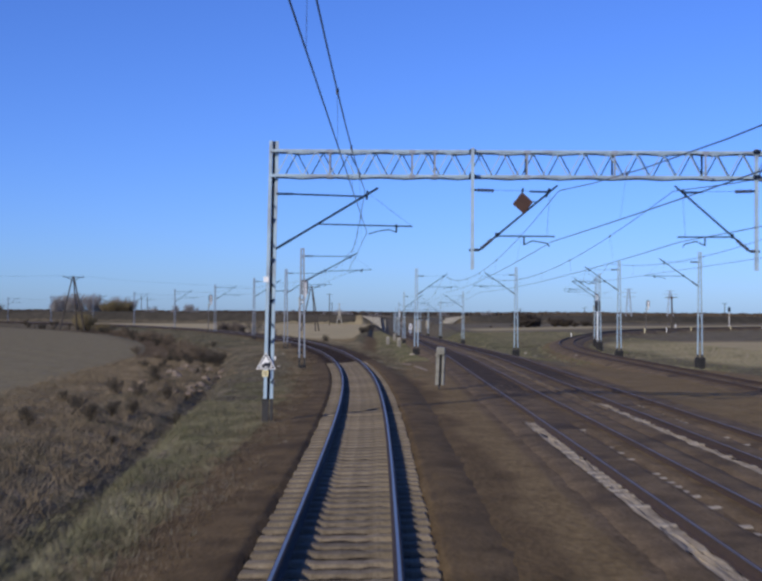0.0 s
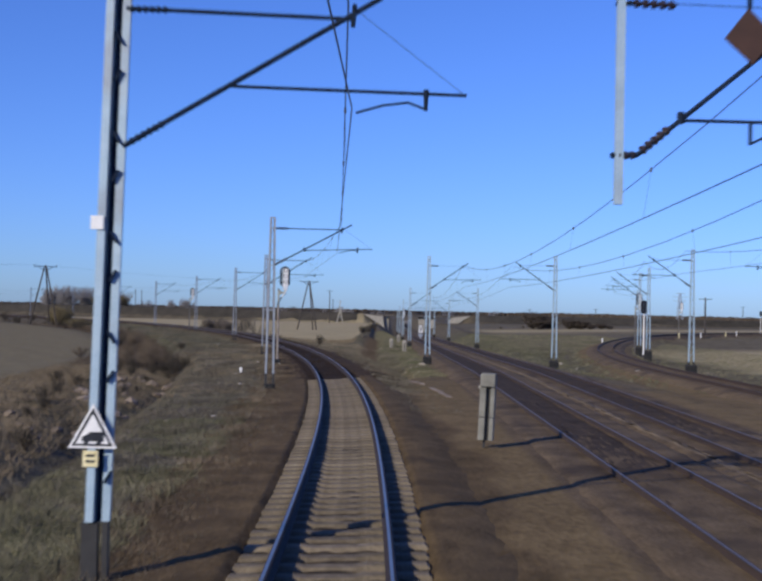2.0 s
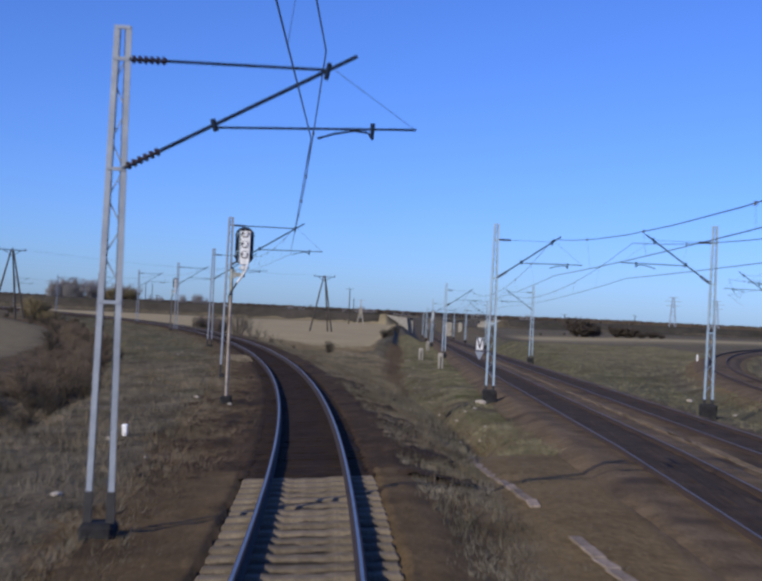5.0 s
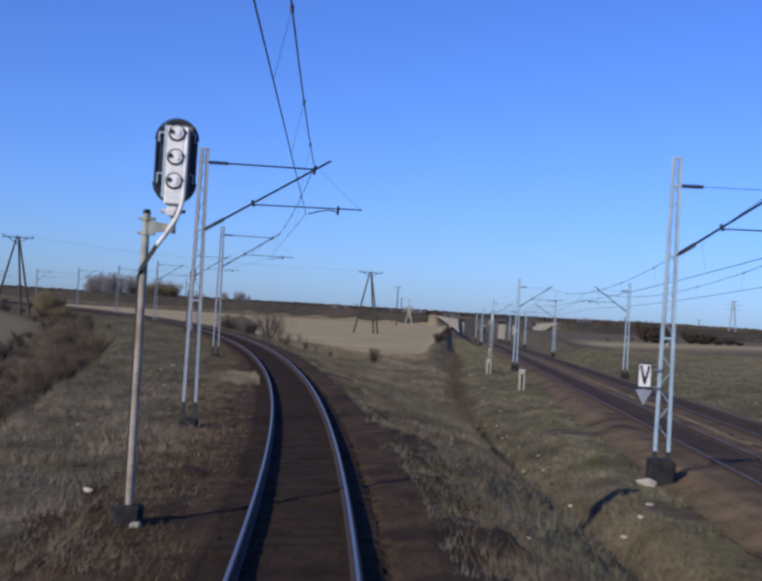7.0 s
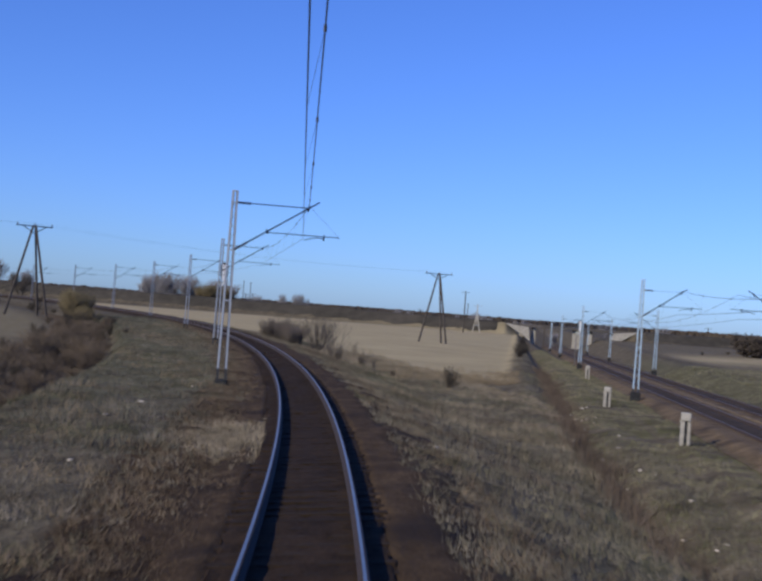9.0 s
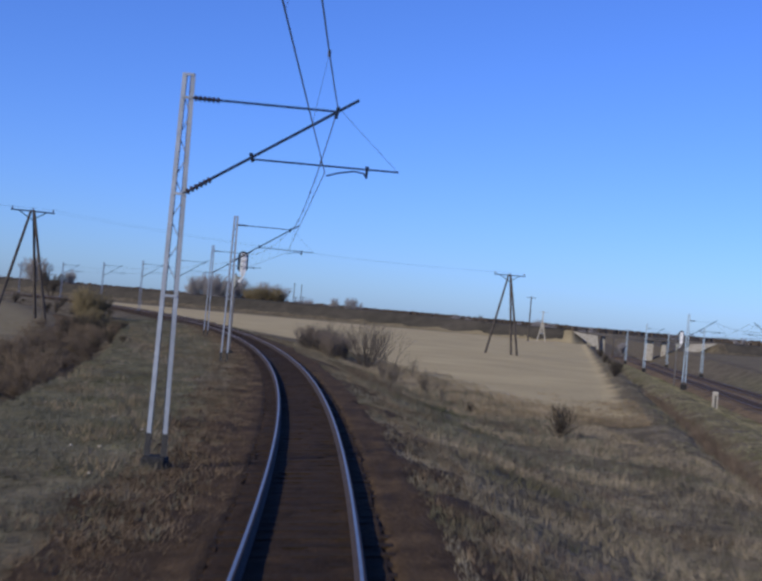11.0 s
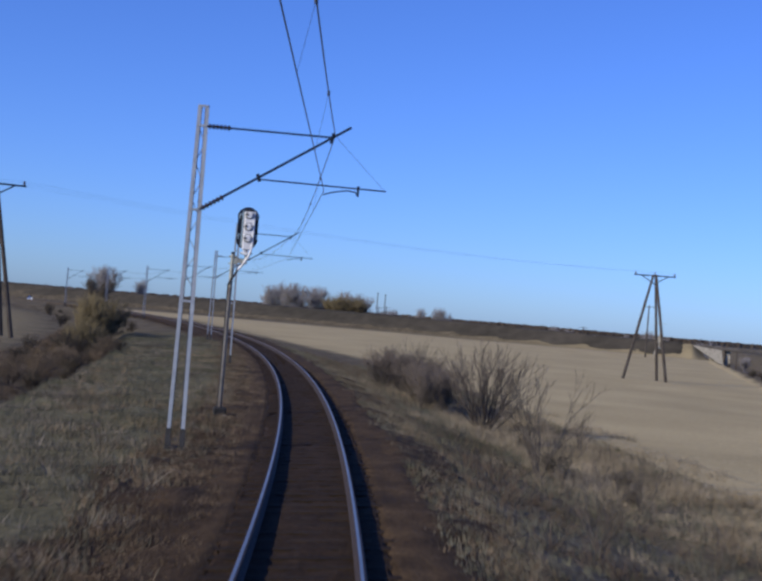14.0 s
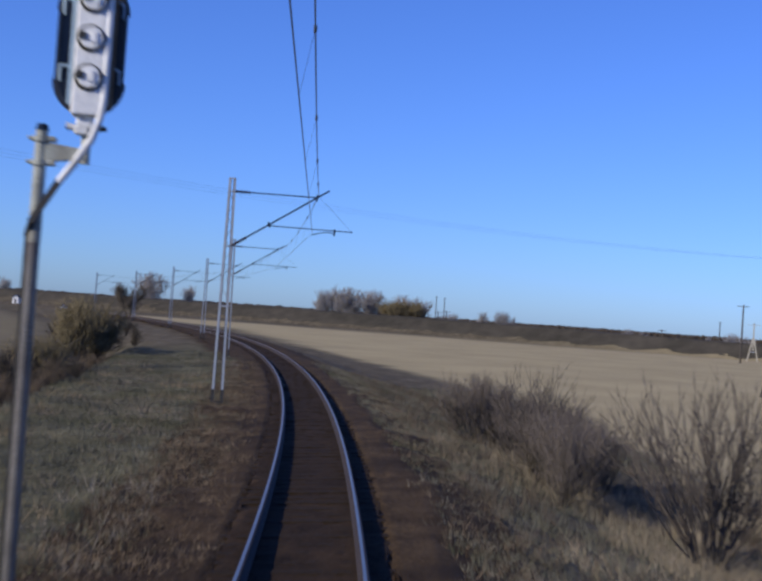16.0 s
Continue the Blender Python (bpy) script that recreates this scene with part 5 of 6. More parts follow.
def plain_pole(x, y, z, h, label, arm=1.2):
    ob = thing("utility_pole", label, "pole", "far utility poles", pose(x, y, z))
    bm = bmesh.new()
    tube(bm, (0, 0, -0.5), (0, 0, h), 0.2, 0.13, 8)
    part("shaft", bm, WOOD_POLE, ob)
    bm = bmesh.new()
    bar(bm, (-arm, 0, h - 0.3), (arm, 0, h - 0.3), 0.12, 0.12)
    part("cross_arm", bm, WOOD_POLE, ob)
    return ob


for x, y, h in ((-102.0, 524.0, 6.5), (-106.0, 530.0, 7.0), (-20.0, 430.0, 11.5), (-40.0, 520.0, 6.0), (4.0, 510.0, 6.5), (-260.0, 420.0, 9.0), (-150.0, 300.0, 9.0), (60.0, 520.0, 6.0), (95.0, 560.0, 7.0), (150.0, 520.0, 9.0), (57.1, 233.0, 6.8)):
    z = float(ground_z(np.array([x]), np.array([y]))[0])
    plain_pole(x, y, z, h, "thin dark utility pole with a short cross arm on the skyline")


def lattice_tower(x, y, h):
    ob = thing("transmission_tower", "far grey lattice transmission tower on the skyline", "pylon", "far transmission towers", pose(x, y, -1))
    bm = bmesh.new()
    w = h * 0.1
    for sx in (-1, 1):
        for sy in (-1, 1):
            bar(bm, (sx * w, sy * w, 0), (sx * 0.5, sy * 0.5, h), 0.3, 0.3)
    part("leg_frame", bm, GALV_GREY, ob)
    bm = bmesh.new()
    z, k = 0.0, 1
    while z < h - 3:
        wa, wb = w + (0.5 - w) * z / h, w + (0.5 - w) * (z + 3) / h
        bar(bm, (-wa * k, -wa, z), (wb * k, -wb, z + 3), 0.18, 0.18)
        z, k = z + 3, -k
    part("lattice_bracing", bm, GALV_GREY, ob)
    for zz, l in ((h * 0.74, 5.0), (h * 0.87, 6.0), (h * 0.98, 3.5)):
        bm = bmesh.new()
        bar(bm, (-l, 0, zz), (l, 0, zz), 0.3, 0.3)
        part("cross_arm", bm, GALV_GREY, ob)


for x, y, h in ((186.0, 900.0, 24.0), (232.0, 960.0, 24.0), (330.0, 1000.0, 26.0)):
    lattice_tower(x, y, h)


# ---- road bridge over the main line ----
def build_bridge():
    ob = thing("road_bridge", "low concrete road bridge with pale piers over the main line", "bridge")
    y = 482.0
    bm = bmesh.new()
    box(bm, (11.5, y, 1.75), (42, 9, 0.85), None, 0.08)
    part("deck", bm, material("dark_stained_concrete", (0.05, 0.048, 0.045), (0.11, 0.1, 0.09), 0.6, 0.9), ob, "dark stained deck")
    for x in (-4.0, 0.0, 13.4, 17.6, 24.5):
        bm = bmesh.new()
        box(bm, (x, y - 1.5, -1.6), (1.3 if x != 13.4 else 2.4, 3.0, 6.0), None, 0.08)
        part("pier", bm, CONCRETE, ob)
    for sx, xe in ((1, -9.2), (-1, 32.2)):
        bm = bmesh.new()
        pts = [(xe, 2.1), (xe + sx * 7.5, 1.3), (xe + sx * 8.2, -3.2), (xe + sx * 5.2, -1.0)]
        flat_shape(bm, pts, y - 4.8, 9.6)
        part("abutment", bm, CONCRETE, ob, "pale concrete abutment slope")
    bm = bmesh.new()
    for yy in (y - 4.4, y + 4.4):
        for x in np.arange(-9, 32.5, 2.0):
            bar(bm, (x, yy, 2.1), (x, yy, 3.1), 0.08, 0.08)
        for z in (2.6, 3.1):
            bar(bm, (-9, yy, z), (32, yy, z), 0.07, 0.07)
    part("railing", bm, ARM_SHADE_STEEL, ob)


build_bridge()


# ---- small white huts far off ----
def far_hut(x, y, w, turn):
    z = float(ground_z(np.array([x]), np.array([y]))[0])
    ob = thing("garden_hut", "small far white hut with a dark pitched roof", "hut", "far huts", pose(x, y, z, 0, 0, turn))
    bm = flat_shape(bmesh.new(), [(-w / 2, -0.3), (w / 2, -0.3), (w / 2, w), (0, w * 1.35), (-w / 2, w)], -1.5, 3.0)
    part("wall", bm, WHITE, ob, "white rendered wall")
    for sx in (-1, 1):
        bm = flat_shape(bmesh.new(), [(0, w * 1.35 + 0.03), (sx * (w / 2 + 0.12), w - 0.06), (sx * (w / 2 + 0.12), w + 0.06), (0, w * 1.35 + 0.16)], -1.7, 3.4)
        part("roof", bm, BLACK_PAINT, ob, "dark roof slope")
    bm = bmesh.new()
    box(bm, (0, -1.52, w * 0.35), (w * 0.3, 0.05, w * 0.7), None, 0.01)
    part("door", bm, WOOD_POLE, ob)


for px, py, pw, pr in ((-198.6, 451.6, 1.5, 20), (-179.4, 442.9, 1.4, 30), (-133.0, 566.0, 2.6, 10), (-126.0, 560.0, 2.2, 0)):
    far_hut(px, py, pw, pr)


# ---- slim poles on the skyline ----
def skyline_pole(x, y, top):
    z = float(ground_z(np.array([x]), np.array([y]))[0])
    ob = thing("wooden_pole", "slim dark wooden pole on the skyline behind the road bank", "pole", "skyline poles", pose(x, y, z - 0.2))
    bm = bmesh.new()
    tube(bm, (0, 0, 0), (0, 0, top - z), 0.2, 0.14, 8)
    part("shaft", bm, WOOD_POLE, ob)
    bm = bmesh.new()
    box(bm, (0, 0, top - z - 0.35), (0.7, 0.16, 0.2), None, 0.02)
    part("cross_arm", bm, WOOD_POLE, ob)


for px, py, pt in ((-125.3, 606.0, 11.8), (-122.2, 606.0, 11.4), (-25.0, 560.0, 8.5)):
    skyline_pole(px, py, pt)


# ---- bare shrubs and trees ----
def grow(seed, height, stems, spread, depth, twig_r, lean=0.25, up=0.35, kids=2):
    """Segments (a, b, ra, rb, level) of a leafless plant."""
    rng = random.Random(seed)
    segs = []

    def branch(p, d, length, r, level):
        steps = 3 if level < 2 else 2 if level < depth else 1
        q = p
        for i in range(steps):
            d = (d + Vector((rng.gauss(0, 0.16), rng.gauss(0, 0.16), rng.gauss(0.02, 0.1)))).normalized()
            e = q + d * (length / steps)
            r2 = max(r * 0.8, twig_r * 0.6)
            segs.append((q, e, r, r2, level))
            q, r = e, r2
            if level < depth:
                for _ in range(kids):
                    side = Vector((rng.gauss(0, 1), rng.gauss(0, 1), rng.gauss(0.1, 0.6))).normalized()
                    nd = (d * (1 - spread) + side * spread + Vector((0, 0, up * 0.4))).normalized()
                    branch(q, nd, length * rng.uniform(0.42, 0.66), max(r * 0.6, twig_r), level + 1)
        if level < depth:
            branch(q, d, length * 0.55, max(r * 0.8, twig_r), level + 1)

    for _ in range(stems):
        a = rng.uniform(0, math.tau)
        k = rng.uniform(0, lean)
        p = Vector((math.cos(a), math.sin(a), 0)) * rng.uniform(0, 0.12) * height * 0.35
        branch(p, Vector((math.cos(a) * k, math.sin(a) * k, 1)).normalized(), height * rng.uniform(0.38, 0.5), max(twig_r * 2.2, height * 0.008), 0)
    top = max(s[1].z for s in segs)
    return [(a * (height / top), b * (height / top), ra, rb, lv) for a, b, ra, rb, lv in segs]


def sticks(segs):
    """Three-sided tapered sticks as arrays of corners and triangles."""
    a = np.array([s[0][:] for s in segs])
    b = np.array([s[1][:] for s in segs])
    ra = np.array([s[2] for s in segs])[:, None]
    rb = np.array([s[3] for s in segs])[:, None]
    d = b - a
    d /= np.linalg.norm(d, axis=1, keepdims=True) + 1e-9
    u = np.cross(d, np.where(np.abs(d[:, 2:3]) > 0.9, [[1.0, 0, 0]], [[0, 0, 1.0]]))
    u /= np.linalg.norm(u, axis=1, keepdims=True)
    w = np.cross(d, u)
    ring = []
    for base, r in ((a, ra), (b, rb)):
        for k in range(3):
            t = k * math.tau / 3
            ring.append(base + r * (math.cos(t) * u + math.sin(t) * w))
    v = np.stack(ring, 1).reshape(-1, 3)
    o = np.arange(len(segs))[:, None] * 6
    tri = np.array([[0, 1, 4], [0, 4, 3], [1, 2, 5], [1, 5, 4], [2, 0, 3], [2, 3, 5]])
    last = np.array([s[4] for s in segs])
    last = (last == last.max()) & (last > 1)
    tip = np.array([[0, 1, 3], [1, 2, 3], [2, 0, 3]])
    whole = (o[~last][:, :, None] + tri[None]).reshape(-1, 3)
    return v, np.concatenate([whole, (o[last][:, :, None] + tip[None]).reshape(-1, 3)])


def plant(name, label, category, group, seed, height, stems, spread, depth, twig_r, bark, twig, lean=0.25, up=0.35, kids=2):
    ob = thing(name, label, category, group)
    segs = grow(seed, height, stems, spread, depth, twig_r, lean, up, kids)
    for pname, rows, mat in (("trunk", [s for s in segs if s[4] < 2], bark), ("crown", [s for s in segs if s[4] >= 2], twig)):
        v, f = sticks(rows)
        mesh_np(pname, v, f, mat, ob)
    return ob


def on_ground(x, y, sink=0.08):
    return Vector((x, y, float(ground_z(np.array([x]), np.array([y]))[0]) - sink))


SHRUBS = [
    plant("bare_shrub", "leafless brown many-stemmed shrub in dry grass", "shrub", "bare shrubs", 21, 2.0, 14, 0.4, 3, 0.012, BARK, TWIG, 0.7, 0.5, 1),
    plant("bare_shrub", "leafless brown many-stemmed shrub in dry grass", "shrub", "bare shrubs", 22, 2.0, 17, 0.45, 3, 0.012, BARK, TWIG, 0.9, 0.5, 1),
    plant("bare_shrub", "leafless brown many-stemmed shrub in dry grass", "shrub", "bare shrubs", 23, 2.0, 19, 0.38, 3, 0.012, BARK, TWIG, 0.6, 0.6, 1),
]
OCHRE = plant("willow_shrub", "leafless ochre-twigged willow shrub by the railway bank", "shrub", "willow shrubs", 31, 3.5, 16, 0.42, 3, 0.012, BARK, TWIG_OLIVE, 0.6)
SAPLING = plant("bare_sapling", "thin leafless sapling with upright stems by the field edge", "sapling", "bare saplings", 41, 4.0, 6, 0.36, 3, 0.0085, TWIG_GREY, TWIG_GREY, 0.35, 0.8, 1)
BIG_BUSH = plant("bare_bush", "large round leafless bush at the tan field's edge", "bush", "large bare bushes", 51, 3.9, 30, 0.3, 3, 0.008, TWIG_DUN, TWIG_DUN, 0.8, 0.7, 1)
TREES = [plant("bare_tree", "leafless tree on the skyline, coloured pale grey for haze", "tree", "far trees", 60 + i, 13.5, 5, 0.45, 4, 0.03, HAZED_TWIG, HAZED_TWIG, 0.45, 0.6) for i in range(3)]
LONE_TREE = plant("bare_tree", "lone dark leafless tree beyond the field", "tree", "far trees", 66, 7.0, 6, 0.45, 4, 0.022, BARK, TWIG_GREY, 0.4, 0.6)
THICKET = plant("bare_thicket", "dense dark leafless thicket on the bank below the track", "thicket", "bare thickets", 81, 2.8, 12, 0.42, 3, 0.007, BARK, TWIG, 0.75, 0.5, 2)
GREY_THICKET = plant("bare_thicket", "airy grey-brown leafless thicket at the tan field's edge", "thicket", "bare thickets", 85, 2.8, 13, 0.4, 3, 0.005, TWIG_GREY, TWIG_DUN, 0.7, 0.55, 2)
BRUSH = [
    plant("brown_brush", "tall russet-brown leafless brush in the ditch below the bank", "brush", "brush along the ditch", 91 + i, 3.0, 10, 0.44, 3, 0.0062, BARK, TWIG_RUSSET, 0.85, 0.5, 2)
    for i in range(2)
]
DENSE = plant("dark_thicket", "dense dark leafless thicket by the far road bank", "thicket", "dark thickets", 71, 4.0, 16, 0.5, 3, 0.07, BARK, BARK, 0.9, 0.4)
_used = set()


def put(model, m):
    """The first planting moves the model itself; later ones are copies."""
    if model.name not in _used:
        _used.add(model.name)
        model.matrix_basis = m
        return model
    return copy_thing(model, m)


def plant_at(model, x, y, size, rng, squash=1.0):
    p = on_ground(x, y)
    put(model, Matrix.Translation(p) @ Matrix.Rotation(rng.uniform(0, math.tau), 4, "Z") @ Matrix.Diagonal((size, size, size * squash, 1)))


def plant_beside(model, s, lat, size, rng, squash=1.0):
    t = beside(s, lat).translation
    plant_at(model, t.x, t.y, size, rng, squash)


def plant_all():
    rng = random.Random(77)
    # edge of the tan field, outer side of the curve
    plant_beside(BIG_BUSH, 211.0, 7.6, 1.08, rng)
    for s, lat, k in ((214.8, 5.6, 0.7), (216.0, 6.0, 1.0), (217.5, 7.0, 1.0), (219.0, 5.8, 1.05), (220.5, 6.4, 1.05), (223.0, 7.2, 0.9), (226.0, 5.4, 1.0), (228.0, 5.8, 1.05), (229.5, 6.8, 0.9)):
        plant_beside(GREY_THICKET, s, lat, k * 1.15, rng)
    for s, lat, k in ((218.4, 6.6, 0.7), (221.5, 6.9, 0.75), (227.2, 6.2, 1.0), (229.0, 5.9, 0.9)):
        plant_beside(THICKET, s, lat, k, rng)
    plant_beside(SAPLING, 219.5, 5.9, 0.85, rng)
    plant_beside(SAPLING, 221.0, 6.3, 0.95, rng)
    plant_beside(SAPLING, 197.0, 6.8, 1.0, rng)
    plant_beside(SAPLING, 183.5, 5.0, 0.55, rng)
    plant_beside(SAPLING, 204.3, 9.8, 0.55, rng)
    plant_beside(SAPLING, 195.2, 6.3, 0.55, rng)
    plant_beside(SAPLING, 219.0, 6.6, 0.7, rng)
    plant_beside(SAPLING, 196.5, 7.3, 0.5, rng)
    plant_beside(SAPLING, 193.0, 8.6, 0.5, rng)
    plant_beside(SAPLING, 186.5, 8.2, 0.4, rng)
    for s, lat, h in ((226.0, 6.4, 1.0), (231.5, 5.6, 0.7),
                      (173.8, 10.9, 0.85), (198.5, 7.4, 0.45), (199.6, 8.4, 0.4), (200.5, 9.7, 0.45), (196.5, 9.0, 0.4), (194.0, 8.6, 0.35), (202.5, 8.8, 0.4), (205.0, 7.9, 0.5), (187.0, 11.2, 0.4), (183.0, 9.0, 0.4)):
        plant_beside(rng.choice(SHRUBS), s, lat, h, rng)
    # brushy strip on the inner side of the curve
    for i in range(46):
        s = rng.uniform(34, 112)
        lat = -np.interp(s, [30, 50, 85, 112], [9.4, 10.2, 12.2, 13.0]) + rng.gauss(0, 1.1)
        plant_beside(rng.choice(SHRUBS), s, lat, rng.uniform(0.3, 0.55), rng, 0.9)
    for i in range(18):
        s = rng.uniform(88, 125)
        plant_beside(rng.choice(SHRUBS), s, -rng.uniform(8.6, 13.5), rng.uniform(0.4, 0.85), rng, 0.9)
    for i in range(16):
        s = rng.uniform(108, 240)
        lat = -np.interp(s, [108, 160, 240], [12.5, 13.5, 12.5]) + rng.gauss(0, 2.0)
        plant_beside(rng.choice(SHRUBS), s, min(lat, -9.2), rng.uniform(0.45, 1.0), rng, 0.9)
    for i in range(116):
        s = 100 + 162 * (i + rng.random()) / 116
        lat = -np.interp(s, [100, 125, 150, 210, 264], [9.4, 10.3, 10.8, 11.2, 11.6]) - abs(rng.gauss(0, 2.4))
        size = rng.uniform(0.4, 1.25) * np.interp(s, [100, 112, 150, 205, 235, 262], [0.8, 1.2, 1.05, 1.15, 1.0, 0.7])
        plant_beside(rng.choice(BRUSH), s, lat, size * 1.12, rng, rng.uniform(0.8, 1.0))
    for i in range(14):
        s = rng.uniform(232, 268)
        plant_beside(rng.choice(BRUSH), s, -rng.uniform(10.6, 13.5), rng.uniform(0.75, 1.15), rng)
    for s, lat, k in ((274.5, -12.2, 1.45), (271.5, -13.4, 1.0), (277.5, -13.6, 1.0), (258.0, -13.0, 0.6), (249.0, -12.4, 0.65), (281.0, -12.0, 0.8)):
        plant_beside(OCHRE, s, lat, k, rng)
    for i in range(26):
        s = rng.uniform(240, 380)
        plant_beside(rng.choice(SHRUBS), s, rng.uniform(-17, -9), rng.uniform(0.7, 1.2), rng)
    for i in range(6):
        s = rng.uniform(190, 252)
        plant_beside(rng.choice(SHRUBS), s, -rng.uniform(11.8, 15.5), rng.uniform(0.7, 1.25), rng)
    # scrub by the main line and beyond it
    for i in range(14):
        plant_at(rng.choice(SHRUBS), rng.uniform(-4.4, -2.8), rng.uniform(205, 440), rng.uniform(0.5, 0.9), rng)
    for x, y, k in ((39.0, 336.0, 1.55), (41.0, 338.0, 1.1), (50.0, 344.0, 0.8), (53.0, 342.0, 0.7), (60.0, 352.0, 0.5)):
        plant_at(DENSE, x, y, k, rng, 0.8)
        plant_at(DENSE, x + 2.2, y - 1.0, k * 0.55, rng, 0.9)
    for x, y in ((30.0, 330.0), (38.0, 350.0)):
        plant_at(rng.choice(SHRUBS), x, y, 1.0, rng)
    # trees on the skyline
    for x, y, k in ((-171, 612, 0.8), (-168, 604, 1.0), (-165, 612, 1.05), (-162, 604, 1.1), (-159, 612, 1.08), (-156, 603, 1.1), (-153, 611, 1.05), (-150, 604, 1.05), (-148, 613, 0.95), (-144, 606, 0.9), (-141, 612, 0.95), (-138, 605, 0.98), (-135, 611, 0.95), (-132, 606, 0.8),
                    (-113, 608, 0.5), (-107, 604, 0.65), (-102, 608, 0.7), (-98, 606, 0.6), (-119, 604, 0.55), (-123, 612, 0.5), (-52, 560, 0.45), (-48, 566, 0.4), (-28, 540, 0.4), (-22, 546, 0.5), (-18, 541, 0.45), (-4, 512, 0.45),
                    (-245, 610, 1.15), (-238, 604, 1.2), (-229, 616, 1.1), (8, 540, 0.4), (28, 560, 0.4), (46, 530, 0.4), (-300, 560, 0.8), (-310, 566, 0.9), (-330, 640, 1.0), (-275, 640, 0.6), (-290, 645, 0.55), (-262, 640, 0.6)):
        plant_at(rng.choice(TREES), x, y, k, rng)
    plant_at(LONE_TREE, -124.5, 374.0, 0.95, rng)
    for x, y in ((-140, 597), (-136.5, 596), (-133, 598), (-130, 600)):
        plant_at(OCHRE, x, y, 2.3, rng)


plant_all()


# ---- grass, as real blades ----
def blades(name, label, x, y, height, width, per, seed, mat, clump=0.1, bend=0.5):
    """Tufts of narrow blades at the given places, in one mesh."""
    rng = np.random.default_rng(seed)
    n = len(x)
    z = cover_z(x, y)
    X, Y, Z, H = (np.repeat(q, per) for q in (x, y, z, height))
    m = n * per
    a = rng.uniform(0, math.tau, m)
    r = rng.uniform(0, clump, m)
    bx, by = X + r * np.cos(a), Y + r * np.sin(a)
    hh = H * rng.uniform(0.4, 1.2, m) * np.repeat(0.9 + 0.15 * wobble(x, y, 1.9, 4.0) + 0.12 * wobble(x, y, 5.0, 1.0) + 0.3 * rng.normal(0, 1, n), per)
    hh = np.maximum(hh, 0.02)
    lx, ly = rng.normal(0, bend, m) * hh, rng.normal(0, bend, m) * hh
    f = rng.uniform(0, math.tau, m)
    wide = width * 0.8 * rng.uniform(0.5, 1.2, m)
    wx, wy = np.cos(f) * wide * 0.5, np.sin(f) * wide * 0.5
    v = np.stack([np.stack([bx - wx, by - wy, Z - 0.05], -1), np.stack([bx + wx, by + wy, Z - 0.05], -1), np.stack([bx + lx, by + ly, Z + hh], -1)], 1).reshape(-1, 3)
    ob = mesh_np(name, v, np.arange(m * 3).reshape(-1, 3), mat)
    return tagged(ob, label, "grass", "", "stuff")


def scatter(n, s0, s1, l0, l1, seed):
    """Places beside the curved track, thinner with distance across."""
    rng = np.random.default_rng(seed)
    s = rng.uniform(s0, s1, n)
    lat = rng.uniform(l0, l1, n)
    cx, cy, h = np.interp(s, S, _x), np.interp(s, S, _y), np.interp(s, S, _h)
    return cx + np.cos(h) * lat, cy + np.sin(h) * lat, s, lat


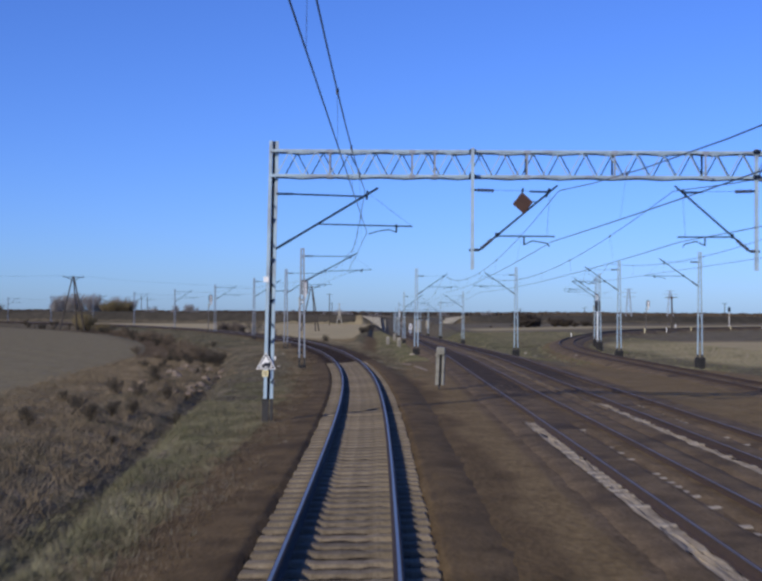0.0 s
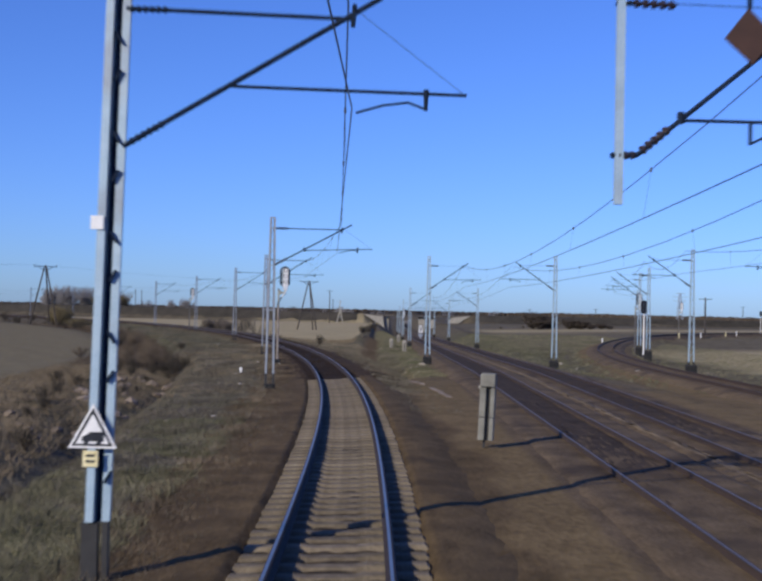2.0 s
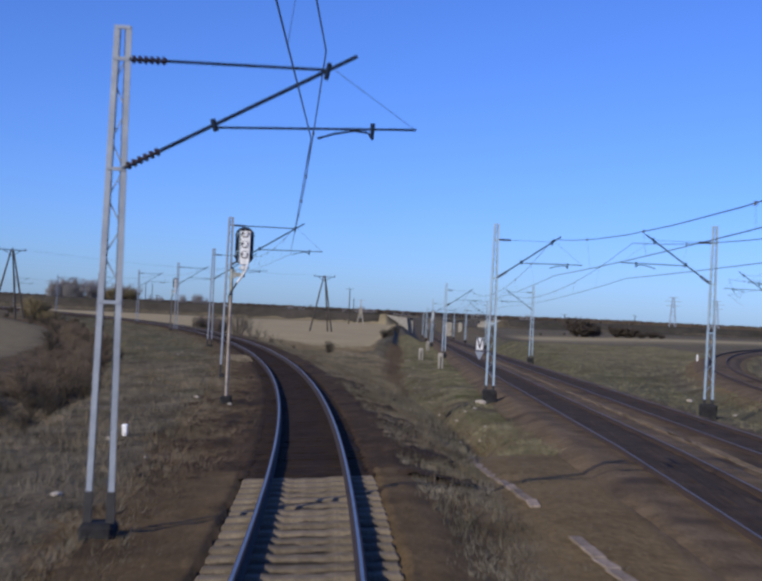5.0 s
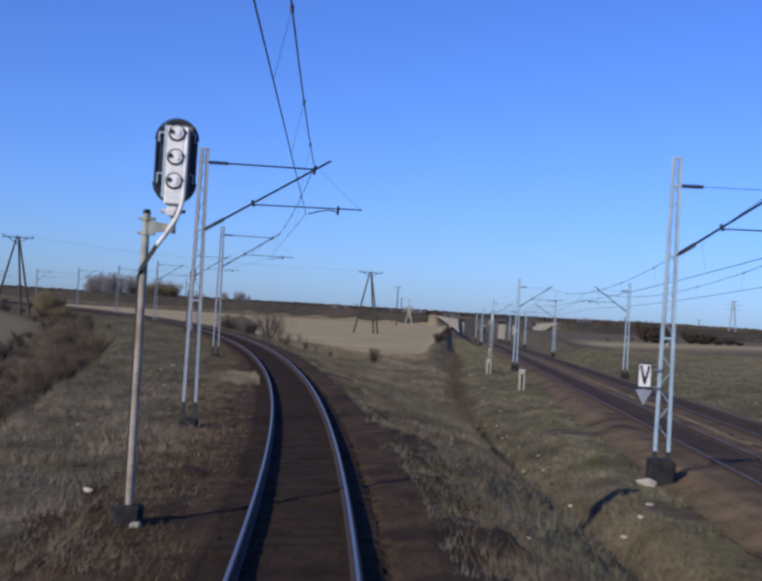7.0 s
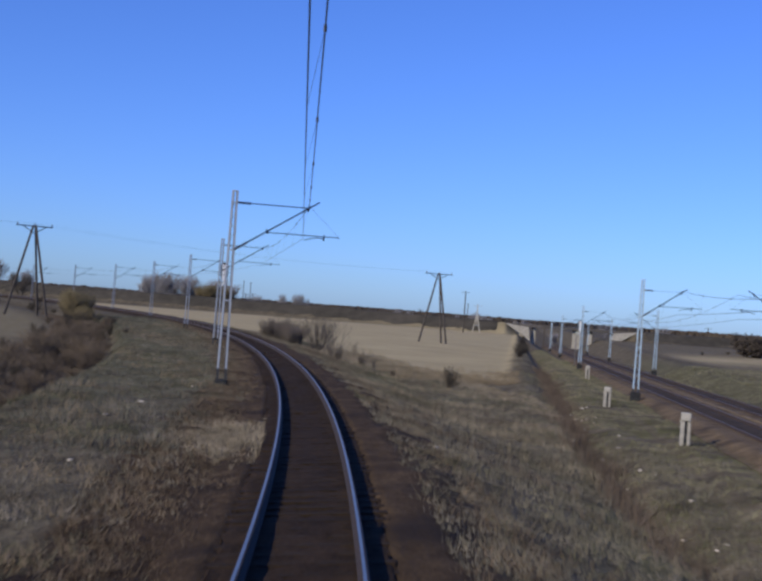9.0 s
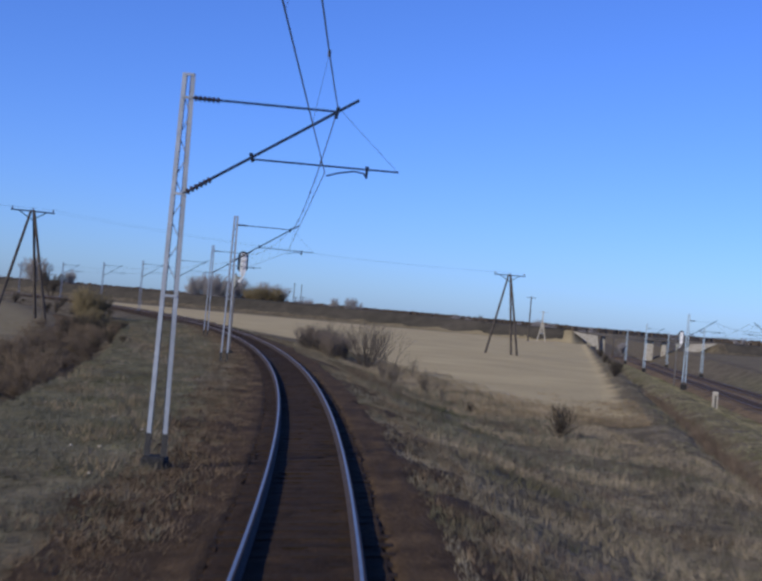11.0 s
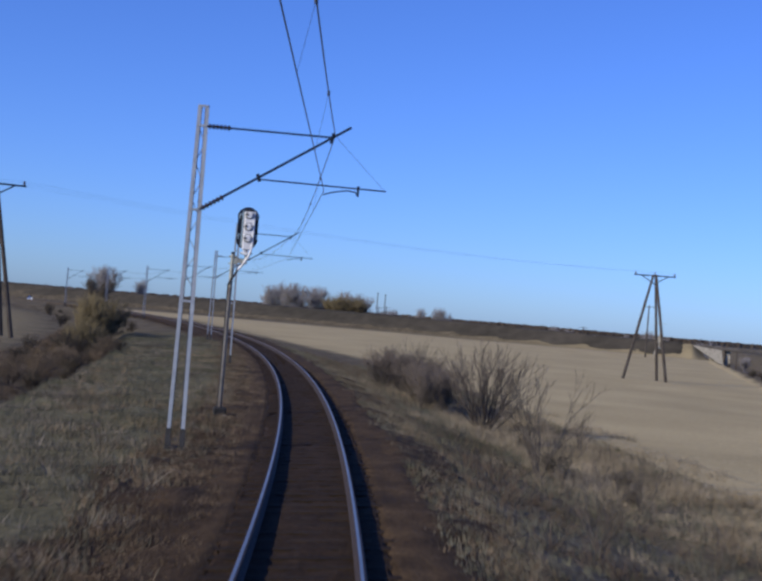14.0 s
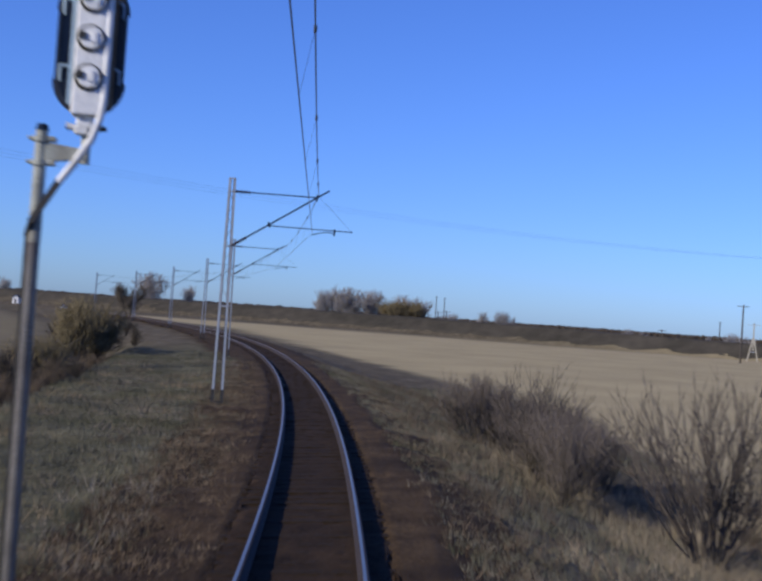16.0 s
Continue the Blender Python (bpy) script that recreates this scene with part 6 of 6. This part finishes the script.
def sow():
    rng = np.random.default_rng(5)
    # inner side: bank and brushy strip
    x, y, s, lat = scatter(38000, 10, 275, -10.6, -1.75, 1)
    keep = -lat > 1.75 + 1.1 * rng.random(len(x)) + 0.3 * wobble(x, y, 0.8, 1.0)
    x, y, s, lat = x[keep], y[keep], s[keep], lat[keep]
    tall = 0.1 + 0.16 * (wobble(x, y, 0.5, 3.0) * 0.5 + 0.5) * ramp01(-lat, 2.3, 3.6)
    blades("dry_grass", "matted brown and grey dry grass on the track's inner bank", x[s < 128], y[s < 128], tall[s < 128], 0.022, 7, 1, BLADES)
    blades("dry_grass", "matted grey and olive grass on the track's inner bank", x[s >= 128], y[s >= 128], tall[s >= 128], 0.022, 7, 21, BLADES_GREY)
    x, y, s, lat = scatter(34000, 14, 290, -16.5, -6.2, 2)
    keep = -lat > np.interp(s, [0, 20, 33, 47, 85, 112, 130, 210, 300], [6.1, 6.4, 7.0, 8.1, 9.0, 9.3, 10.2, 10.9, 11.3])
    x, y = x[keep], y[keep]
    tall = 0.16 + 0.34 * rng.random(len(x)) * (0.6 + 0.4 * wobble(x, y, 0.5, 8.0))
    near = s[keep] < 104
    blades("rank_grass", "tall brown withered weeds along the ditch", x[near], y[near], tall[near], 0.026, 9, 2, BLADES_DARK, 0.26, 0.9)
    blades("rank_grass", "dark brown withered weeds in the ditch below the bank", x[~near], y[~near], tall[~near], 0.03, 7, 22, BLADES_BROWN, 0.2, 0.5)
    x, y, s, lat = scatter(9500, 10, 50, -6.4, -3.1, 33)
    keep = wobble(x, y, 0.45, 5.0) > -0.35
    blades("olive_grass", "matted olive and straw grass on the bank", x[keep], y[keep], 0.08 + 0.08 * rng.random(keep.sum()), 0.026, 8, 33, BLADES_OLIVE, 0.14, 0.8)
    x, y, s, lat = scatter(9000, 12, 60, -6.0, -2.9, 3)
    keep = wobble(x, y, 0.6, 2.0) > -0.2
    blades("green_grass", "short winter-green grass on the bank", x[keep], y[keep], 0.07 + 0.06 * rng.random(keep.sum()), 0.02, 8, 3, BLADES_GREEN)
    x, y, s, lat = scatter(20000, 130, 250, -10.2, -3.0, 4)
    keep = wobble(x, y, 0.35, 9.0) > 0.3
    blades("green_grass", "short winter-green grass on the bank", x[keep], y[keep], 0.07 + 0.08 * rng.random(keep.sum()), 0.02, 7, 4, BLADES_GREEN)
    x, y, s, lat = scatter(14000, 100, 262, -10.0, -2.6, 66)
    keep = wobble(x, y, 0.7, 31.0) + 0.5 * wobble(x, y, 0.2, 8.0) > 0.3
    blades("dry_grass", "pale dry tussocks scattered over the bank", x[keep], y[keep], 0.1 + 0.22 * rng.random(keep.sum()), 0.02, 8, 66, BLADES_DRY, 0.16, 0.7)
    x, y, s, lat = scatter(12000, 84, 262, -10.4, -3.0, 65)
    keep = wobble(x, y, 0.8, 21.0) + 0.4 * wobble(x, y, 0.25, 4.0) > 0.45
    x, y, near = x[keep], y[keep], s[keep] < 136
    tall = 0.1 + 0.2 * rng.random(len(x))
    blades("rank_grass", "brown clumps of withered weeds on the bank", x[near], y[near], tall[near], 0.02, 8, 65, BLADES_DARK, 0.2, 0.8)
    blades("rank_grass", "dark clumps of withered weeds on the bank", x[~near], y[~near], tall[~near], 0.02, 8, 67, BLADES_BROWN, 0.2, 0.8)
    x, y, s, lat = scatter(9000, 70, 250, -9.5, -3.6, 14)
    keep = wobble(x, y, 0.55, 12.0) > 0.3
    blades("rank_grass", "tufts of brown withered weeds on the bank", x[keep], y[keep], 0.15 + 0.25 * rng.random(keep.sum()), 0.022, 7, 14, BLADES_DARK, 0.15, 0.55)
    # outer side of the curve
    x, y, s, lat = scatter(32000, 76, 262, 2.0, 12.5, 5)
    keep = (x < 1.5) | (y < 0)
    x, y, lat = x[keep], y[keep], lat[keep]
    tall = 0.1 + 0.22 * (wobble(x, y, 0.45, 1.0) * 0.5 + 0.5) * ramp01(lat, 2.5, 4.6)
    near = s[keep] < 160
    blades("dry_grass", "matted brown dry grass between the tracks", x[near], y[near], tall[near], 0.024, 7, 5, BLADES)
    blades("dry_grass", "matted grey-brown grass below the curved track", x[~near], y[~near], tall[~near], 0.024, 7, 25, BLADES_GREY)
    x, y, s, lat = scatter(18000, 92, 262, 3.2, 12.5, 16)
    keep = (wobble(x, y, 0.55, 3.0) > 0.3 - 0.2 * ramp01(s, 175, 190)) & (x < drain_x(y) - 0.5)
    blades("rank_grass", "dark tufts of withered weeds between the tracks", x[keep], y[keep], 0.14 + 0.24 * rng.random(keep.sum()), 0.022, 7, 16, BLADES_BROWN, 0.16, 0.55)
    x, y, s, lat = scatter(12000, 92, 262, 3.0, 11.5, 17)
    keep = (wobble(x, y, 0.4, 13.0) > 0.25) & (x < drain_x(y) - 0.5)
    blades("green_grass", "short winter-green grass between the tracks", x[keep], y[keep], 0.08 + 0.08 * rng.random(keep.sum()), 0.02, 7, 17, BLADES_GREEN)
    x, y, s, lat = scatter(26000, 96, 225, 3.6, 14.5, 6)
    keep = (wobble(x, y, 0.3, 4.0) > 0.35 - 0.09 * np.clip(lat - 4, 0, 8) + 0.45 * (1 - ramp01(s, 140, 178))) & (x < drain_x(y) - 0.5)
    blades("straw_grass", "tall pale straw grass between the tracks", x[keep], y[keep], 0.16 + 0.2 * rng.random(keep.sum()), 0.02, 7, 6, BLADES_PALE, 0.18, 0.45)
    x, y, s, lat = scatter(11000, 196, 226, 3.6, 11.6, 61)
    keep = wobble(x, y, 0.55, 7.0) > 0.75 - 0.17 * np.clip(lat - 3.6, 0, 6)
    blades("straw_grass", "tall pale straw grass round the bushes by the tan field", x[keep], y[keep], 0.2 + 0.3 * rng.random(keep.sum()), 0.022, 8, 61, BLADES_PALE, 0.16, 0.35)
    s, lat = np.clip(rng.normal(131.8, 1.7, 1300), 126, 138), -np.clip(np.abs(rng.normal(2.0, 0.5, 1300)), 1.2, 3.6)
    h = np.interp(s, S, _h)
    x, y = np.interp(s, S, _x) + np.cos(h) * lat, np.interp(s, S, _y) + np.sin(h) * lat
    blades("straw_grass", "patch of pale straw grass beside the rails", x, y, 0.07 + 0.1 * rng.random(1300), 0.028, 10, 12, BLADES_PALE, 0.12, 0.5)
    for side, seed in ((-1, 31), (1, 32)):
        x, y, s, lat = scatter(13000, 14 if side < 0 else 74, 240, min(1.8 * side, 3.7 * side), max(1.8 * side, 3.7 * side), seed)
        keep = (wobble(x, y, 0.9, 3.0 + side) > -0.3) & (np.abs(lat) > 1.9 + 1.5 * rng.random(13000))
        blades('shoulder_weeds', 'sparse rusty dry weeds along the ballast edge', x[keep], y[keep], 0.07 + 0.12 * rng.random(keep.sum()), 0.02, 6, seed, BLADES_RUST, 0.12, 0.7)
    x, y, s, lat = scatter(24000, 14, 262, -3.4, -1.35, 41)
    keep = (-lat > 1.4 + 1.2 * rng.random(len(x)) ** 1.6 + 0.5 * (s < 80) + 0.35 * wobble(x, y, 0.7, 2.0))
    blades("shoulder_grass", "short dry grass creeping over the ballast shoulder", x[keep], y[keep], 0.05 + 0.09 * rng.random(keep.sum()), 0.018, 10, 41, BLADES_RUST, 0.2, 0.9)
    x, y, s, lat = scatter(13000, 70, 262, 1.8, 3.8, 42)
    keep = (lat > 1.95 + 1.1 * rng.random(len(x)) + 0.35 * wobble(x, y, 0.7, 6.0)) & (x < 2)
    blades("shoulder_grass", "short dry grass at the foot of the ballast", x[keep], y[keep], 0.06 + 0.14 * rng.random(keep.sum()), 0.02, 7, 42, BLADES, 0.14, 0.6)
    x, y, s, lat = scatter(9000, 176, 262, 3.4, 9.5, 46)
    keep = (wobble(x, y, 0.7, 8.0) > 0.25) & (x < -2) & (lat < 8 - 2.5 * (s < 200)) & ((s < 196) | (s > 217))
    blades("rank_grass", "dark withered weeds round the thickets", x[keep], y[keep], 0.16 + 0.3 * rng.random(keep.sum()), 0.022, 7, 46, BLADES_BROWN, 0.2, 0.6)
    # slopes of the main line
    n = 20000
    x, y = rng.uniform(-9.5, 2.6, n), rng.uniform(82, 300, n)
    lat = rail_frame(x, y)[1]
    keep = (lat > 3.2) & (np.abs(x - drain_x(y)) > 0.5) & ~((np.abs(x - drain_x(y)) < 0.8) & (y > 126))
    keep &= (x < drain_x(y)) | (wobble(x, y, 0.7, 5.0) > 0.15)
    keep &= ~((x < -4.8) & (y > 187))
    x, y = x[keep], y[keep]
    blades("bank_grass", "short mixed grass on the main line's bank", x, y, 0.1 + 0.1 * rng.random(len(x)), 0.026, 6, 7, BLADES)
    n = 44000
    x, y = rng.uniform(-3.0, 3.9, n), 86 + 210 * rng.random(n) ** 1.3
    keep = (x > drain_x(y) + 0.25) & (wobble(x, y, 0.6, 15.0) > -0.5)
    blades("bank_grass", "sparse olive-grey grass on the main line's gravelly bank", x[keep], y[keep], 0.06 + 0.11 * rng.random(keep.sum()), 0.024, 6, 27, BLADES_OLIVE, 0.16, 0.7)
    n = 5000
    x, y = rng.uniform(-22, -4.2, n), 183 + 20 * rng.random(n) ** 1.6
    keep = (rail_frame(x, y)[1] > 9) & (wobble(x, y, 0.6, 11.0) > (y - 196) / 12)
    blades("rank_grass", "brown withered weeds along the tan field's edge", x[keep], y[keep], 0.14 + 0.3 * rng.random(keep.sum()), 0.024, 7, 63, BLADES_DARK, 0.2, 0.6)
    n = 9000
    x, y = rng.uniform(-4.0, 2.4, n), rng.uniform(84, 200, n)
    lat = rail_frame(x, y)[1]
    keep = (lat > 4) & (wobble(x, y, 0.4, 6.0) > -0.2) & (x < drain_x(y) - 0.4)
    blades("green_grass", "short winter-green grass on the bank", x[keep], y[keep], 0.08 + 0.06 * rng.random(keep.sum()), 0.022, 7, 8, BLADES_GREEN)
    n = 5000
    x, y = rng.uniform(12.6, 18.5, n), rng.uniform(76, 250, n)
    keep = wobble(x, y, 0.3, 2.0) > -0.2
    blades("green_grass", "short winter-green grass beyond the main line", x[keep], y[keep], 0.08 + 0.08 * rng.random(keep.sum()), 0.03, 7, 18, BLADES_GREEN)
    n = 2600
    y = rng.uniform(124, 215, n)
    x = drain_x(y) + rng.normal(-0.25, 0.4, n)
    keep = wobble(x * 0, y, 0.5, 3.0) > -0.4
    blades("ditch_weeds", "tall dark withered weeds choking the drain", x[keep], y[keep], 0.2 + 0.45 * rng.random(keep.sum()), 0.03, 8, 47, BLADES_BROWN, 0.25, 0.5)
    n = 36000
    x, y = rng.uniform(11.9, 40, n), rng.uniform(70, 250, n)
    keep = (np.abs(x - side_x(y)) > 2.6) & ((y > 92) | (x > 20.5) | ((x > 13.4) & (y > 76)))
    x, y = x[keep], y[keep]
    blades("bank_grass", "rough olive-brown grass beyond the main line", x, y, 0.1 + 0.1 * rng.random(len(x)), 0.03, 6, 9, BLADES_OLIVE)
    n = 500
    x, y = rng.uniform(0.9, 3.0, n), rng.uniform(60, 84, n)
    blades("weeds", "sparse dry weeds on bare brown soil", x, y, 0.06 + 0.08 * rng.random(n), 0.02, 4, 10, BLADES)


def bank_scrub():
    """An uneven blanket of low brush over the far road banks, one sheet on each side of the bridge."""
    rng = np.random.default_rng(15)
    for x0, x1 in ((-420.0, -9.0), (32.0, 420.0)):
        x = np.arange(x0, x1 + 0.1, 1.5)
        off = np.arange(-14.0, 6.1, 1.0)
        X, O = np.meshgrid(x, off)
        Y = O + np.where(X < 11, 482 + 0.32 * np.maximum(-8 - X, 0), 482 + 0.1 * np.maximum(X - 31, 0))
        edge = np.minimum(np.minimum((O + 14) / 2.5, (6 - O) / 2.0), np.minimum((X - x0) / 3, (x1 - X) / 3))
        lump = 0.18 + 0.14 * wobble(X, Y, 0.9, 3.0) + 0.1 * wobble(X, Y, 0.25, 6.0) + rng.normal(0, 0.05, X.shape)
        Z = ground_z(X, Y) + np.where(edge >= 1, np.maximum(lump, 0.06), -0.3)
        ny, nx = X.shape
        idx = np.arange(nx * ny).reshape(ny, nx)
        faces = np.stack([idx[:-1, :-1], idx[:-1, 1:], idx[1:, 1:], idx[1:, :-1]], -1).reshape(-1, 4)
        ob = mesh_np("bank_scrub", np.stack([X, Y, Z], -1).reshape(-1, 3), faces, SCRUB, None, None, True)
        tagged(ob, "dark brown leafless scrub covering the road bank", "scrub", "", "stuff")


sow()
bank_scrub()


def far_woods():
    """A low dark line of woods on the horizon."""
    rng = np.random.default_rng(9)
    v, f = [], []
    for row, (dist, hgt) in enumerate(((1700, 6.5), (2000, 7.5), (2400, 9.0))):
        n = 900
        ang = np.linspace(-1.05, 0.75, n)
        for i, a in enumerate(ang):
            d = dist * (1 + 0.05 * math.sin(a * 9 + row))
            cx, cy = d * math.sin(a), d * math.cos(a) + 60
            w = dist * 1.8 / n * rng.uniform(0.8, 1.5)
            h = hgt * rng.uniform(0.8, 1.0) * (0.85 + 0.15 * math.sin(a * 23 + row * 2))
            o = len(v)
            for k in range(6):
                t = k * math.tau / 6
                v.append((cx + w * math.cos(t), cy + w * math.sin(t), -3.0))
            for k in range(6):
                t = k * math.tau / 6 + 0.3
                v.append((cx + w * 0.7 * math.cos(t) + rng.normal(0, 1), cy + w * 0.7 * math.sin(t), h * rng.uniform(0.65, 1.0)))
            v.append((cx, cy, h * rng.uniform(0.9, 1.1)))
            for k in range(6):
                j = (k + 1) % 6
                f.append((o + k, o + j, o + 6 + j))
                f.append((o + k, o + 6 + j, o + 6 + k))
                f.append((o + 6 + k, o + 6 + j, o + 12))
    ob = mesh_np("far_woods", np.array(v), np.array(f), HAZE_WOOD)
    tagged(ob, "dark distant leafless woods along the horizon", "woods", "", "stuff")


far_woods()


# ---- litter and stones ----
def stone_mesh(seed, mat=PALE_STONE):
    rng = random.Random(seed)
    bm = bmesh.new()
    bmesh.ops.create_icosphere(bm, subdivisions=1, radius=1.0)
    for v in bm.verts:
        v.co *= rng.uniform(0.65, 1.15)
        v.co.z *= 0.6
    me = bpy.data.meshes.new("stone")
    bm.to_mesh(me)
    bm.free()
    me.materials.append(mat)
    return me


def litter():
    rng = random.Random(3)
    meshes = [stone_mesh(i) for i in range(4)]
    dirty = [stone_mesh(10 + i, RUBBLE) for i in range(4)]

    def drop(x, y, r, name="stone", label="pale lump of rubble lying in dry grass"):
        ob = new(name, rng.choice(dirty if name == "rubble" else meshes))
        p = on_ground(x, y, -r * 0.25)
        ob.matrix_basis = Matrix.Translation(p) @ Matrix.Rotation(rng.uniform(0, 6.28), 4, "Z") @ Matrix.Diagonal((r * rng.uniform(0.8, 1.6), r, r, 1))
        tagged(ob, label, "stone", "pale stones and rubble")

    for i in range(34):
        t = beside(rng.uniform(20, 190), rng.choice((-1, 1)) * rng.uniform(3.2, 6.0)).translation
        if t.x < 2.5:
            drop(t.x, t.y, rng.uniform(0.05, 0.1))
    for i in range(40):
        y = rng.uniform(92, 175)
        drop(float(drain_x(y)) + rng.uniform(0.2, 1.6), y, rng.uniform(0.04, 0.1))
    drop(3.0, 107.2, 0.24, "packing_stone", "pale stone block at the foot of a mast")
    for i in range(46):
        t = beside(rng.uniform(56, 92), rng.uniform(-11.2, -8.3)).translation
        drop(t.x, t.y, rng.uniform(0.1, 0.42), "rubble", "dirty lump of dumped rubble in the brushy ditch")
    for i in range(6):
        drop(rng.uniform(13.2, 17), rng.uniform(80, 118), rng.uniform(0.12, 0.3))


litter()


def cable_trough():
    """A broken row of pale concrete cover slabs across the soil."""
    ob = thing("cable_trough", "broken row of pale concrete cable trough slabs in brown soil", "cable trough")
    rng = random.Random(8)
    a, b = Vector((2.88, 68.0)), Vector((1.4, 86.5))
    n = 24
    ang = math.degrees(math.atan2(b.y - a.y, b.x - a.x)) - 90
    for i in range(n):
        if 8 <= i <= 11:
            continue
        p = a.lerp(b, i / n)
        bm = bmesh.new()
        box(bm, (0, 0, 0), (0.2, 0.74, 0.09), None, 0.01)
        s = part("slab", bm, RUBBLE, ob)
        s.matrix_basis = Matrix.Translation(on_ground(p.x, p.y, 0.01 + 0.025 * rng.random())) @ pose(0, 0, 0, rng.uniform(-3, 3), rng.uniform(-6, 6), ang + rng.uniform(-5, 5))


cable_trough()


# ---- sleepers, one by one near the way, joined beyond ----
def lay_sleepers():
    rng = random.Random(11)
    s, far = 9.0, []
    while s < 330:
        concrete = s < CHANGE
        x, y, h, c = curve_at(s)
        jig = rng.uniform(-0.02, 0.02)
        m = pose_on(x + jig, y, rng.uniform(-0.012, 0.006), h + rng.uniform(-0.012, 0.012), c)
        if s < 186:
            ob = new("sleeper", TIE_CONCRETE if concrete else TIE_TIMBER)
            ob.parent = OWN
            ob.matrix_basis = m
        else:
            far.append(m)
        s += 0.6
    joined_ties(TIE_TIMBER, far, OWN)
    for k, cx in enumerate((MAIN_1, MAIN_2)):
        for i in range(int((29 + 8 * k) / 0.6)):
            y = 8 + i * 0.6
            ob = new("sleeper", TIE_MAIN)
            ob.parent = MAIN[k]
            ob.matrix_basis = pose(cx + rng.uniform(-0.03, 0.03), y, rng.uniform(-0.03, 0.012), 0, 0, rng.uniform(-1, 1))


lay_sleepers()
